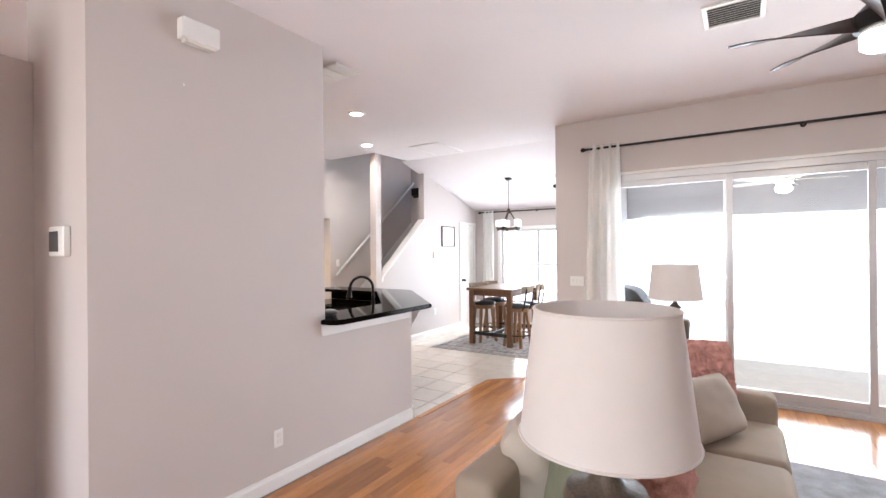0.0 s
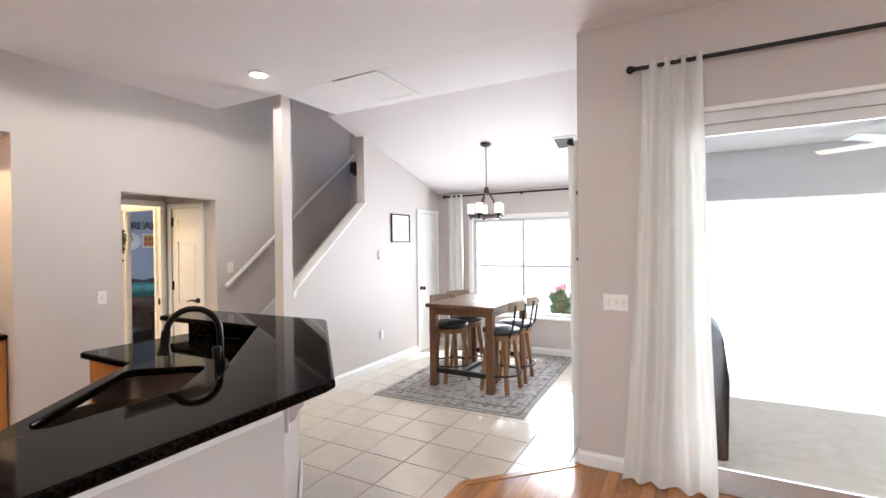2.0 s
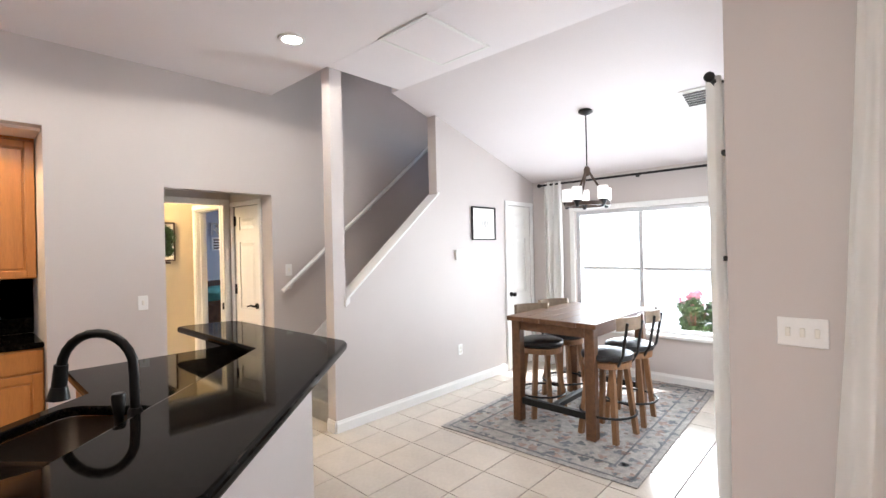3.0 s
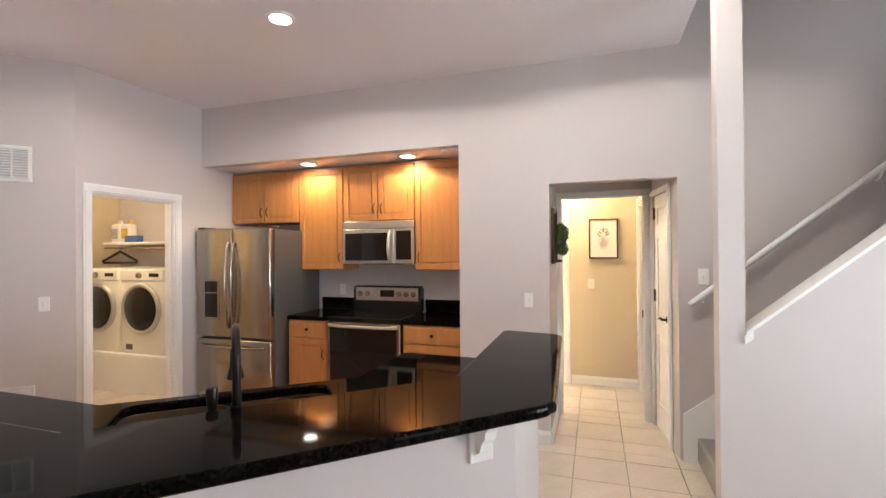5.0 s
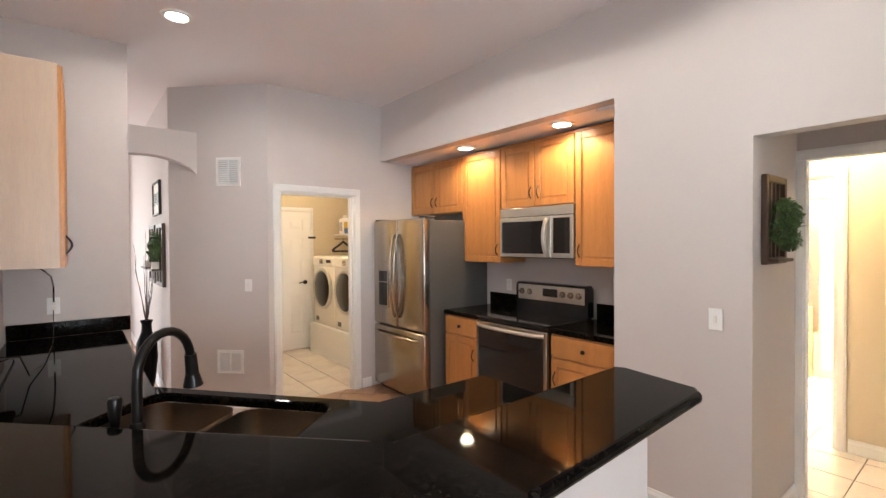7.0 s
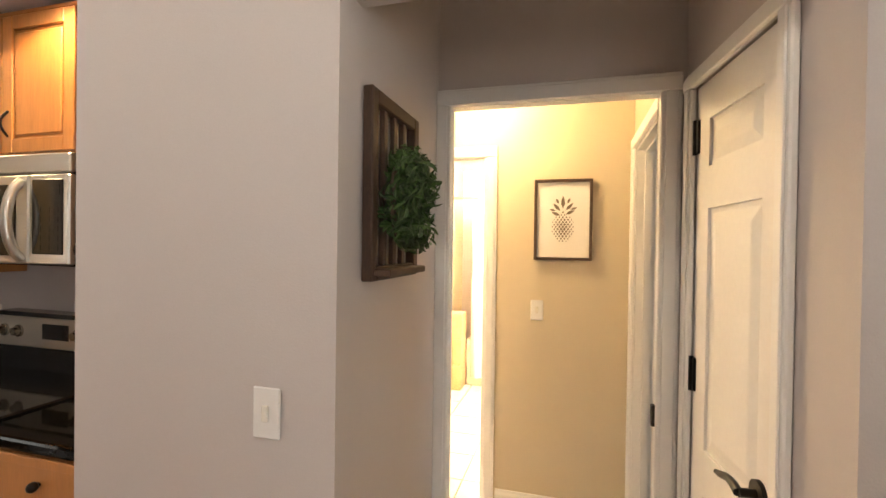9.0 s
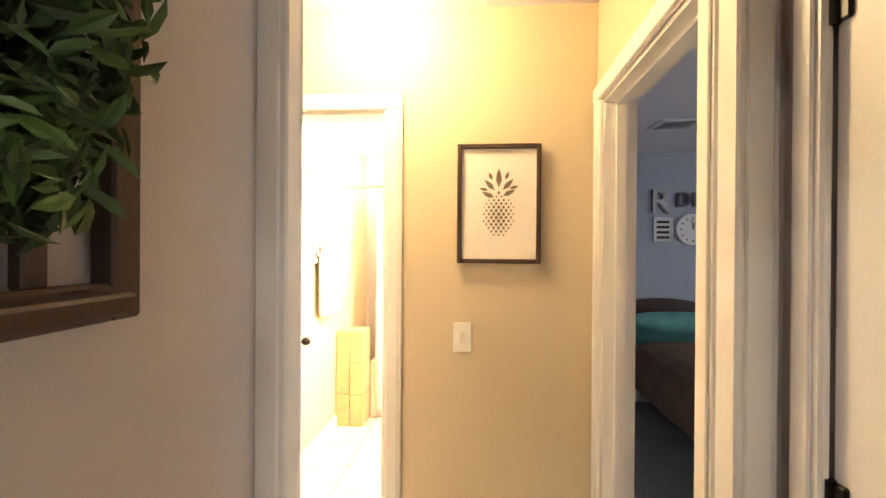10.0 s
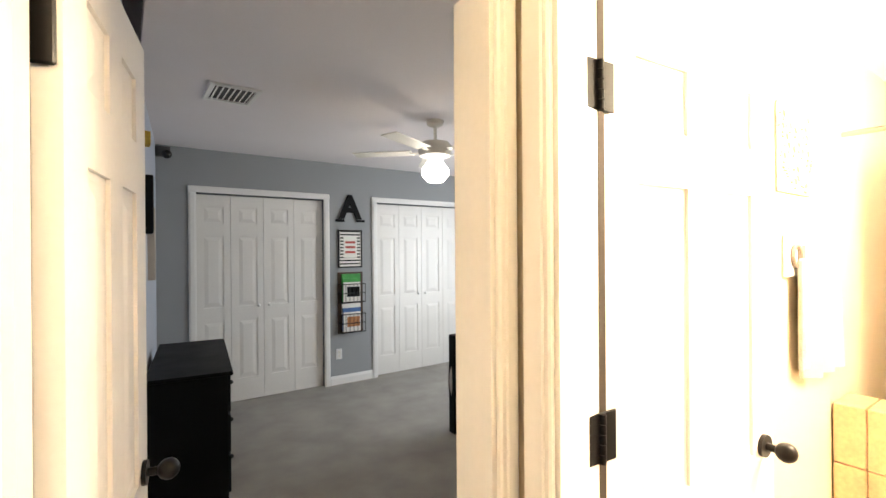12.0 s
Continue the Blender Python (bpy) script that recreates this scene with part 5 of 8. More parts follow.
upper(0.81, 1.69, 1.86, 2.40, ("r", "l"), "maple wall cabinet with two doors over the refrigerator")
upper(1.70, 2.225, 1.36, 2.40, ("r",), "tall maple wall cabinet with one door")
upper(2.23, 3.015, 1.85, 2.40, ("r", "l"), "maple wall cabinet with two doors over the microwave")
upper(3.02, 3.58, 1.36, 2.40, ("l",), "tall maple wall cabinet at the recess end")


def base_cabinet(y0, y1, pull, label, x0=-5.93, x1=-5.32):
    t = thing("base_cabinet", (x0, (y0 + y1) / 2, 0), label, "cabinet", "maple base cabinets")
    part("body", one(x0, x1, y0, y1, 0.10, 0.874, 0.002), MAPLE, t)
    part("toe_kick", one(x0, x1 - 0.07, y0, y1, 0.0, 0.099), MAPLE, t)
    shaker(t, (x1, 0), y0 + 0.008, y1 - 0.008, 0.71, 0.862, (1, 0), knob=((y0 + y1) / 2, 0.786), name="drawer")
    shaker(t, (x1, 0), y0 + 0.008, y1 - 0.008, 0.115, 0.695, (1, 0), pull=(y1 - 0.045 if pull == "r" else y0 + 0.045, 0.50, 0.60))


base_cabinet(1.77, 2.215, "r", "maple base cabinet with one drawer beside the range")
base_cabinet(3.005, 3.58, "l", "maple base cabinet with one drawer at the recess end")
for y0, y1 in ((1.76, 2.22), (3.0, 3.583)):
    t = thing("stove_counter", (-5.6, (y0 + y1) / 2, 0.875), "polished black granite counter beside the range", "countertop")
    part("slab", one(-5.93, -5.29, y0, y1, 0.875, 0.915, 0.010, segments=2), GRANITE, t)
    part("backsplash", one(-5.93, -5.912, y0, y1, 0.916, 1.04, 0.003), GRANITE, t)
# peninsula cabinets
t = thing("peninsula_cabinet", (-3.8, 3.9, 0), "maple peninsula cabinet with a drawer and dark knob", "cabinet")
part("body", one(-4.06, -3.50, 3.58, 4.24, 0.10, 0.874, 0.002), MAPLE, t)
part("toe_kick", one(-4.06, -3.50, 3.65, 4.24, 0, 0.099), MAPLE, t)
shaker(t, (0, 3.58), 3.51, 4.05, 0.71, 0.862, (0, -1), knob=(3.78, 0.786), name="drawer")
shaker(t, (0, 3.58), 3.51, 4.05, 0.115, 0.695, (0, -1), pull=(3.56, 0.5, 0.6))
t = thing("sink_cabinet", (-2.9, 3.2, 0), "maple sink base cabinet under the granite counter", "cabinet")
o = [sp(-0.02, 0.04), sp(1.03, 0.04)]
part("body", prism(bmesh.new(), [o[0], o[1], (-3.49, 3.9), (-3.15, 4.2), (-2.25, 3.26), (-2.25, 2.68), (-2.80, 2.68)], 0.0, 0.65), MAPLE, t)
t = thing("side_cabinet", (-2.5, 1.8, 0), "maple base cabinets along the living room wall", "cabinet")
part("body", one(-2.80, -2.21, 1.02, 2.66, 0.0, 0.874, 0.002), MAPLE, t)
for k in range(3):
    shaker(t, (-2.80, 0), -(1.03 + 0.54 * (k + 1)) + 0.004, -(1.03 + 0.54 * k) - 0.004, 0.115, 0.86, (-1, 0), pull=(-(1.03 + 0.54 * k) - 0.05, 0.65, 0.75))
# upper cabinet with pale end panel
t = thing("side_upper_cabinet", (-2.37, 1.5, 1.42), "wall cabinet with pale maple end panel and bronze pull", "cabinet")
part("body", one(-2.51, -2.202, 1.12, 1.948, 1.43, 2.51, 0.002), PALEMAPLE, t)
part("end_panel", one(-2.512, -2.202, 1.949, 1.957, 1.425, 2.513, 0.002), PALEMAPLE, t, "pale maple end panel")
for k in range(2):
    shaker(t, (-2.512, 0), -(1.955 - 0.42 * k) + 0.004, -(1.955 - 0.42 * (k + 1)) - 0.004, 1.43, 2.505, (-1, 0), pull=(-(1.955 - 0.42 * k) + 0.045, 1.50, 1.60))
b = tube(bmesh.new(), [(-2.40, 1.6, 1.425), (-2.43, 1.5, 1.39), (-2.45, 1.3, 1.35), (-2.455, 1.1, 1.27), (-2.452, 1.012, 1.16)], 0.005, 8)
tagged(part("lamp_cord", b, BLACK), "black electric cord hanging to an outlet", "cord")

# refrigerator
t = thing("refrigerator", (-5.45, 1.24, 0), "stainless steel french-door refrigerator with ice dispenser", "refrigerator")
fy0, fy1, fx = 0.83, 1.735, -5.075
part("body", one(-5.90, fx - 0.075, fy0, fy1, 0.02, 1.765, 0.004), DARKSTEEL, t, "grey painted cabinet sides")
mid = (fy0 + fy1) / 2
for y0, y1, nm in ((fy0, mid - 0.003, "left_door"), (mid + 0.003, fy1, "right_door")):
    dr = part("door", one(fx - 0.07, fx, y0, y1, 0.70, 1.785, 0.022, segments=3), STEEL, t, smooth=True)
    hy = mid - 0.035 if nm == "left_door" else mid + 0.035
    pts = [(fx + 0.005 + 0.055 * math.sin(math.pi * k / 14) ** 0.6, hy, 0.80 + 0.84 * k / 14) for k in range(15)]
    part("handle", tube(bmesh.new(), pts, 0.013, 10), STEEL, dr, "bowed steel handle", smooth=True)
    if nm == "left_door":
        part("dispenser", one(fx - 0.002, fx + 0.006, fy0 + 0.10, fy0 + 0.30, 0.88, 1.28, 0.004), STEEL, dr, "ice and water dispenser frame")
        part("dispenser_recess", one(fx + 0.004, fx + 0.0075, fy0 + 0.12, fy0 + 0.28, 0.90, 1.14, 0.002), BLACK, dr)
        part("dispenser_panel", one(fx + 0.004, fx + 0.008, fy0 + 0.12, fy0 + 0.28, 1.15, 1.26, 0.002), BLACKGLASS, dr)
dr = part("freezer_drawer", one(fx - 0.07, fx, fy0, fy1, 0.05, 0.69, 0.022, segments=3), STEEL, t, smooth=True)
part("handle", tube(bmesh.new(), [(fx + 0.004 + 0.05 * math.sin(math.pi * k / 14) ** 0.5, fy0 + 0.07 + (fy1 - fy0 - 0.14) * k / 14, 0.62) for k in range(15)], 0.013, 10), STEEL, dr, "bowed steel handle", smooth=True)
part("hinge_cover", one(fx - 0.16, fx - 0.02, fy1 - 0.10, fy1 - 0.01, 1.786, 1.80, 0.004), DARKSTEEL, t)
part("hinge_cover", one(fx - 0.16, fx - 0.02, fy0 + 0.01, fy0 + 0.10, 1.786, 1.80, 0.004), DARKSTEEL, t)
part("toe_grille", one(fx - 0.09, fx - 0.076, fy0 + 0.02, fy1 - 0.02, 0.0, 0.045), BLACK, t)

# range
t = thing("range", (-5.6, 2.61, 0), "stainless steel electric range with black glass top", "range")
ry0, ry1, rx = 2.225, 2.995, -5.285
part("body", one(-5.90, rx - 0.03, ry0, ry1, 0.02, 0.905, 0.003), BLACK, t, "black side panels")
part("cooktop", one(-5.86, rx + 0.005, ry0, ry1, 0.906, 0.925, 0.006), BLACKGLASS, t, "black glass cooktop")
dr = part("oven_door", one(rx - 0.03, rx + 0.01, ry0 + 0.005, ry1 - 0.005, 0.28, 0.875, 0.008), STEEL, t)
part("oven_window", one(rx + 0.0095, rx + 0.013, ry0 + 0.035, ry1 - 0.035, 0.31, 0.825, 0.002), BLACKGLASS, dr, "dark oven window")
part("handle", tube(bmesh.new(), [(rx + 0.012 + 0.05 * math.sin(math.pi * k / 14) ** 0.4, ry0 + 0.03 + (ry1 - ry0 - 0.06) * k / 14, 0.845) for k in range(15)], 0.015, 10), BRIGHTSTEEL, dr, "steel bar handle", smooth=True)
part("badge", one(rx + 0.0098, rx + 0.012, 2.585, 2.635, 0.315, 0.335), ALU, dr)
part("storage_drawer", one(rx - 0.03, rx + 0.008, ry0 + 0.005, ry1 - 0.005, 0.06, 0.27, 0.008), STEEL, t)
pn = part("control_panel", board(bmesh.new(), [(ry0, 0.925), (ry1, 0.925), (ry1, 1.16), (ry1 - 0.02, 1.185), (ry0 + 0.02, 1.185), (ry0, 1.16)], Matrix.Translation((-5.80, 0, 0)) @ Matrix.Rotation(radians(90), 4, 'Z'), 0.08), BLACK, t)
part("panel_face", one(-5.801, -5.793, ry0 + 0.03, ry1 - 0.03, 1.03, 1.165, 0.003), BRIGHTSTEEL, pn, "brushed steel control face")
part("clock_display", one(-5.794, -5.790, 2.54, 2.70, 1.07, 1.14, 0.002), BLACKGLASS, pn, "dark clock display")
for y in (ry0 + 0.08, ry0 + 0.17, ry1 - 0.24, ry1 - 0.16, ry1 - 0.08):
    part("knob", rod(rod(bmesh.new(), (-5.793, y, 1.10), (-5.785, y, 1.10), 0.028, seg=18), (-5.785, y, 1.10), (-5.765, y, 1.10), 0.021, 0.018, 18), STEEL, pn, "steel control knob", smooth=True)
# microwave
t = thing("microwave", (-5.75, 2.62, 1.41), "stainless steel over-range microwave with black glass", "microwave")
part("body", one(-5.93, -5.60, 2.232, 3.012, 1.415, 1.845, 0.004), BLACK, t)
dr = part("door", one(-5.60, -5.572, 2.232, 2.80, 1.42, 1.765, 0.006), BRIGHTSTEEL, t)
part("window", one(-5.573, -5.569, 2.262, 2.735, 1.452, 1.728, 0.002), BLACKGLASS, dr, "dark microwave window")
part("handle", tube(bmesh.new(), [(-5.572 + 0.05 * math.sin(math.pi * k / 12) ** 0.6, 2.765, 1.44 + 0.30 * k / 12) for k in range(13)], 0.018, 10), BRIGHTSTEEL, dr, "curved steel handle", smooth=True)
kp = part("control_panel", one(-5.60, -5.572, 2.803, 3.012, 1.42, 1.765, 0.006), BRIGHTSTEEL, t)
part("keypad", one(-5.573, -5.569, 2.825, 2.985, 1.46, 1.745, 0.002), BLACKGLASS, kp)
for r in range(5):
    for c in range(3):
        part("key", one(-5.5695, -5.568, 2.84 + 0.045 * c, 2.872 + 0.045 * c, 1.475 + 0.036 * r, 1.497 + 0.036 * r), BLACKGLASS, kp)
part("display", one(-5.5695, -5.568, 2.84, 2.97, 1.685, 1.725), BLACKGLASS, kp, "dark clock display")
part("vent_strip", one(-5.60, -5.575, 2.232, 3.012, 1.77, 1.845, 0.006), BRIGHTSTEEL, t)

# ---- laundry ----
def machine(yc, label):
    t = thing("washing_machine", (-5.55, yc, 0.42), label, "washing machine", "laundry machines")
    w = 0.335
    part("body", one(-5.90, -5.215, yc - w, yc + w, 0.425, 1.375, 0.02, segments=3), ENAMEL, t, smooth=True)
    part("console", one(-5.25, -5.20, yc - w + 0.01, yc + w - 0.01, 1.235, 1.365, 0.012), ENAMEL, t)
    ring = bmesh.new()
    for r, rr in ((0.262, 0.026),):
        tube(ring, [(-5.20, yc + r * math.cos(2 * math.pi * k / 32), 0.93 + r * math.sin(2 * math.pi * k / 32)) for k in range(33)], rr, 10)
    dr = part("door_ring", ring, BRIGHTSTEEL, t, "chrome round door ring", smooth=True)
    part("door_glass", ball(bmesh.new(), (-5.20, yc, 0.93), 0.25, (0.2, 1, 1), 28), BLACKGLASS, dr, "dark round door glass", smooth=True)
    part("dial", rod(bmesh.new(), (-5.20, yc - 0.02, 1.30), (-5.175, yc - 0.02, 1.30), 0.035, 0.03, 20), STEEL, t, "steel dial", smooth=True)
    part("display", one(-5.202, -5.197, yc + 0.12, yc + 0.26, 1.285, 1.325, 0.002), BLACK, t)
    part("kick_slot", one(-5.217, -5.212, yc - 0.25, yc - 0.15, 0.47, 0.53, 0.002), DARKSTEEL, t)


machine(-0.09, "white front-load washer with dark round door")
machine(-0.77, "white front-load dryer with dark round door")
t = thing("laundry_pedestal", (-5.55, -0.08, 0), "white painted raised platform under the laundry machines", "platform")
part("front", one(-5.92, -5.17, -1.14, 0.30, 0.0, 0.424, 0.004), TRIM, t)
t = thing("laundry_shelf", (-5.65, -0.2, 1.62), "white wooden shelf over the laundry machines", "shelf")
part("shelf_board", one(-5.92, -5.55, -1.19, 0.64, 1.66, 1.685, 0.003), TRIM, t)
part("cleat", one(-5.925, -5.90, -1.19, 0.64, 1.57, 1.658, 0.003), PALEMAPLE, t)
part("hang_rod", rod(bmesh.new(), (-5.62, -1.25, 1.615), (-5.62, 0.64, 1.615), 0.012), STEEL, t)
H0 = Vector((-5.62, -0.98, 1.60))
t = thing("clothes_hanger", tuple(H0), "black plastic clothes hanger on the rod", "hanger")
part("shoulders", tube(bmesh.new(), [H0 + Vector((-0.37 * y, 0.93 * y, z)) for y, z in ((0, -0.03), (0.10, -0.09), (0.21, -0.15), (0.2, -0.17), (0, -0.17), (-0.2, -0.17), (-0.21, -0.15), (-0.10, -0.09), (0, -0.03))], 0.016, 8), BLACK, t)
part("hook", tube(bmesh.new(), [H0 + Vector((0, y, z)) for y, z in ((0, -0.035), (0, 0), (0.012, 0.02), (0.0, 0.032), (-0.014, 0.02))], 0.004, 8), IRON, t)
for y, mat, lab in ((-1.10, PLASTIC, "white laundry detergent jug on the shelf"), (-0.93, YELLOWINK, "yellow and white laundry detergent bottle on the shelf")):
    t = thing("detergent_bottle", (-5.70, y, 1.686), lab, "bottle")
    part("bottle", one(-5.76, -5.64, y - 0.075, y + 0.075, 1.687, 1.92, 0.03, segments=3), PLASTIC, t, smooth=True)
    part("cap", rod(bmesh.new(), (-5.70, y + 0.02, 1.915), (-5.70, y + 0.02, 1.965), 0.03, 0.027), mat, t, smooth=True)
    part("label", one(-5.639, -5.636, y - 0.055, y + 0.055, 1.73, 1.86), YELLOWINK if mat is YELLOWINK else GREYCLOTH, t)
t = thing("detergent_box", (-5.58, -0.70, 1.686), "blue laundry detergent pod box on the shelf", "box")
part("carton", one(-5.63, -5.555, -0.82, -0.59, 1.687, 1.765, 0.006), BLUEINK, t)
t = thing("door_latch", (-5.31, -1.39, 1.62), "black swing latch beside the laundry door", "latch")
part("latch_arm", one(-5.36, -5.24, -1.388, -1.355, 1.62, 1.65, 0.004), IRON, t)

# ---- foyer seen through the arch ----
t = thing("floor_vase", (-3.14, -0.55, 0), "tall dark floor vase with dry twigs", "vase")
part("vase", lathe(bmesh.new(), (-3.14, -0.55, 0.012), [(0.05, 0), (0.075, 0.1), (0.10, 0.35), (0.095, 0.5), (0.05, 0.62), (0.045, 0.70), (0.06, 0.74), (0.05, 0.735), (0.04, 0.7)], 24), DARKPAINT, t, smooth=True)
rnd = random.Random(8)
for k in range(9):
    a = rnd.uniform(0, 6.28)
    top = rnd.uniform(0.7, 1.0)
    p = [(-3.14 + math.cos(a) * 0.02 * j * rnd.uniform(0.7, 1.2), -0.55 + math.sin(a) * 0.035 * j, 0.7 + top * j / 6) for j in range(7)]
    p = [(min(x, -3.03) if x < -3.25 else x, y, z) for x, y, z in p]
    part("twig", tube(bmesh.new(), [(max(-3.24, x), y, z) for x, y, z in p], [0.004, 0.004, 0.0035, 0.003, 0.003, 0.002, 0.0015], 6), REDWOOD, t)
t, mm = picture("foyer_sign", -3.266, -0.62, 1.86, 2.22, 0.50, (1, 0), IRON, "black framed script sign in the foyer", 0.02)
for k in range(4):
    part("print_mark", slab(bmesh.new(), -0.17 + 0.09 * k, -0.11 + 0.09 * k, 0.0115, 0.0125, 1.97 + 0.02 * (k % 2), 2.10, 0, mm), IRON, t)
for yc in (-0.35, -0.95):
    t = thing("wall_candle_frame", (-3.265, yc, 1.1), "dark wooden window-like frame with shelf and greenery", "wall decoration")
    for a, b_, c, d in ((yc - 0.22, yc - 0.18, 1.12, 1.76), (yc + 0.18, yc + 0.22, 1.12, 1.76), (yc - 0.18, yc + 0.18, 1.12, 1.16), (yc - 0.18, yc + 0.18, 1.72, 1.76), (yc - 0.02, yc + 0.02, 1.16, 1.72)):
        part("frame_bar", one(-3.266, -3.235, a, b_, c, d, 0.003), FRAMEWOOD, t)
    if yc > -0.5:
        b = bmesh.new()
        leaf_clump(b, (-3.20, yc, 1.50), (0.06, 0.15, 0.17), 260, rnd, 0.03)
        part("greenery", b, LEAF, t, kind="stuff")
    part("candle", rod(bmesh.new(), (-3.19, yc + 0.1, 1.30), (-3.19, yc + 0.1, 1.37), 0.035), PAPER, t)
    part("shelf", one(-3.234, -3.15, yc - 0.2, yc + 0.2, 1.28, 1.30, 0.003), FRAMEWOOD, t)

# ---- dining nook ----
t = thing("area_rug", (-2.9, 7.25, 0.0), "faded grey and rose patterned area rug under the table", "rug")
rm = Matrix.Translation((-2.90, 7.24, 0)) @ Matrix.Rotation(radians(2.0), 4, 'Z')
part("field", slab(bmesh.new(), -0.81, 0.81, -1.26, 1.26, 0.001, 0.010, 0.004, rm), RUG, t)
b = bmesh.new()
for s, e_ in ((0.76, 1.21), (0.60, 1.05)):
    for a, b_, c, d in ((-s, s, -e_, -e_ + 0.014), (-s, s, e_ - 0.014, e_), (-s, -s + 0.014, -e_ + 0.014, e_ - 0.014), (s - 0.014, s, -e_ + 0.014, e_ - 0.014)):
        slab(b, a, b_, c, d, 0.0095, 0.0118, 0, rm)
part("border_pattern", b, RUGBLUE, t)
rnd = random.Random(11)
b, b2 = bmesh.new(), bmesh.new()
for i in range(620):
    x, y = rnd.uniform(-0.78, 0.78), rnd.uniform(-1.22, 1.22)
    k = rnd.uniform(0.010, 0.036)
    q = rm @ Matrix.Translation((x, y, 0.0098)) @ Matrix.Rotation(rnd.uniform(0, 3), 4, 'Z')
    tgt = b if i % 2 else b2
    n = 6
    vs = [tgt.verts.new(q @ Vector((k * (1 + 0.35 * math.cos(3 * 2 * math.pi * j / 12)) * math.cos(2 * math.pi * j / 12), k * (1 + 0.35 * math.cos(3 * 2 * math.pi * j / 12)) * math.sin(2 * math.pi * j / 12), 0.0012 + 0.0004 * (i % 3)))) for j in range(12)]
    tgt.faces.new(vs)
part("rose_pattern", b, RUGRED, t, kind="stuff")
part("slate_pattern", b2, RUGBLUE, t, kind="stuff")

tx0, tx1, ty0, ty1 = -3.30, -2.49, 6.43, 7.62
t = thing("dining_table", (-2.9, 7.0, 0.012), "brown wooden counter-height dining table with iron stretcher", "table")
for k in range(5):
    w = (tx1 - tx0) / 5
    part("top_plank", one(tx0 + k * w + 0.0008, tx0 + (k + 1) * w - 0.0008, ty0, ty1, 0.88, 0.92, 0.004), TABLEWOOD, t)
part("apron", one(tx0 + 0.05, tx1 - 0.05, ty0 + 0.05, ty0 + 0.075, 0.80, 0.879), TABLEWOOD, t)
part("apron", one(tx0 + 0.05, tx1 - 0.05, ty1 - 0.075, ty1 - 0.05, 0.80, 0.879), TABLEWOOD, t)
part("apron", one(tx0 + 0.05, tx0 + 0.075, ty0 + 0.08, ty1 - 0.08, 0.80, 0.879), TABLEWOOD, t)
part("apron", one(tx1 - 0.075, tx1 - 0.05, ty0 + 0.08, ty1 - 0.08, 0.80, 0.879), TABLEWOOD, t)
for x in (tx0 + 0.07, tx1 - 0.07):
    for y in (ty0 + 0.07, ty1 - 0.07):
        part("leg", one(x - 0.04, x + 0.04, y - 0.04, y + 0.04, 0.012, 0.879, 0.006), TABLEWOOD, t)
for y in (ty0 + 0.07, ty1 - 0.07):
    part("stretcher", one(tx0 + 0.11, tx1 - 0.11, y - 0.02, y + 0.02, 0.16, 0.215, 0.003), IRON, t, "black iron stretcher")
part("stretcher", one(-2.93, -2.88, ty0 + 0.10, ty1 - 0.10, 0.165, 0.21, 0.003), IRON, t, "black iron stretcher")

# stool, built once at the origin with its back towards -x
st = thing("counter_stool", (0, 0, 0), "wooden swivel counter stool with black leather seat", "stool", "stools round the dining table")
for a in (45, 135, 225, 315):
    c, s = math.cos(radians(a)), math.sin(radians(a))
    b = bmesh.new()
    v = []
    for z, r in ((0.0, 0.215), (0.55, 0.145)):
        v.append([b.verts.new((c * r + dx * 0.019, s * r + dy * 0.019, z)) for dx, dy in ((-1, -1), (1, -1), (1, 1), (-1, 1))])
    for k in range(4):
        b.faces.new((v[0][k], v[0][(k + 1) % 4], v[1][(k + 1) % 4], v[1][k]))
    b.faces.new(v[0])
    b.faces.new(v[1])
    part("leg", b, LEGWOOD, st)
part("foot_ring", tube(bmesh.new(), [(0.215 * math.cos(2 * math.pi * k / 32), 0.215 * math.sin(2 * math.pi * k / 32), 0.19) for k in range(33)], 0.009, 8), IRON, st, "black iron foot ring", smooth=True)
part("seat_ring", lathe(bmesh.new(), (0, 0, 0.55), [(0.17, 0), (0.185, 0.005), (0.185, 0.05), (0.17, 0.055)], 28), LEGWOOD, st, "round wooden seat frame", smooth=True)
part("seat", lathe(bmesh.new(), (0, 0, 0.606), [(0.17, 0), (0.198, 0.012), (0.203, 0.03), (0.195, 0.05), (0.15, 0.066), (0.001, 0.07)], 32), LEATHER, st, "black leather round seat", smooth=True)
for s in (-0.11, 0.11):
    part("back_strap", tube(bmesh.new(), [(-0.15, s * 0.9, 0.58), (-0.195, s, 0.66), (-0.215, s, 0.78), (-0.24, s, 0.92)], 0.011, 8), IRON, st, "black iron back strap")
for z0, z1, r in ((0.86, 0.96, 0.0),):
    b = bmesh.new()
    out = []
    for k in range(13):
        a = radians(-48 + 96 * k / 12)
        out.append((-0.06 - 0.19 * math.cos(a), 0.24 * math.sin(a)))
    ring = [[b.verts.new((x * f + (1 - f) * -0.06, y * f, z)) for x, y in out] for f, z in ((1, z0), (1, z1 + 0.0), (0.90, z1), (0.90, z0))]
    for q in range(4):
        r0, r1 = ring[q], ring[(q + 1) % 4]
        for k in range(12):
            b.faces.new((r0[k], r0[k + 1], r1[k + 1], r1[k]))
    for k in (0, 12):
        b.faces.new([ring[q][k] for q in range(4)])
    part("back_rail", b, PALEOAK, st, "curved weathered oak back rail", smooth=True)
st.matrix_world = pose(-3.18, 6.80, 0.012, 0, 0, -34)
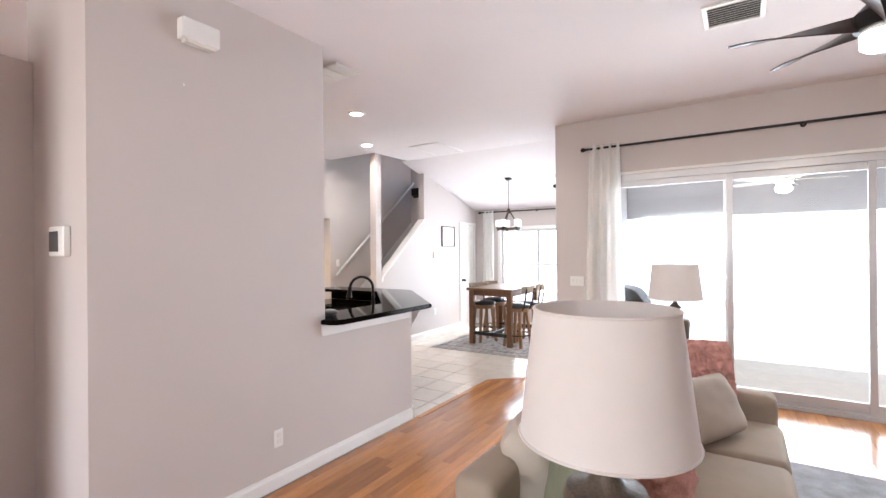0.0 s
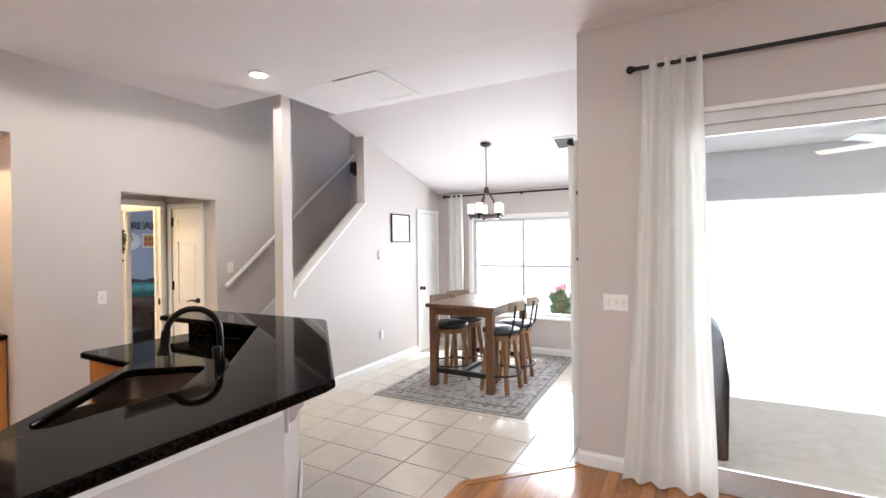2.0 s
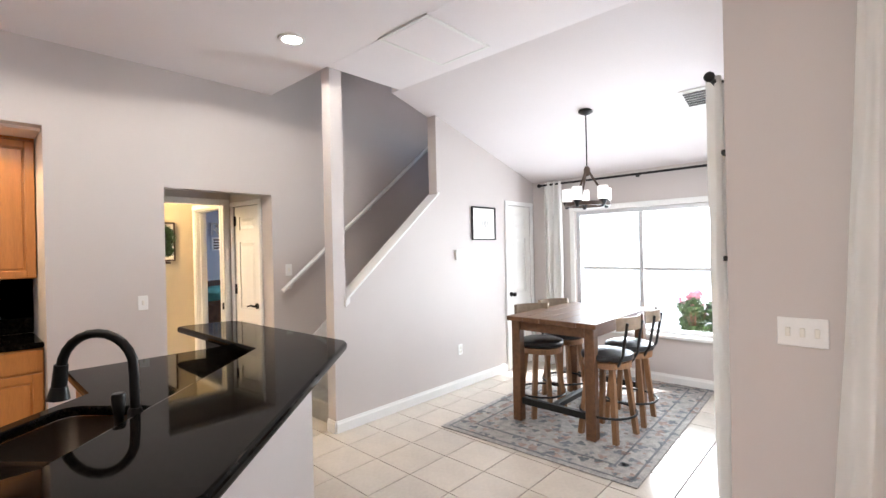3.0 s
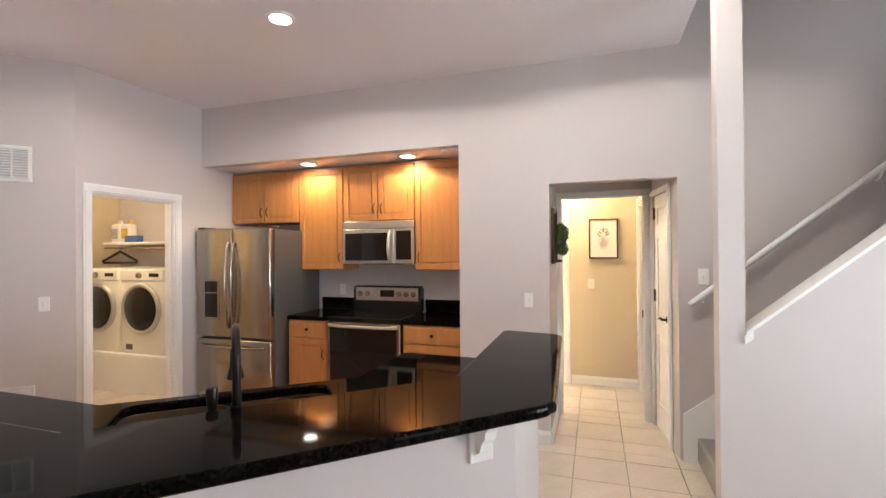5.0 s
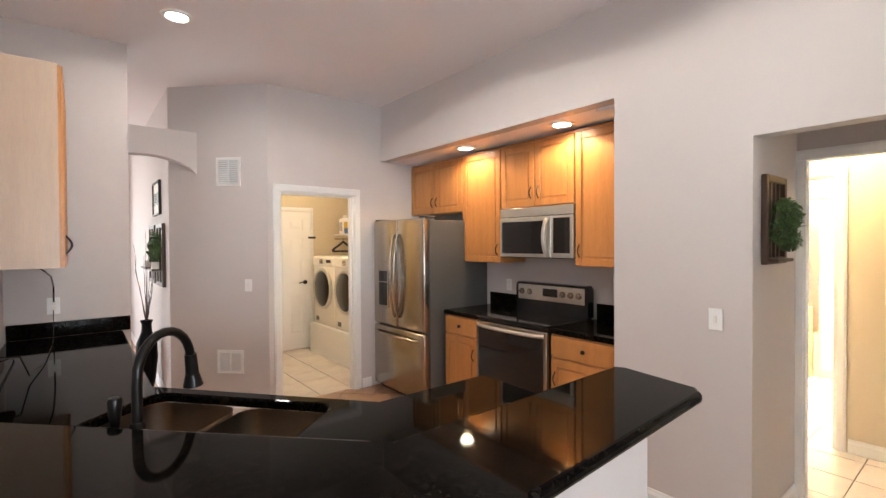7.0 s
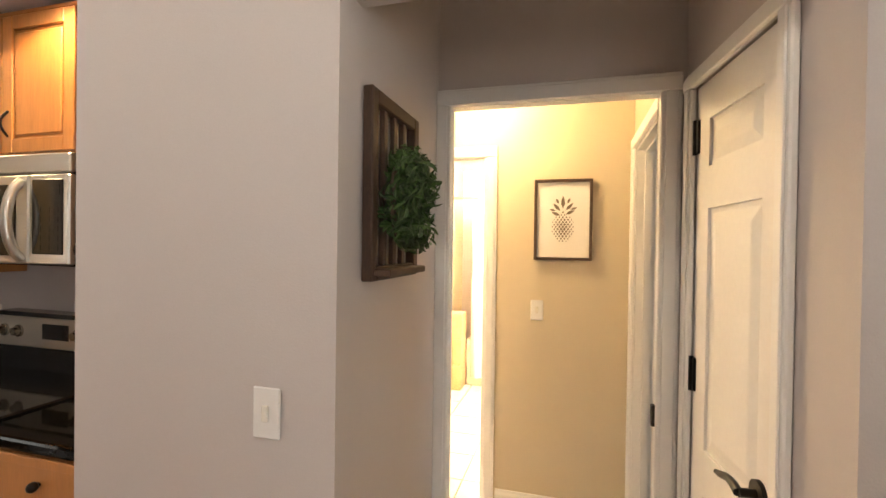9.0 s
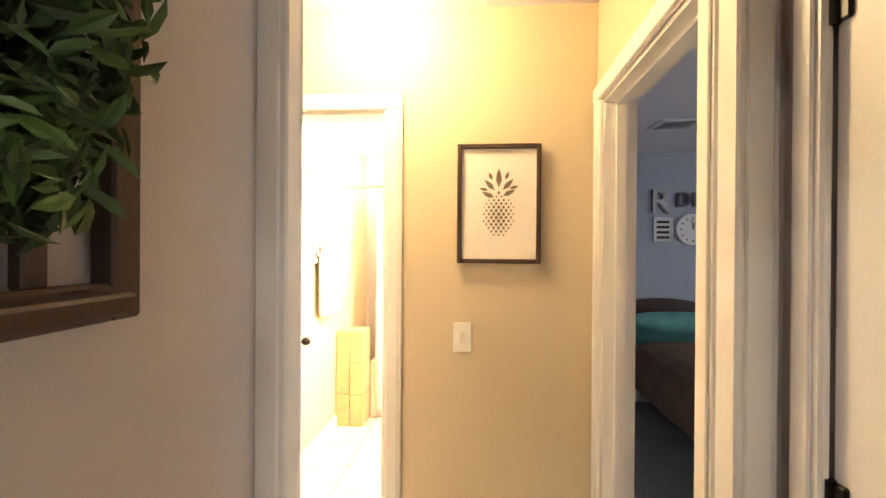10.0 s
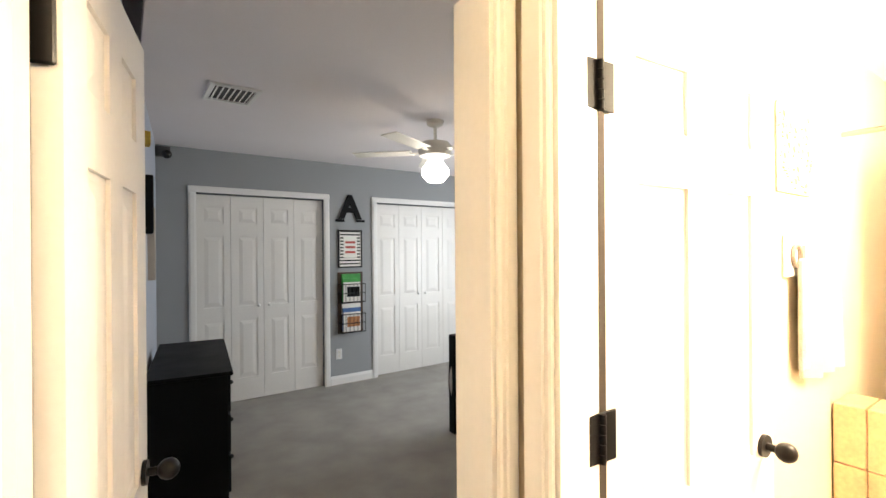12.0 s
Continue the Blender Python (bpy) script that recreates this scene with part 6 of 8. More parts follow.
copy_thing(st, pose(-3.20, 7.27, 0.012, 0, 0, -30))
copy_thing(st, pose(-2.52, 6.70, 0.012, 0, 0, 172))
copy_thing(st, pose(-2.51, 7.14, 0.012, 0, 0, 184))

# chandelier
C = Vector((-2.845, 7.10, 0))
zc = H - (7.10 - 6.07) * 0.2892
t = thing("chandelier", (C.x, C.y, 1.86), "dark bronze wood-toned ring chandelier with frosted shades", "chandelier")
part("canopy", lathe(bmesh.new(), (C.x, C.y, zc), [(0.065, 0.012), (0.065, -0.01), (0.03, -0.03), (0.008, -0.035)], 24), BRONZE, t, smooth=True)
part("rod", rod(bmesh.new(), (C.x, C.y, 2.24), (C.x, C.y, zc - 0.03), 0.006, seg=8), BRONZE, t)
part("hub", lathe(bmesh.new(), (C.x, C.y, 2.17), [(0.01, -0.02), (0.028, 0.0), (0.028, 0.05), (0.015, 0.07)], 16), FRAMEWOOD, t, smooth=True)
R = 0.185
for a0 in (0.3, 0.3 + 2.094, 0.3 + 4.188):
    part("arm", tube(bmesh.new(), [(C.x + 0.012 * math.cos(a0), C.y + 0.012 * math.sin(a0), 2.20), (C.x + R * math.cos(a0), C.y + R * math.sin(a0), 1.90)], 0.010, 8), FRAMEWOOD, t)
b = bmesh.new()
n = 36
rings = [[b.verts.new((C.x + r * math.cos(2 * math.pi * k / n), C.y + r * math.sin(2 * math.pi * k / n), z)) for k in range(n)] for r, z in ((R + 0.012, 1.875), (R + 0.012, 1.91), (R - 0.012, 1.91), (R - 0.012, 1.875))]
for q in range(4):
    for k in range(n):
        b.faces.new((rings[q][k], rings[q][(k + 1) % n], rings[(q + 1) % 4][(k + 1) % n], rings[(q + 1) % 4][k]))
part("ring", b, FRAMEWOOD, t, smooth=True)
for k in range(5):
    a = 0.9 + 2 * math.pi * k / 5
    x, y = C.x + R * math.cos(a), C.y + R * math.sin(a)
    cup = part("lamp_cup", lathe(bmesh.new(), (x, y, 1.89), [(0.014, -0.03), (0.022, 0.0), (0.034, 0.022), (0.034, 0.036)], 16), BRONZE, t, smooth=True)
    part("glass_shade", lathe(bmesh.new(), (x, y, 1.925), [(0.036, 0.0), (0.042, 0.01), (0.042, 0.115), (0.038, 0.115)], 20), FROST, cup, "frosted glass cylinder shade", smooth=True)


def curtain(name, x0, x1, y, z0, z1, folds, depth, label, along="x", flare=1.12, lean=0.0, seed=1):
    """A hanging cloth with deep folds and grommets."""
    t = thing(name, ((x0 + x1) / 2, y, z0) if along == "x" else (y, (x0 + x1) / 2, z0), label, "curtain")
    b = bmesh.new()
    n, mz = folds * 12, 26
    rows = []
    cx = (x0 + x1) / 2
    for j in range(mz + 1):
        f = j / mz
        row = []
        for i in range(n + 1):
            u = i / n
            ph = 2 * math.pi * folds * u
            wid = 1 + (flare - 1) * f ** 1.5
            x = cx + (x0 + u * (x1 - x0) - cx) * wid + lean * f ** 2
            am = depth * (0.75 + 0.35 * noise.noise(Vector((u * 5, f * 2.0, seed))))
            d = am * math.sin(ph + 0.9 * f * noise.noise(Vector((u * 3, seed, f * 1.5)))) + 0.015 * noise.noise(Vector((u * 9, f * 6, seed)))
            x += 0.012 * noise.noise(Vector((u * 7, f * 4, seed + 3)))
            z = z1 + (z0 - z1) * f
            row.append(b.verts.new((x, y + d, z) if along == "x" else (y + d, x, z)))
        rows.append(row)
    for a, c in zip(rows, rows[1:]):
        for i in range(n):
            b.faces.new((a[i], a[i + 1], c[i + 1], c[i]))
    ex = bmesh.ops.extrude_face_region(b, geom=list(b.faces))
    bmesh.ops.translate(b, vec=(0, -0.003, 0) if along == "x" else (-0.003, 0, 0), verts=[g for g in ex["geom"] if isinstance(g, bmesh.types.BMVert)])
    part("cloth", b, CURTAIN, t, smooth=True)
    return t


def curtain_rod(p, q, brackets, label):
    t = thing("curtain_rod", tuple((Vector(p) + Vector(q)) / 2), label, "curtain rod")
    part("rod", rod(bmesh.new(), p, q, 0.013), IRON, t, smooth=True)
    d = (Vector(q) - Vector(p)).normalized()
    for e_, s in ((Vector(p), -1), (Vector(q), 1)):
        b = ball(bmesh.new(), e_ + d * s * 0.03, 0.026)
        rod(b, e_ + d * s * 0.0, e_ + d * s * 0.015, 0.018)
        part("finial", b, IRON, t, "round black finial", smooth=True)
    for c, w in brackets:
        part("bracket", rod(rod(bmesh.new(), c, w, 0.008, seg=10), Vector(w) - (Vector(w) - Vector(c)).normalized() * 0.006, w, 0.025), IRON, t)


curtain_rod((-1.04, 5.33, 2.685), (3.0, 5.33, 2.685), [((-0.98, 5.33, 2.685), (-0.98, 5.426, 2.685)), ((0.95, 5.33, 2.685), (0.95, 5.426, 2.685)), ((2.9, 5.33, 2.685), (2.9, 5.426, 2.685))], "long black iron curtain rod over the sliding doors")
t = curtain("window_curtain", -1.00, -0.66, 5.33, 0.012, 2.715, 4, 0.045, "floor-length white curtain gathered beside the sliding doors", flare=1.6, lean=-0.03)
curtain_rod((-4.05, 8.33, 2.30), (-1.75, 8.33, 2.30), [((-3.98, 8.33, 2.30), (-3.98, 8.418, 2.30)), ((-2.86, 8.33, 2.30), (-2.86, 8.418, 2.30))], "black iron curtain rod over the dining window")
curtain("window_curtain", -4.0, -3.76, 8.33, 0.012, 2.33, 3, 0.04, "floor-length white curtain beside the dining window", seed=5)
curtain_rod((-1.56, 5.80, 2.36), (-1.56, 8.0, 2.36), [((-1.56, 5.9, 2.36), (-1.432, 5.9, 2.36))], "black iron curtain rod on the dining side wall")
curtain("window_curtain", 5.86, 6.14, -1.555, 0.012, 2.39, 3, 0.055, "floor-length white curtain on the dining side wall", "y", seed=9, flare=1.15)
t = thing("wall_rack", (-1.45, 5.75, 1.44), "narrow brown wooden wall rack with black iron ends", "wall rack")
part("board", one(-1.462, -1.434, 5.64, 5.86, 1.46, 1.94, 0.004), TABLEWOOD, t)
for z in (1.445, 1.945):
    part("iron_end", one(-1.485, -1.432, 5.62, 5.88, z - 0.012, z + 0.012, 0.003), IRON, t)

# ---- living room ----
def table_lamp(c, z0, r0, r1, hs, z_shade, label, body=True):
    t = thing("table_lamp", (c[0], c[1], z0), label, "lamp")
    b = bmesh.new()
    n = 48
    rings = [[b.verts.new((c[0] + r * math.cos(2 * math.pi * k / n), c[1] + r * math.sin(2 * math.pi * k / n), z)) for k in range(n)] for r, z in ((r0, z_shade), (r1, z_shade + hs), (r1 - 0.004, z_shade + hs), (r0 - 0.004, z_shade))]
    for q in range(4):
        for k in range(n):
            b.faces.new((rings[q][k], rings[q][(k + 1) % n], rings[(q + 1) % 4][(k + 1) % n], rings[(q + 1) % 4][k]))
    sh = part("shade", b, SHADE, t, "off-white linen drum shade", smooth=True)
    for r, z in ((r0, z_shade + 0.003), (r1, z_shade + hs - 0.003)):
        part("rim", tube(bmesh.new(), [(c[0] + (r + 0.0005) * math.cos(2 * math.pi * k / n), c[1] + (r + 0.0005) * math.sin(2 * math.pi * k / n), z) for k in range(n + 1)], 0.004, 6), SHADE, sh, smooth=True)
    H_ = z_shade - z0
    prof = [(0.085, 0), (0.085, 0.02), (0.05, 0.035), (0.035, 0.07), (0.05, 0.085), (0.04, 0.10), (0.095, 0.20), (0.105, 0.30), (0.095, 0.325), (0.05, 0.335), (0.03, 0.36), (0.03, 0.385), (0.045, 0.40), (0.02, 0.42), (0.012, 0.45)]
    k = H_ / 0.45
    part("base", lathe(bmesh.new(), (c[0], c[1], z0), [(r, z * k) for r, z in prof], 28), LAMPBASE, t, "carved grey-brown lamp base", smooth=True)
    part("harp_rod", rod(bmesh.new(), (c[0], c[1], z_shade - 0.01), (c[0], c[1], z_shade + hs - 0.10), 0.003, seg=8), BRONZE, t)
    part("spider", rod(rod(bmesh.new(), (c[0] - r1, c[1], z_shade + hs - 0.09), (c[0] + r1, c[1], z_shade + hs - 0.09), 0.002, seg=6), (c[0], c[1] - r1, z_shade + hs - 0.09), (c[0], c[1] + r1, z_shade + hs - 0.09), 0.002, seg=6), IRON, t)
    part("bulb", ball(bmesh.new(), (c[0], c[1], z_shade + hs * 0.5), 0.03, (1, 1, 1.3)), PLASTIC, t, smooth=True)


LAMPBASE = material("weathered_lamp_base", (0.115, 0.085, 0.062), 0.6, vary=0.3, scale=14, fine=120, bump=0.3)
table_lamp((0.175, 1.20), 0.62, 0.210, 0.172, 0.318, 1.082, "table lamp with off-white drum shade beside the sofa")
table_lamp((0.03, 3.93), 0.60, 0.190, 0.163, 0.262, 1.155, "table lamp with carved base and off-white shade")
for cx, cy, lab in ((0.18, 1.065, "dark wooden end table under a lamp"), (0.06, 3.93, "dark wooden end table at the far sofa end")):
    t = thing("end_table", (cx, cy, 0), lab, "end table")
    z = 0.615 if cy < 2 else 0.595
    part("tabletop", one(cx - 0.20, cx + 0.20, cy - 0.20, cy + 0.20, z - 0.03, z, 0.006), FRAMEWOOD, t)
    for sx in (-0.17, 0.17):
        for sy in (-0.17, 0.17):
            part("leg", one(cx + sx - 0.02, cx + sx + 0.02, cy + sy - 0.02, cy + sy + 0.02, 0.012, z - 0.031, 0.003), FRAMEWOOD, t)

def crumple(b, amount, scale, seed):
    """Wrinkles and tufts pressed into soft cloth."""
    b.normal_update()
    moves = []
    for v in b.verts:
        q = v.co * scale + Vector((seed, 0, seed * 0.7))
        w = 1 - abs(noise.noise(q)) * 2.2 + 0.4 * noise.noise(q * 2.3)
        moves.append(v.co + v.normal * amount * (w - 0.6))
    for v, co in zip(b.verts, moves):
        v.co = co
    return b


# sofa, its back towards -x, seat towards +x
t = thing("sofa", (0.25, 2.45, 0), "beige cloth sofa with loose back cushions, seen from behind", "sofa")
sy0, sy1, sx = 1.32, 3.62, -0.36
part("back_frame", slab(bmesh.new(), sx, sx + 0.16, sy0, sy1, 0.06, 0.80, 0.04, segments=3), SOFA, t, smooth=True)
part("seat_base", slab(bmesh.new(), sx + 0.161, 0.62, sy0 + 0.02, sy1 - 0.02, 0.06, 0.32, 0.02, segments=2), SOFA, t, smooth=True)
for y0, y1 in ((sy0 - 0.02, sy0 + 0.20), (sy1 - 0.20, sy1 + 0.02)):
    part("arm", slab(bmesh.new(), sx + 0.10, 0.64, y0, y1, 0.062, 0.63, 0.06, segments=4), SOFA, t, smooth=True)
for k in range(3):
    L = (sy1 - sy0 - 0.42) / 3
    yc = sy0 + 0.21 + L * (k + 0.5)
    part("seat_cushion", slab(bmesh.new(), sx + 0.17, 0.66, yc - L / 2 + 0.004, yc + L / 2 - 0.004, 0.325, 0.49, 0.05, segments=4), SOFA, t, smooth=True)
    mm = Matrix.Translation((sx + 0.14, yc, 0.70)) @ Matrix.Rotation(radians(90), 4, 'Z') @ Matrix.Rotation(radians(8), 4, 'X')
    part("back_cushion", crumple(soft_pillow(bmesh.new(), L * 1.05, 0.24, 0.46, mm, 0.42, k * 3.1, 40), 0.018, 9.0, k * 5.3), CREAMCLOTH, t, "cream cloth back cushion", smooth=True)
for sxx in (sx + 0.06, 0.55):
    for syy in (sy0 + 0.06, sy1 - 0.06):
        part("foot", rod(bmesh.new(), (sxx, syy, 0.012), (sxx, syy, 0.062), 0.02, 0.028), FRAMEWOOD, t)


def throw_pillow(at, w, h, d, turn, tilt, mat, label, seed):
    t = thing("throw_pillow", (at[0], at[1], at[2] - h / 2), label, "pillow")
    mm = Matrix.Translation(at) @ Matrix.Rotation(radians(turn), 4, 'Z') @ Matrix.Rotation(radians(tilt), 4, 'X')
    part("cushion", crumple(soft_pillow(bmesh.new(), w, d, h, mm, 0.45, seed, 40 if mat is PINK else 22), 0.014 if mat is PINK else 0.005, 26.0 if mat is PINK else 8.0, seed), mat, t, smooth=True)


throw_pillow((0.20, 3.40, 0.745), 0.46, 0.42, 0.17, 20, -18, PINK, "shaggy pink square throw pillow on the sofa", 2)
throw_pillow((0.12, 1.72, 0.70), 0.44, 0.42, 0.16, 160, 14, PINK, "shaggy pink square throw pillow by the sofa arm", 5)
throw_pillow((0.00, 1.50, 0.72), 0.44, 0.42, 0.15, 118, 12, SAGE, "grey-green patterned throw pillow on the sofa", 7)
throw_pillow((0.30, 2.95, 0.66), 0.48, 0.34, 0.14, 62, -28, CREAMCLOTH, "cream throw pillow leaning on the sofa seat", 9)
t = thing("shag_rug", (1.6, 2.4, 0), "grey shaggy area rug in the living room", "rug")
part("rug_mat", one(0.45, 2.9, 1.0, 4.1, 0.001, 0.018, 0.008), GREYRUG, t)

# ceiling fan
FC = Vector((1.08, 3.26, 0))
t = thing("ceiling_fan", (FC.x, FC.y, 2.5), "dark bronze ceiling fan with twisted walnut blades, lit", "ceiling fan")
part("canopy", lathe(bmesh.new(), (FC.x, FC.y, H), [(0.07, 0.0), (0.065, -0.04), (0.02, -0.06)], 24), BRONZE, t, smooth=True)
part("downrod", rod(bmesh.new(), (FC.x, FC.y, 2.80), (FC.x, FC.y, H - 0.05), 0.012), BRONZE, t)
part("motor", lathe(bmesh.new(), (FC.x, FC.y, 2.66), [(0.09, 0.0), (0.115, 0.02), (0.115, 0.10), (0.08, 0.14), (0.02, 0.16)], 32), BRONZE, t, smooth=True)
part("light_globe", lathe(bmesh.new(), (FC.x, FC.y, 2.57), [(0.001, 0), (0.07, 0.004), (0.09, 0.02), (0.09, 0.085)], 28), FANGLOW, t, "lit frosted lamp drum", smooth=True)
for a0 in (186, 131, 76, 311, 251, 16):
    b = bmesh.new()
    q = Matrix.Translation((FC.x, FC.y, 2.72)) @ Matrix.Rotation(radians(a0), 4, 'Z')
    rows = []
    for k in range(11):
        f = k / 10
        x = 0.10 + 0.58 * f
        w = 0.058 - 0.018 * f - 0.034 * max(0.0, f - 0.7) / 0.3
        tw = radians(-60 + 66 * f)
        rows.append([b.verts.new(q @ Vector((x, s * w * math.cos(tw), s * w * math.sin(tw) + o))) for s, o in ((-1, 0.004), (0, 0.006), (1, 0.004), (1, -0.004), (0, -0.006), (-1, -0.004))])
    for r0, r1 in zip(rows, rows[1:]):
        for k in range(6):
            b.faces.new((r0[k], r0[(k + 1) % 6], r1[(k + 1) % 6], r1[k]))
    b.faces.new(rows[0])
    b.faces.new(rows[-1])
    part("blade", b, WALNUT, t, smooth=True)

# ---- bedroom with closets ----
t = thing("dresser", (-6.70, 0.97, 0), "black painted wooden dresser against the bedroom wall", "dresser")
dm = Matrix.Translation((-6.645, 0.76, 0)) @ Matrix.Rotation(radians(-7), 4, 'Z')
part("body", slab(bmesh.new(), -0.22, 0.18, -0.53, 0.53, 0.008, 0.775, 0.004, dm), DARKPAINT, t)
part("top", slab(bmesh.new(), -0.245, 0.19, -0.55, 0.55, 0.776, 0.80, 0.006, dm), DARKPAINT, t)
for r in range(3):
    for c in range(2):
        dr = part("drawer", slab(bmesh.new(), -0.234, -0.221, -0.49 + 0.5 * c, -0.01 + 0.5 * c, 0.08 + 0.235 * r, 0.295 + 0.235 * r, 0.004, dm), DARKPAINT, t)
        part("knob", ball(bmesh.new(), dm @ Vector((-0.248, -0.25 + 0.5 * c, 0.19 + 0.235 * r)), 0.014), IRON, dr, smooth=True)
FB = Vector((-8.2, 1.39, 0))
t = thing("bedroom_fan", (FB.x, FB.y, 1.95), "white ceiling fan with a lit glass globe", "ceiling fan")
part("canopy", lathe(bmesh.new(), (FB.x, FB.y, 2.44), [(0.065, 0.0), (0.06, -0.03), (0.02, -0.05)], 24), ENAMEL, t, smooth=True)
part("downrod", rod(bmesh.new(), (FB.x, FB.y, 2.28), (FB.x, FB.y, 2.40), 0.012), ENAMEL, t)
part("motor", lathe(bmesh.new(), (FB.x, FB.y, 2.18), [(0.06, -0.02), (0.115, 0.0), (0.125, 0.03), (0.125, 0.07), (0.10, 0.10), (0.02, 0.11)], 32), ENAMEL, t, smooth=True)
part("light_globe", lathe(bmesh.new(), (FB.x, FB.y, 2.02), [(0.001, -0.04), (0.06, -0.03), (0.10, 0.02), (0.10, 0.06), (0.05, 0.13), (0.05, 0.14)], 28), FANGLOW, t, "lit frosted glass globe", smooth=True)
for a0 in (100, 28, 172, 244, 316):
    q = Matrix.Translation((FB.x, FB.y, 2.21)) @ Matrix.Rotation(radians(a0), 4, 'Z') @ Matrix.Rotation(radians(4), 4, 'X')
    part("blade", slab(bmesh.new(), 0.17, 0.62, -0.06, 0.06, -0.004, 0.004, 0.003, q), ENAMEL, t)
    part("blade_arm", slab(bmesh.new(), 0.11, 0.19, -0.015, 0.015, -0.008, -0.003, 0.001, q), ENAMEL, t)
t = words("letter_decor", "A", 0.36, Matrix.Translation((-8.392, -0.585, 1.95)) @ Matrix.Rotation(radians(180), 4, 'Z') @ Matrix.Rotation(radians(90), 4, 'X'), DARKPAINT, depth=0.012, bold=0.012)
tagged(t, "black wooden serif letter A on the grey wall", "letter")
PLACE[t] = Matrix.Identity(4)
for x in (-8.515, -8.27):
    part("serif", one(x - 0.05, x + 0.05, -0.597, -0.573, 1.80, 1.825, 0.003), DARKPAINT, t)
t, mm = picture("letter_board", -8.39, -0.597, 1.29, 1.71, 0.285, (0, 1), IRON, "black framed striped sign with red words", 0.014, 0.02)
for k in range(11):
    z = 1.325 + 0.036 * k
    part("stripe", slab(bmesh.new(), -0.12, 0.12, 0.0092, 0.0105, z, z + 0.016, 0, mm), IRON, t)
part("word_panel", slab(bmesh.new(), -0.08, 0.08, 0.0106, 0.0115, 1.40, 1.63, 0, mm), PAPER, t)
for k in range(3):
    part("word_bar", slab(bmesh.new(), -0.06, 0.06, 0.0116, 0.0122, 1.45 + 0.055 * k, 1.475 + 0.055 * k, 0, mm), REDINK, t)
ORANGEINK = material("orange_print", (0.55, 0.22, 0.08), 0.6, vary=0.2, scale=30)
for z0 in (0.91, 0.58):
    t = thing("wall_basket", (-8.39, -0.55, z0), "black wire wall basket holding picture books", "basket", "wire wall baskets")
    for z in (z0, z0 + 0.10, z0 + 0.20):
        part("wire", tube(bmesh.new(), [(-8.53, -0.595, z), (-8.53, -0.50, z), (-8.25, -0.50, z), (-8.25, -0.595, z)], 0.005, 6), IRON, t)
    for k in range(7):
        part("wire", tube(bmesh.new(), [(-8.53 + 0.0467 * k, -0.50, z0), (-8.53 + 0.0467 * k, -0.50, z0 + 0.20)], 0.003, 6), IRON, t)
    part("back_board", one(-8.54, -8.24, -0.598, -0.588, z0 - 0.02, z0 + 0.33, 0.003), FRAMEWOOD, t)
    for k, mat in enumerate((GREENINK, GREENINK, PAPER) if z0 > 0.7 else (PAPER, BLUEINK, PAPER)):
        bk = thing("picture_book", (-8.39, -0.575 + 0.022 * k, z0 + 0.01), "children's picture book standing in a wall basket", "book", "books in the wall baskets")
        part("cover", one(-8.50 + 0.01 * k, -8.28, -0.582 + 0.022 * k, -0.565 + 0.022 * k, z0 + 0.006, z0 + 0.31 - 0.045 * k, 0.002), mat, bk)
        part("cover_picture", one(-8.47, -8.32, -0.5649 + 0.022 * k, -0.5635 + 0.022 * k, z0 + 0.06, z0 + 0.17), (BLACK, PAPER, BLACK if z0 > 0.7 else ORANGEINK)[k], bk)
t = thing("security_camera", (-6.56, -0.55, 2.34), "small dark dome security camera in the corner", "camera")
part("mount", one(-6.66, -6.545, -0.598, -0.54, 2.33, 2.42, 0.006), DARKSTEEL, t)
part("dome", ball(bmesh.new(), (-6.63, -0.50, 2.345), 0.04), BLACKGLASS, t, smooth=True)
t = thing("wall_hanging", (-6.52, 0.3, 1.3), "dark and cream hanging decorations on the bedroom wall", "wall decoration")
part("dark_piece", one(-6.46, -6.405, 0.75, 0.95, 1.60, 1.95, 0.006), DARKPAINT, t)
part("cream_piece", one(-6.485, -6.435, 0.40, 0.62, 1.30, 1.78, 0.006), CREAMCLOTH, t)
part("gold_piece", one(-6.45, -6.41, 0.80, 0.90, 2.14, 2.22, 0.004), YELLOWINK, t)
t = thing("child_bed", (-9.3, 1.2, 0), "black painted bed with grey covers", "bed")
for x, y in ((-8.50, 1.22), (-8.50, 2.12), (-10.4, 1.22), (-10.4, 2.12)):
    part("post", one(x - 0.04, x + 0.04, y - 0.04, y + 0.04, 0.008, 0.80, 0.006), DARKPAINT, t)
part("foot_rail", one(-8.525, -8.475, 1.262, 2.078, 0.25, 0.72, 0.006), DARKPAINT, t)
part("side_rail", one(-10.358, -8.542, 1.20, 1.25, 0.22, 0.36, 0.004), DARKPAINT, t)
part("mattress", one(-10.4, -8.545, 1.252, 2.10, 0.30, 0.52, 0.05, segments=3), GREYCLOTH, t, smooth=True)
mm = Matrix.Translation((-8.62, 1.19, 0.43)) @ Matrix.Rotation(radians(10), 4, 'Z')
part("cover_fold", soft_pillow(bmesh.new(), 0.34, 0.16, 0.30, mm, 0.5, 3), GREYCLOTH, t, "crumpled grey bed cover", smooth=True)

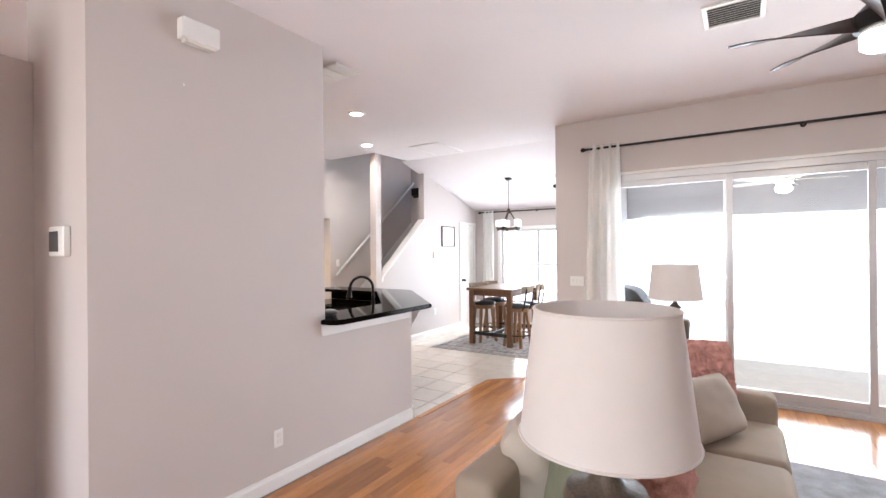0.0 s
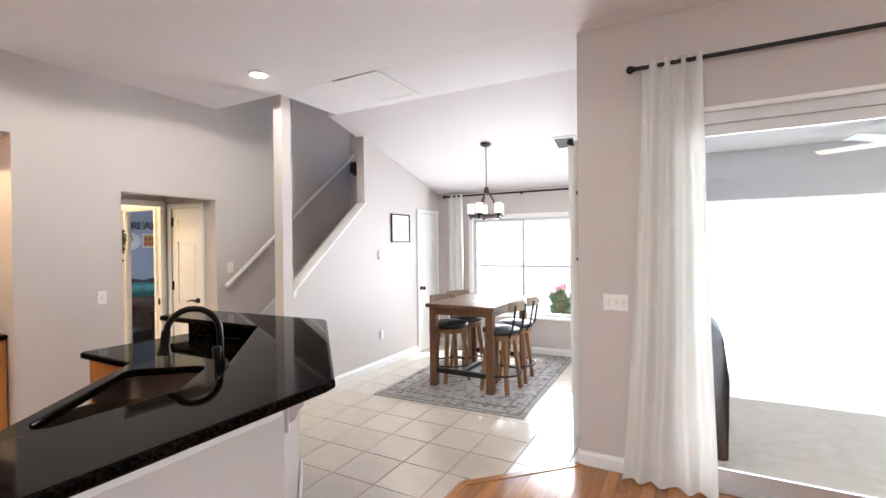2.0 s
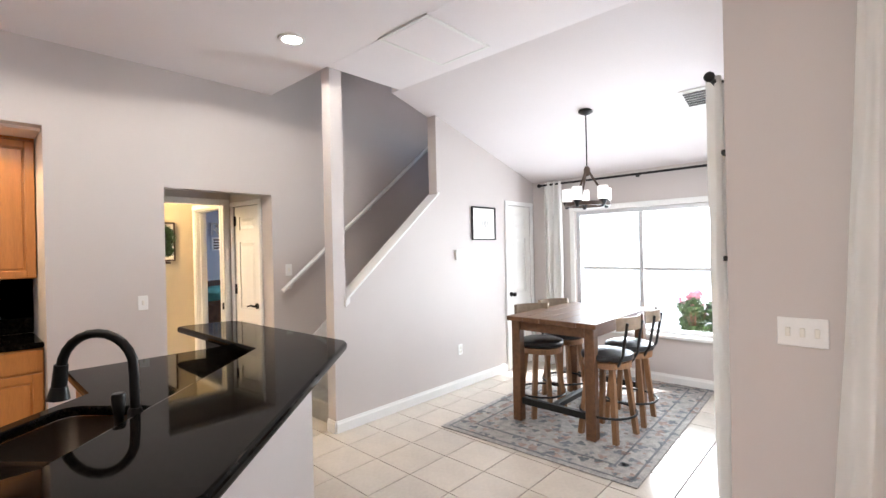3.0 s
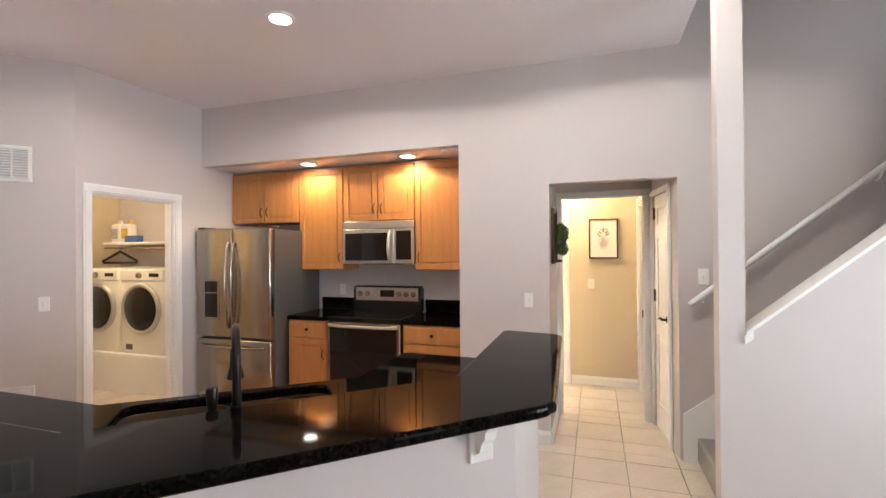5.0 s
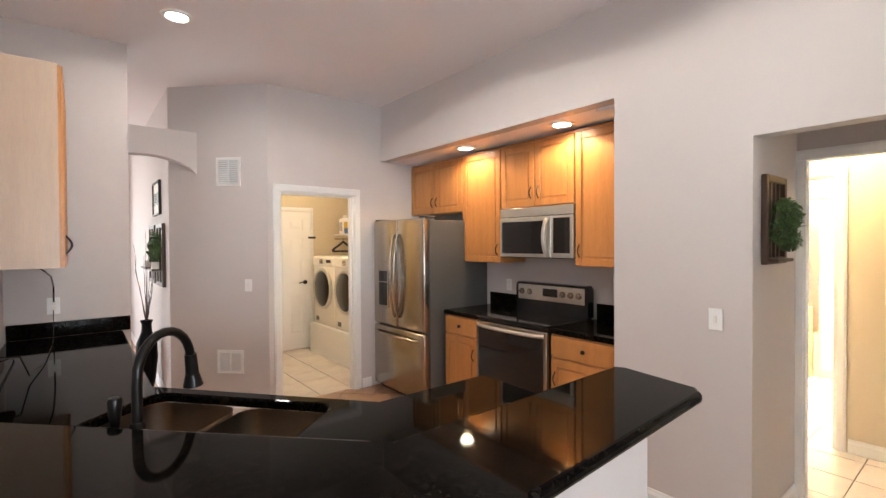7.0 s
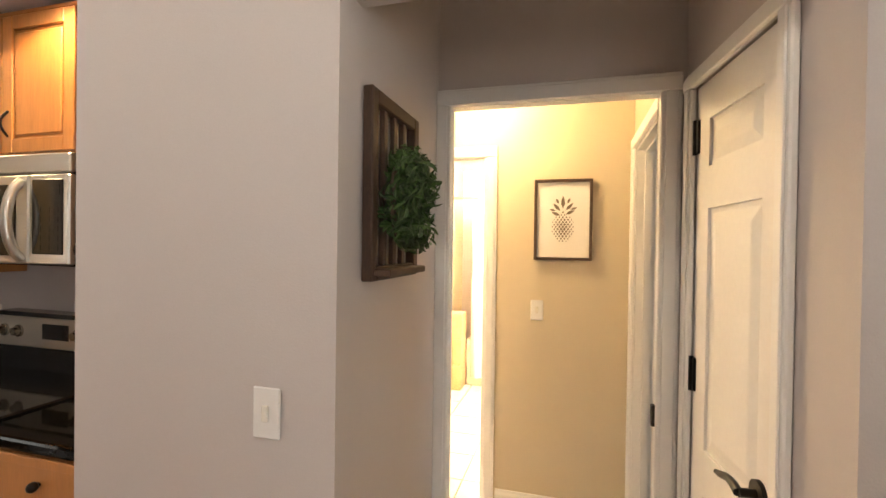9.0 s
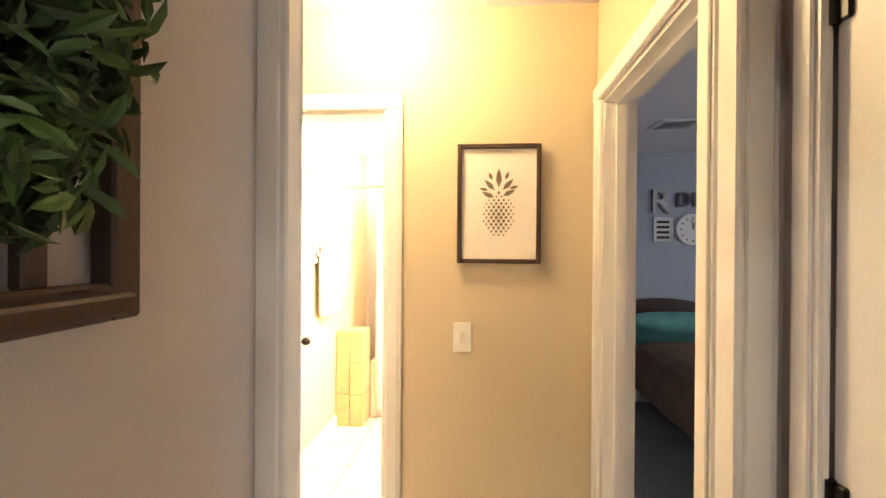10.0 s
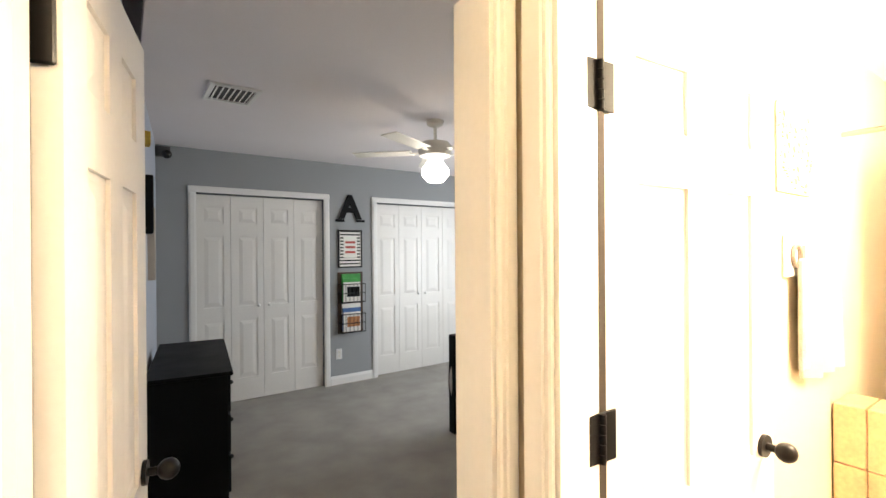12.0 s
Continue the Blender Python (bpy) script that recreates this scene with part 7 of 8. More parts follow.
# ---- second bedroom ----
t = thing("double_bed", (-8.7, 6.9, 0), "made double bed with teal pillows and brown blanket", "bed")
part("mattress", one(-9.65, -7.75, 6.05, 7.75, 0.30, 0.62, 0.07, segments=4), GREYCLOTH, t, smooth=True)
b = bmesh.new()
n = 26
g = []
for i in range(n + 1):
    row = []
    for j in range(n + 1):
        x, y = -9.25 + (1.55) * i / n, 5.98 + 1.84 * j / n
        edge = min(1, (y - 5.98) / 0.10, (7.82 - y) / 0.10, (-7.70 - x) / 0.10 + 0.0)
        z = 0.35 + 0.33 * max(0, edge) ** 0.4 + 0.02 * noise.noise(Vector((x * 3, y * 3, 0)))
        row.append(b.verts.new((x, y, z)))
    g.append(row)
for i in range(n):
    for j in range(n):
        b.faces.new((g[i][j], g[i + 1][j], g[i + 1][j + 1], g[i][j + 1]))
ex = bmesh.ops.extrude_face_region(b, geom=list(b.faces))
bmesh.ops.translate(b, vec=(0, 0, 0.02), verts=[q for q in ex["geom"] if isinstance(q, bmesh.types.BMVert)])
part("blanket", b, BLANKET, t, "brown patterned blanket", smooth=True)
for x, y in ((-7.72, 6.02), (-7.72, 7.78)):
    part("foot_post", one(x - 0.05, x + 0.05, y - 0.05, y + 0.05, 0.008, 0.62, 0.006), REDWOOD, t)
part("footboard", one(-7.74, -7.69, 6.08, 7.72, 0.15, 0.50, 0.006), REDWOOD, t)
b = bmesh.new()
for y0 in (5.95, 6.92):
    pts = [(y0, 0.3)] + [(y0 + 0.96 * k / 12, 0.96 + 0.07 * math.sin(math.pi * k / 12)) for k in range(13)] + [(y0 + 0.96, 0.3)]
    board(b, pts, Matrix.Translation((-9.70, 0, 0)) @ Matrix.Rotation(radians(90), 4, 'Z'), 0.05)
part("headboard", b, REDWOOD, t, "dark cherry arched headboard")
for y in (5.92, 7.90):
    part("head_post", rod(bmesh.new(), (-9.72, y, 0.008), (-9.72, y, 1.12), 0.045, 0.035), REDWOOD, t)
for y, s in ((6.45, 1), (7.32, 4)):
    p = thing("bed_pillow", (-9.42, y, 0.65), "teal cloth bed pillow against the headboard", "pillow", "pillows on the double bed")
    mm = Matrix.Translation((-9.40, y, 0.78)) @ Matrix.Rotation(radians(90), 4, 'Z') @ Matrix.Rotation(radians(52), 4, 'X')
    part("cushion", soft_pillow(bmesh.new(), 0.92, 0.20, 0.46, mm, 0.45, s, 18), TEAL, p, smooth=True)
wm = Matrix.Rotation(radians(90), 4, 'Z') @ Matrix.Rotation(radians(90), 4, 'X')
tagged(words("word_decor", "DREAM", 0.20, Matrix.Translation((-9.775, 6.91, 1.97)) @ wm, DARKSTEEL, depth=0.02), "mottled dark metal letters spelling dream", "letters")
tagged(words("letter_decor", "R", 0.34, Matrix.Translation((-9.775, 6.44, 1.95)) @ wm, SILVER, depth=0.02), "teal and silver metal letter R on the wall", "letter")
t = thing("wall_clock", (-9.79, 6.74, 1.55), "round white wall clock with black hands", "clock")
part("rim", rod(bmesh.new(), (-9.799, 6.74, 1.69), (-9.76, 6.74, 1.69), 0.155, 0.15, 36), PLASTIC, t, smooth=True)
part("face", rod(bmesh.new(), (-9.762, 6.74, 1.69), (-9.757, 6.74, 1.69), 0.135, seg=36), PAPER, t)
for k in range(12):
    a = 2 * math.pi * k / 12
    part("hour_mark", rod(bmesh.new(), (-9.757, 6.74 + 0.112 * math.cos(a), 1.69 + 0.112 * math.sin(a)), (-9.7555, 6.74 + 0.112 * math.cos(a), 1.69 + 0.112 * math.sin(a)), 0.008, seg=8), IRON, t)
for L, a in ((0.065, 80), (0.10, 100)):
    part("clock_hand", tube(bmesh.new(), [(-9.754, 6.74, 1.69), (-9.754, 6.74 + L * math.cos(radians(a)), 1.69 + L * math.sin(radians(a)))], 0.004, 6), IRON, t)
t, mm = picture("shadow_box", -9.798, 7.09, 1.56, 1.83, 0.36, (1, 0), PLASTIC, "white framed shadow box with red lettered print", 0.025, 0.05)
part("print_field", slab(bmesh.new(), -0.15, 0.15, 0.0226, 0.0235, 1.59, 1.80, 0, mm), YELLOWINK, t)
for k in range(2):
    for c in range(4):
        part("word_bar", slab(bmesh.new(), -0.13 + 0.068 * c, -0.08 + 0.068 * c, 0.0236, 0.0245, 1.61 + 0.09 * k, 1.67 + 0.09 * k, 0, mm), REDINK, t)
t, mm = picture("small_print", -9.798, 6.47, 1.57, 1.81, 0.18, (1, 0), PLASTIC, "white framed small lettered print", 0.012)
for k in range(4):
    part("word_bar", slab(bmesh.new(), -0.06, 0.06, 0.0115, 0.0125, 1.60 + 0.05 * k, 1.625 + 0.05 * k, 0, mm), REDWOOD, t)
t = thing("round_mirror", (-9.79, 7.47, 1.5), "round mirror in a teal ruffled frame", "mirror")
b = bmesh.new()
rings = []
n = 40
for k in range(n):
    a = 2 * math.pi * k / n
    cc = Vector((0, math.cos(a), math.sin(a)))
    rings.append([b.verts.new(Vector((-9.79, 7.47, 1.74)) + cc * (0.16 + 0.055 + rr * 0.055) + Vector((0.03 * (1 - abs(rr)) + 0.012 * math.sin(9 * a), 0, 0))) for rr in (-1, -0.4, 0.4, 1)])
for k in range(n):
    r0, r1 = rings[k], rings[(k + 1) % n]
    for j in range(3):
        b.faces.new((r0[j], r0[j + 1], r1[j + 1], r1[j]))
    b.faces.new((r0[3], r0[0], r1[0], r1[3]))
part("frame", b, TEAL, t, smooth=True)
part("glass", rod(bmesh.new(), (-9.798, 7.47, 1.74), (-9.785, 7.47, 1.74), 0.165, seg=36), MIRROR, t)
t = thing("second_bedroom_fan", (-8.0, 7.6, 2.2), "ceiling fan with wooden blades in the bedroom", "ceiling fan")
part("downrod", rod(bmesh.new(), (-8.0, 7.6, 2.28), (-8.0, 7.6, 2.44), 0.014), BRONZE, t)
part("motor", lathe(bmesh.new(), (-8.0, 7.6, 2.20), [(0.08, 0), (0.12, 0.03), (0.10, 0.08), (0.02, 0.10)], 24), BRONZE, t, smooth=True)
for a0 in (200, 250, 320, 20, 110):
    q = Matrix.Translation((-8.0, 7.6, 2.24)) @ Matrix.Rotation(radians(a0), 4, 'Z') @ Matrix.Rotation(radians(10), 4, 'X')
    part("blade", slab(bmesh.new(), 0.12, 0.68, -0.06, 0.06, -0.004, 0.004, 0.003, q), PALEOAK, t)
grille("ceiling_vent", -8.9, -8.6, 6.0, 6.3, 2.44, 7, "louvred air vent in the bedroom ceiling", "y")

# ---- bathroom ----
t = thing("bathtub", (-9.4, 4.3, 0), "white bathtub with tan tiled end", "bathtub")
part("apron", one(-9.88, -9.12, 3.74, 5.12, 0.0, 0.50, 0.02, segments=2), ENAMEL, t, smooth=True)
for r in range(3):
    for c in range(2):
        part("tile", one(-9.135 + 0.0 * c, -8.90, 3.508 + 0.115 * c, 3.62 + 0.115 * c, 0.004 + 0.265 * r, 0.265 + 0.265 * r, 0.004), TAN, t)
curtain("shower_curtain", 3.80, 5.05, -9.08, 0.10, 2.0, 7, 0.03, "white shower curtain hanging before the tub", "y", 1.0, seed=12)
rd = thing("shower_rod", (-9.08, 4.3, 2.02), "chrome shower curtain rod", "curtain rod")
part("rod", rod(bmesh.new(), (-9.08, 3.502, 2.02), (-9.08, 5.13, 2.02), 0.013), STEEL, rd, smooth=True)
t = thing("carved_wall_panel", (-8.45, 3.505, 1.70), "cream carved wooden panel on the bathroom wall", "wall decoration")
part("back", one(-8.62, -8.28, 3.502, 3.512, 1.70, 2.04, 0.003), CREAMCLOTH, t)
b = bmesh.new()
rnd = random.Random(21)
for k in range(26):
    x, z = rnd.uniform(-8.60, -8.30), rnd.uniform(1.72, 2.02)
    tube(b, [(x + 0.025 * math.cos(a * 1.1), 3.516, z + 0.022 * math.sin(a * 1.1)) for a in range(5)], 0.005, 6)
part("scrolls", b, PALEMAPLE, t, kind="stuff")
t = thing("towel_hook", (-8.40, 3.51, 1.5), "white wall hook plate with letter-like ring", "hook")
part("plate", one(-8.48, -8.34, 3.502, 3.52, 1.38, 1.54, 0.004), PAPER, t)
part("ring", tube(bmesh.new(), [(-8.41 + 0.04 * math.cos(2 * math.pi * k / 16), 3.528, 1.46 + 0.04 * math.sin(2 * math.pi * k / 16)) for k in range(17)], 0.008, 8), PRINT, t)
t = thing("bath_towel", (-8.6, 3.54, 1.0), "cream bath towel with woven band hanging", "towel")
b = bmesh.new()
g = []
for i in range(15):
    row = []
    for j in range(17):
        x, z = -8.86 + 0.40 * i / 14, 1.50 - 0.52 * j / 16
        row.append(b.verts.new((x, 3.545 + 0.018 * math.sin(i * 1.3) * (0.4 + j / 16), z)))
    g.append(row)
for i in range(14):
    for j in range(16):
        b.faces.new((g[i][j], g[i + 1][j], g[i + 1][j + 1], g[i][j + 1]))
ex = bmesh.ops.extrude_face_region(b, geom=list(b.faces))
bmesh.ops.translate(b, vec=(0, -0.012, 0), verts=[q for q in ex["geom"] if isinstance(q, bmesh.types.BMVert)])
part("cloth", b, CREAMCLOTH, t, smooth=True)
part("dark_towel", one(-8.46, -8.40, 3.53, 3.555, 1.02, 1.45, 0.008), GREYCLOTH, t, "grey hand towel")
t = thing("bath_ceiling_light", (-8.2, 4.45, 2.36), "round frosted bathroom ceiling light, lit", "ceiling light")
part("base", rod(bmesh.new(), (-8.2, 4.45, 2.40), (-8.2, 4.45, 2.439), 0.15, seg=28), ENAMEL, t)

# ---- lanai and garden ----
t = tagged(thing("lanai", (1.5, 7, 0), "covered concrete lanai behind the sliding doors", "porch"), kind="structure")
part("deck", one(-1.28, 6.2, 5.575, 8.68, -0.30, -0.03), CONCRETE, t, "pale concrete deck")
part("roof", one(-1.28, 6.2, 5.575, 8.62, 2.62, 2.72), LANAIPAINT, t, "painted lanai ceiling")
part("beam", one(-1.28, 6.2, 8.42, 8.62, 2.05, 2.619), LANAIPAINT, t, "painted header beam")
part("side_wall", one(-1.285, -1.20, 5.575, 6.25, -0.03, 2.619), LANAIPAINT, t)
part("side_wall", one(-1.285, -1.20, 7.75, 8.41, -0.03, 2.619), LANAIPAINT, t)
part("sill_wall", one(-1.285, -1.20, 6.25, 7.75, -0.03, 0.9), LANAIPAINT, t)
part("head_wall", one(-1.285, -1.20, 6.25, 7.75, 2.1, 2.619), LANAIPAINT, t)
part("post", one(5.9, 6.15, 8.42, 8.62, -0.03, 2.049, 0.01), LANAIPAINT, t)
LF = Vector((0.93, 7.53, 0))
t = thing("lanai_fan", (LF.x, LF.y, 2.3), "white porch ceiling fan with a globe light", "ceiling fan")
part("downrod", rod(bmesh.new(), (LF.x, LF.y, 2.48), (LF.x, LF.y, 2.62), 0.014), ENAMEL, t)
part("motor", lathe(bmesh.new(), (LF.x, LF.y, 2.40), [(0.06, -0.03), (0.11, 0), (0.12, 0.05), (0.09, 0.09), (0.02, 0.10)], 28), ENAMEL, t, smooth=True)
part("light_globe", lathe(bmesh.new(), (LF.x, LF.y, 2.28), [(0.001, -0.03), (0.07, -0.01), (0.10, 0.03), (0.07, 0.09)], 24), FANGLOW, t, "lit white globe", smooth=True)
for a0 in (5, 77, 149, 221, 293):
    q = Matrix.Translation((LF.x, LF.y, 2.43)) @ Matrix.Rotation(radians(a0), 4, 'Z') @ Matrix.Rotation(radians(11), 4, 'X')
    part("blade", slab(bmesh.new(), 0.12, 0.66, -0.065, 0.065, -0.004, 0.004, 0.003, q), ENAMEL, t)
t = thing("lanai_light", (0.1, 7.0, 2.60), "round white porch ceiling light", "ceiling light")
part("trim_ring", lathe(bmesh.new(), (0.1, 7.0, 2.62), [(0.10, -0.012), (0.11, 0.0)], 24), PLASTIC, t)
t = thing("covered_grill", (-0.80, 6.15, -0.03), "rounded dark barbecue grill cover on the lanai", "grill")
b = bmesh.new()
prof = [(-0.30, 0.0), (-0.31, 0.6), (-0.27, 0.92), (-0.16, 1.06), (0.0, 1.10), (0.16, 1.06), (0.27, 0.92), (0.31, 0.6), (0.30, 0.0)]
board(b, prof, Matrix.Translation((-0.80, 5.95, -0.03)), 0.5)
bmesh.ops.bevel(b, geom=[e for e in b.edges], offset=0.02, segments=2, affect='EDGES')
part("cover", b, DARKPAINT, t, smooth=True)
t = tagged(thing("pool", (6, 12, -0.1), "blue swimming pool in a pale concrete deck", "pool"), kind="structure")
part("pool_deck", one(-12, 20, 8.7, 16, -0.158, -0.06), CONCRETE, t, "pale concrete pool deck")
part("water", one(1.6, 8.5, 9.8, 13.8, -0.058, -0.052), WATER, t, "clear blue pool water")
for k in range(2):
    part("ladder_rail", tube(bmesh.new(), [(3.2, 9.7 + 0.5 * k, -0.05), (3.2, 9.7 + 0.5 * k, 0.6), (3.35, 9.75 + 0.5 * k, 0.72), (3.6, 9.95 + 0.5 * k, 0.3), (3.6, 9.95 + 0.5 * k, -0.05)], 0.02, 8), STEEL, t, smooth=True)


def shrub(x, y, r, h, seed, flower=None, label="leafy green garden shrub outside the window"):
    t = thing("garden_shrub", (x, y, -0.16), label, "shrub")
    rn = random.Random(seed)
    b = bmesh.new()
    for k in range(9):
        a, d = rn.uniform(0, 6.28), rn.uniform(0.1, r * 0.6)
        tube(b, [(x, y, -0.16), (x + d * 0.4 * math.cos(a), y + d * 0.4 * math.sin(a), h * 0.4), (x + d * math.cos(a), y + d * math.sin(a), h * rn.uniform(0.6, 0.95))], [0.018, 0.012, 0.005], 6)
    part("stems", b, TABLEWOOD, t)
    b = bmesh.new()
    for k in range(16):
        a, d = rn.uniform(0, 6.28), rn.uniform(0, r * 0.7)
        leaf_clump(b, (x + d * math.cos(a), y + d * math.sin(a), rn.uniform(0.2, h)), (r * 0.35, r * 0.35, r * 0.3), 90, rn, 0.05)
    part("leaves", b, LEAF, t, kind="stuff")
    if flower:
        b = bmesh.new()
        for k in range(12):
            a, d = rn.uniform(0, 6.28), rn.uniform(0, r * 0.5)
            leaf_clump(b, (x + d * math.cos(a), y + d * math.sin(a), h * rn.uniform(0.85, 1.15)), (0.06, 0.06, 0.06), 26, rn, 0.045)
        part("blossoms", b, flower, t, kind="stuff")


# upright panel with its own glow, in place of blown-out daylight outside
structure("backdrop", one(-32, 30, 17.0, 17.1, -0.2, 13.0), glow("daylight_panel_glow", (0.93, 0.97, 1.0), 0.9), "added glowing panel imitating overexposed daylight beyond the garden", "backdrop")
PINKPETAL = material("pink_petal", (0.72, 0.33, 0.40), 0.6, vary=0.2, scale=20)
shrub(-2.35, 10.4, 0.38, 0.62, 3)
shrub(-2.75, 10.2, 0.30, 0.72, 6, PINKPETAL, "flowering pink shrub outside the dining window")

# ---- floor pieces ----
def clip(poly, region):
    """Convex polygon clipped by a convex region, counter-clockwise."""
    out = poly
    for (ax, ay), (bx, by) in zip(region, region[1:] + region[:1]):
        src, out = out, []
        for k in range(len(src)):
            p, q = src[k], src[(k + 1) % len(src)]
            sp_ = (bx - ax) * (p[1] - ay) - (by - ay) * (p[0] - ax)
            sq = (bx - ax) * (q[1] - ay) - (by - ay) * (q[0] - ax)
            if sp_ >= -1e-9:
                out.append(p)
            if (sp_ > 1e-9 and sq < -1e-9) or (sp_ < -1e-9 and sq > 1e-9):
                f = sp_ / (sp_ - sq)
                out.append((p[0] + f * (q[0] - p[0]), p[1] + f * (q[1] - p[1])))
        if len(out) < 3:
            return []
    return out


def area(poly):
    return abs(sum(a[0] * b[1] - b[0] * a[1] for a, b in zip(poly, poly[1:] + poly[:1]))) / 2


def piece_mesh(name, poly, mat, z0, z1, edge):
    cx, cy = sum(p[0] for p in poly) / len(poly), sum(p[1] for p in poly) / len(poly)
    n = len(poly)
    span_ = max(max(abs(p[0] - cx), abs(p[1] - cy)) for p in poly)
    k = max(0.5, 1 - edge / max(span_, 0.02))
    vs = [(x - cx, y - cy, z0) for x, y in poly] + [(x - cx, y - cy, z1 - edge * 0.5) for x, y in poly] + [((x - cx) * k, (y - cy) * k, z1) for x, y in poly]
    fs = [tuple(range(2 * n, 3 * n))]
    for a in (0, n):
        fs += [(a + i, a + (i + 1) % n, a + n + (i + 1) % n, a + n + i) for i in range(n)]
    return vs, fs, (cx, cy)


MESHES = {}


def lay(name, poly, mat, parent, z0=-0.011, z1=0.0, edge=0.003, key=None, far=None):
    vs, fs, (cx, cy) = piece_mesh(name, poly, mat, z0, z1, edge)
    if far is not None:
        o = len(far[0])
        far[0].extend((x + cx, y + cy, z) for x, y, z in vs)
        far[1].extend(tuple(i + o for i in f) for f in fs)
        return
    me = MESHES.get(key) if key else None
    if me is None:
        me = bpy.data.meshes.new(name)
        me.from_pydata(vs, [], fs)
        me.materials.append(mat)
        if key:
            MESHES[key] = me
    ob = new(name, me)
    ob.parent = parent
    ob.location = (cx, cy, 0)


def tile_field(name, region, size, phase, mat, parent, angle=0.0, gap=0.006, key=""):
    c, s = math.cos(angle), math.sin(angle)
    local = [((x - phase[0]) * c + (y - phase[1]) * s, -(x - phase[0]) * s + (y - phase[1]) * c) for x, y in region]
    i0, i1 = math.floor(min(p[0] for p in local) / size), math.ceil(max(p[0] for p in local) / size)
    j0, j1 = math.floor(min(p[1] for p in local) / size), math.ceil(max(p[1] for p in local) / size)
    for i in range(i0, i1):
        for j in range(j0, j1):
            sq = [(i * size + gap / 2, j * size + gap / 2), ((i + 1) * size - gap / 2, j * size + gap / 2), ((i + 1) * size - gap / 2, (j + 1) * size - gap / 2), (i * size + gap / 2, (j + 1) * size - gap / 2)]
            sq = [(x * c - y * s + phase[0], x * s + y * c + phase[1]) for x, y in sq]
            got = clip(sq, region)
            if got and area(got) > 0.0004:
                lay(name, got, mat, parent, key=key + "full" if abs(area(got) - area(sq)) < 1e-6 else None)


def floor_part(name, label):
    return tagged(new(name), label, "floor", kind="structure")


TS, PH = 0.355, (-4.69, 4.87)
fl = floor_part("floor_dining", "cream glazed ceramic floor tiles with grey-brown joints")
tile_field("tile", [(-2.91, 3.40), (-2.06, 3.40), (-2.06, 4.87), (-2.91, 4.87)], TS, PH, TILE, fl, key="c")
tile_field("tile", [(-5.2, 4.135), (-2.91, 4.135), (-2.91, 4.87), (-5.2, 4.87)], TS, PH, TILE, fl, key="c")
tile_field("tile", [(-5.2, 4.87), (-2.205, 4.87), (-2.205, 8.42), (-5.2, 8.42)], TS, PH, TILE, fl, key="c")
tile_field("tile", [(-2.205, 4.87), (-1.974, 4.87), (-1.43, 5.44), (-1.43, 8.42), (-2.205, 8.42)], TS, PH, TILE, fl, key="c")
fl = floor_part("floor_hall", "cream glazed ceramic hall floor tiles")
tile_field("tile", [(-5.93, 4.33), (-5.203, 4.33), (-5.203, 5.25), (-5.93, 5.25)], TS, PH, TILE, fl, key="c")
tile_field("tile", [(-6.95, 3.445), (-5.933, 3.445), (-5.933, 5.25), (-6.95, 5.25)], TS, PH, TILE, fl, key="c")
tile_field("tile", [(-9.9, 3.50), (-6.955, 3.50), (-6.955, 5.13), (-9.9, 5.13)], TS, PH, TILE, fl, key="c")
fl = floor_part("floor_laundry", "cream glazed ceramic laundry floor tiles")
tile_field("tile", [(-5.93, -1.4), (-3.4, -1.4), (-3.4, 0.74), (-5.93, 0.74)], TS, (-4.5, 0.2), TILE, fl, key="c")
fl = floor_part("floor_kitchen", "brown stone kitchen floor tiles laid diagonally")
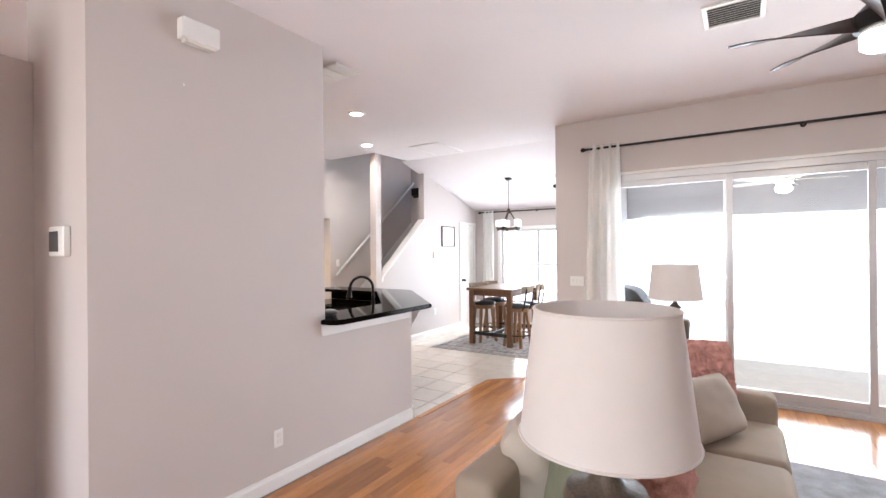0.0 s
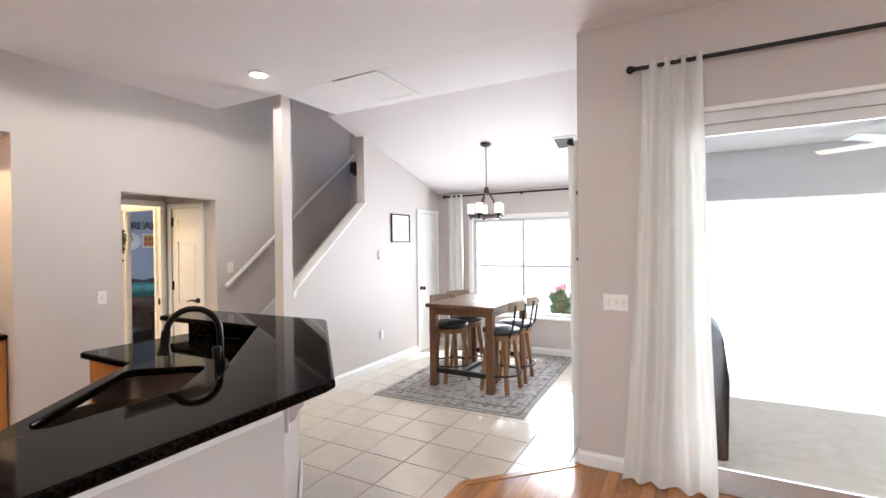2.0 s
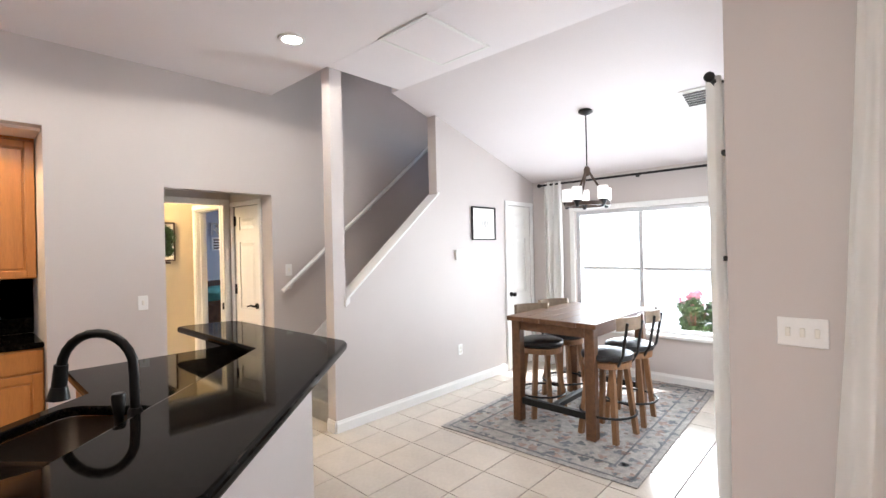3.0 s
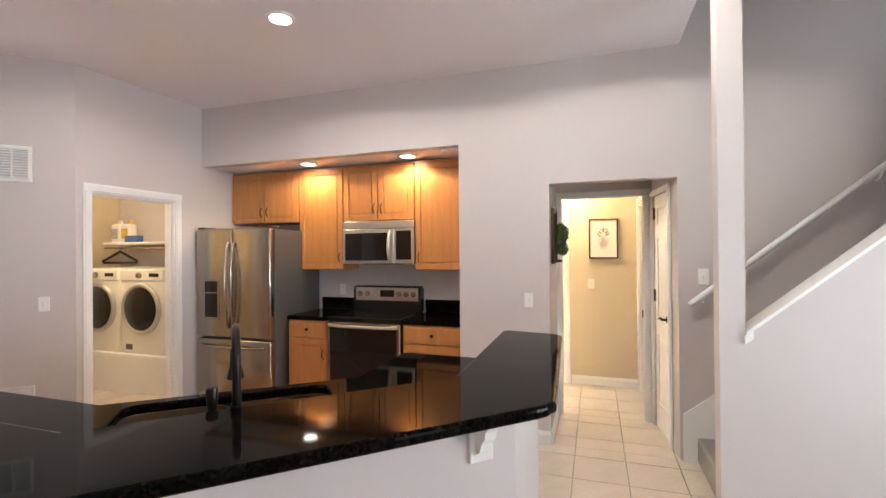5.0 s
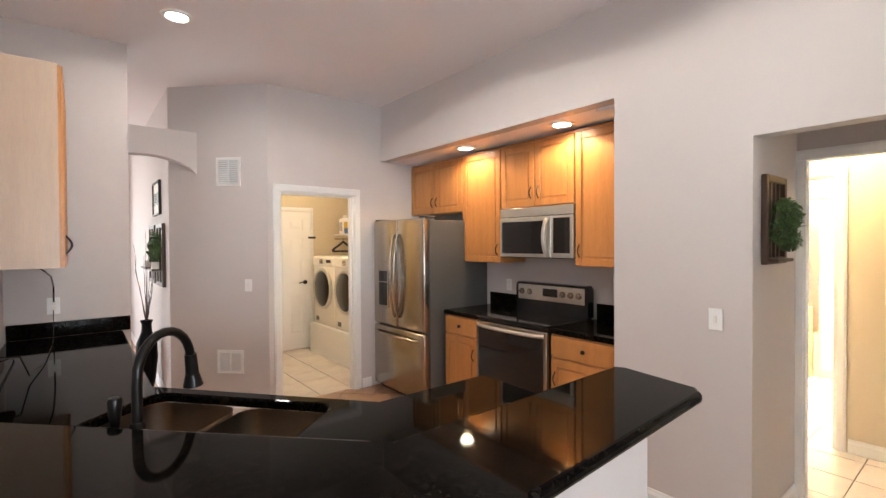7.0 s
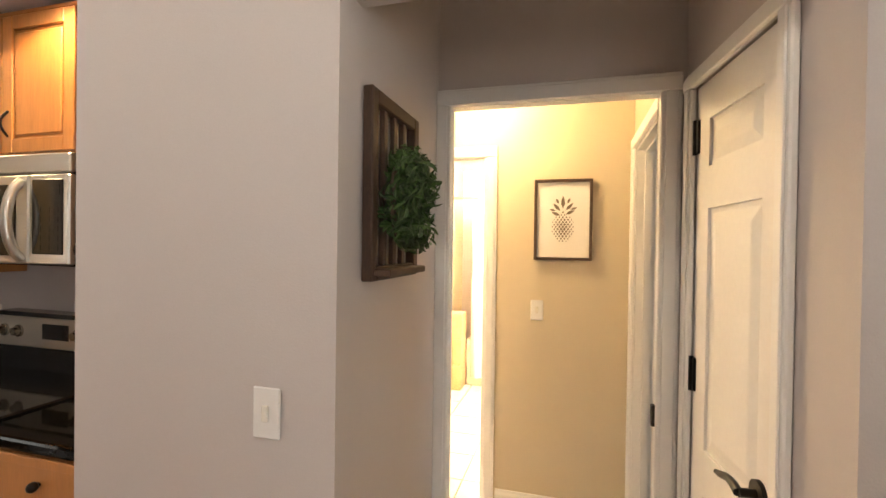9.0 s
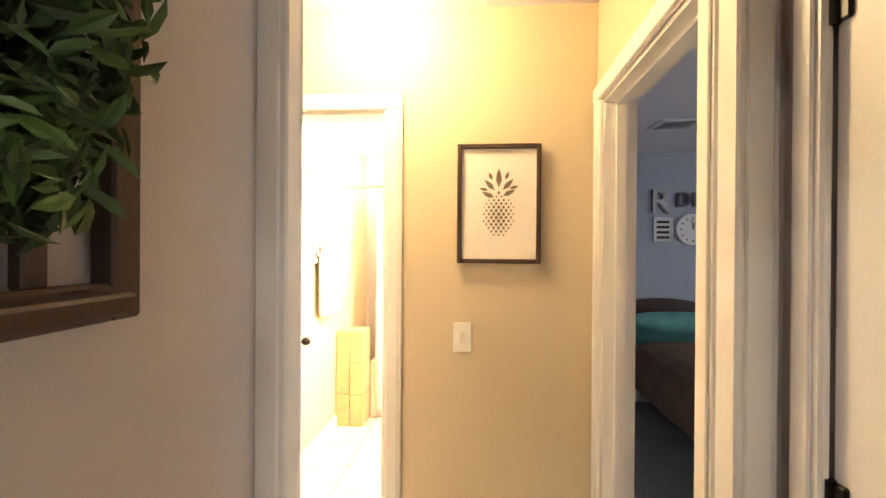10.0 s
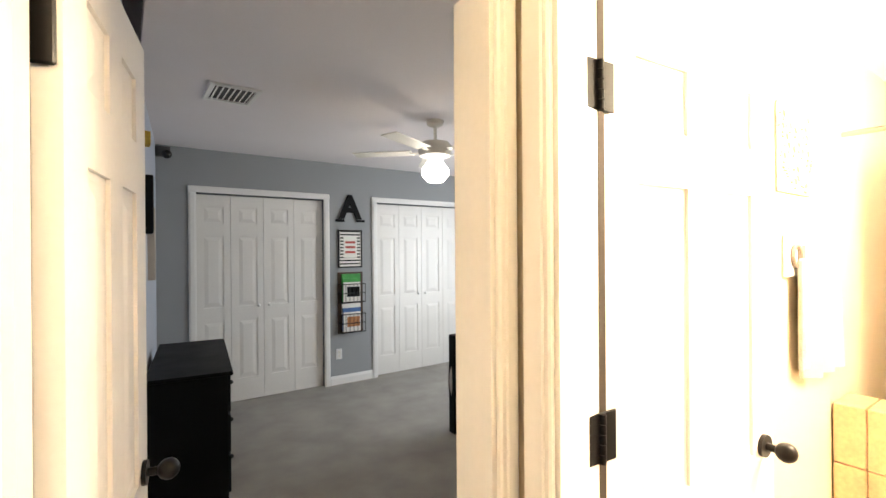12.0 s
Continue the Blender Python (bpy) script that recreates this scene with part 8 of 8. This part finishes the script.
for part_of in ([(-5.93, 0.745), (-5.198, 0.745), (-5.198, 4.326), (-5.93, 4.326)], [(-5.195, 0.745), (-2.30, 0.745), (-2.30, 3.395), (-5.195, 3.395)], [(-5.195, 3.398), (-2.915, 3.398), (-2.915, 4.13), (-5.195, 4.13)]):
    tile_field("tile", part_of, 0.33, (-4, 2), STONE, fl, radians(45), key="s")
fl = floor_part("floor_living", "glossy golden oak plank floor")
PW = 0.075
far = ([], [])
rnd = random.Random(5)
n0, n1 = math.floor((-3.26 + 2.06) / PW), math.ceil((4.6 + 2.06) / PW)
for i in range(n0, n1):
    x0 = -2.06 + i * PW
    y = -4.2 - rnd.uniform(0, 0.9)
    while y < 5.42:
        L = rnd.uniform(0.65, 1.25)
        q = [(x0 + 0.0006, y + 0.0006), (x0 + PW - 0.0006, y + 0.0006), (x0 + PW - 0.0006, y + L - 0.0006), (x0 + 0.0006, y + L - 0.0006)]
        y += L
        if x0 < -2.07 and y - L > 0.85:
            continue
        region = [(-2.06, -4.2), (4.6, -4.2), (4.6, 5.43), (-1.42, 5.43), (-2.06, 4.80)] if x0 > -2.07 else [(-3.26, -4.2), (4.6, -4.2), (4.6, 0.88), (-3.26, 0.88)]
        got = clip(q, region)
        if got and area(got) > 0.0003:
            near = -2.2 < x0 < 0.1 and y > 1.6
            lay("plank", got, OAKFLOOR, fl, edge=0.0012, far=None if near else far)
me = bpy.data.meshes.new("plank_field")
me.from_pydata(far[0], [], far[1])
me.materials.append(OAKFLOOR)
ob = new("plank_field", me)
ob.parent = fl
tagged(ob, kind="stuff")
b = bmesh.new()
for p, q in (((-2.06, 3.40), (-2.06, 4.80)), ((-2.06, 4.80), (-1.42, 5.45))):
    p, q = Vector((*p, 0)), Vector((*q, 0))
    u = (q - p).normalized()
    mm = Matrix(((u.x, -u.y, 0, p.x), (u.y, u.x, 0, p.y), (0, 0, 1, 0), (0, 0, 0, 1)))
    slab(b, 0, (q - p).length, -0.045, 0.012, -0.01, 0.006, 0.003, mm)
structure("trim_threshold", b, OAKFLOOR, "oak threshold strip between wood and tile", "threshold")
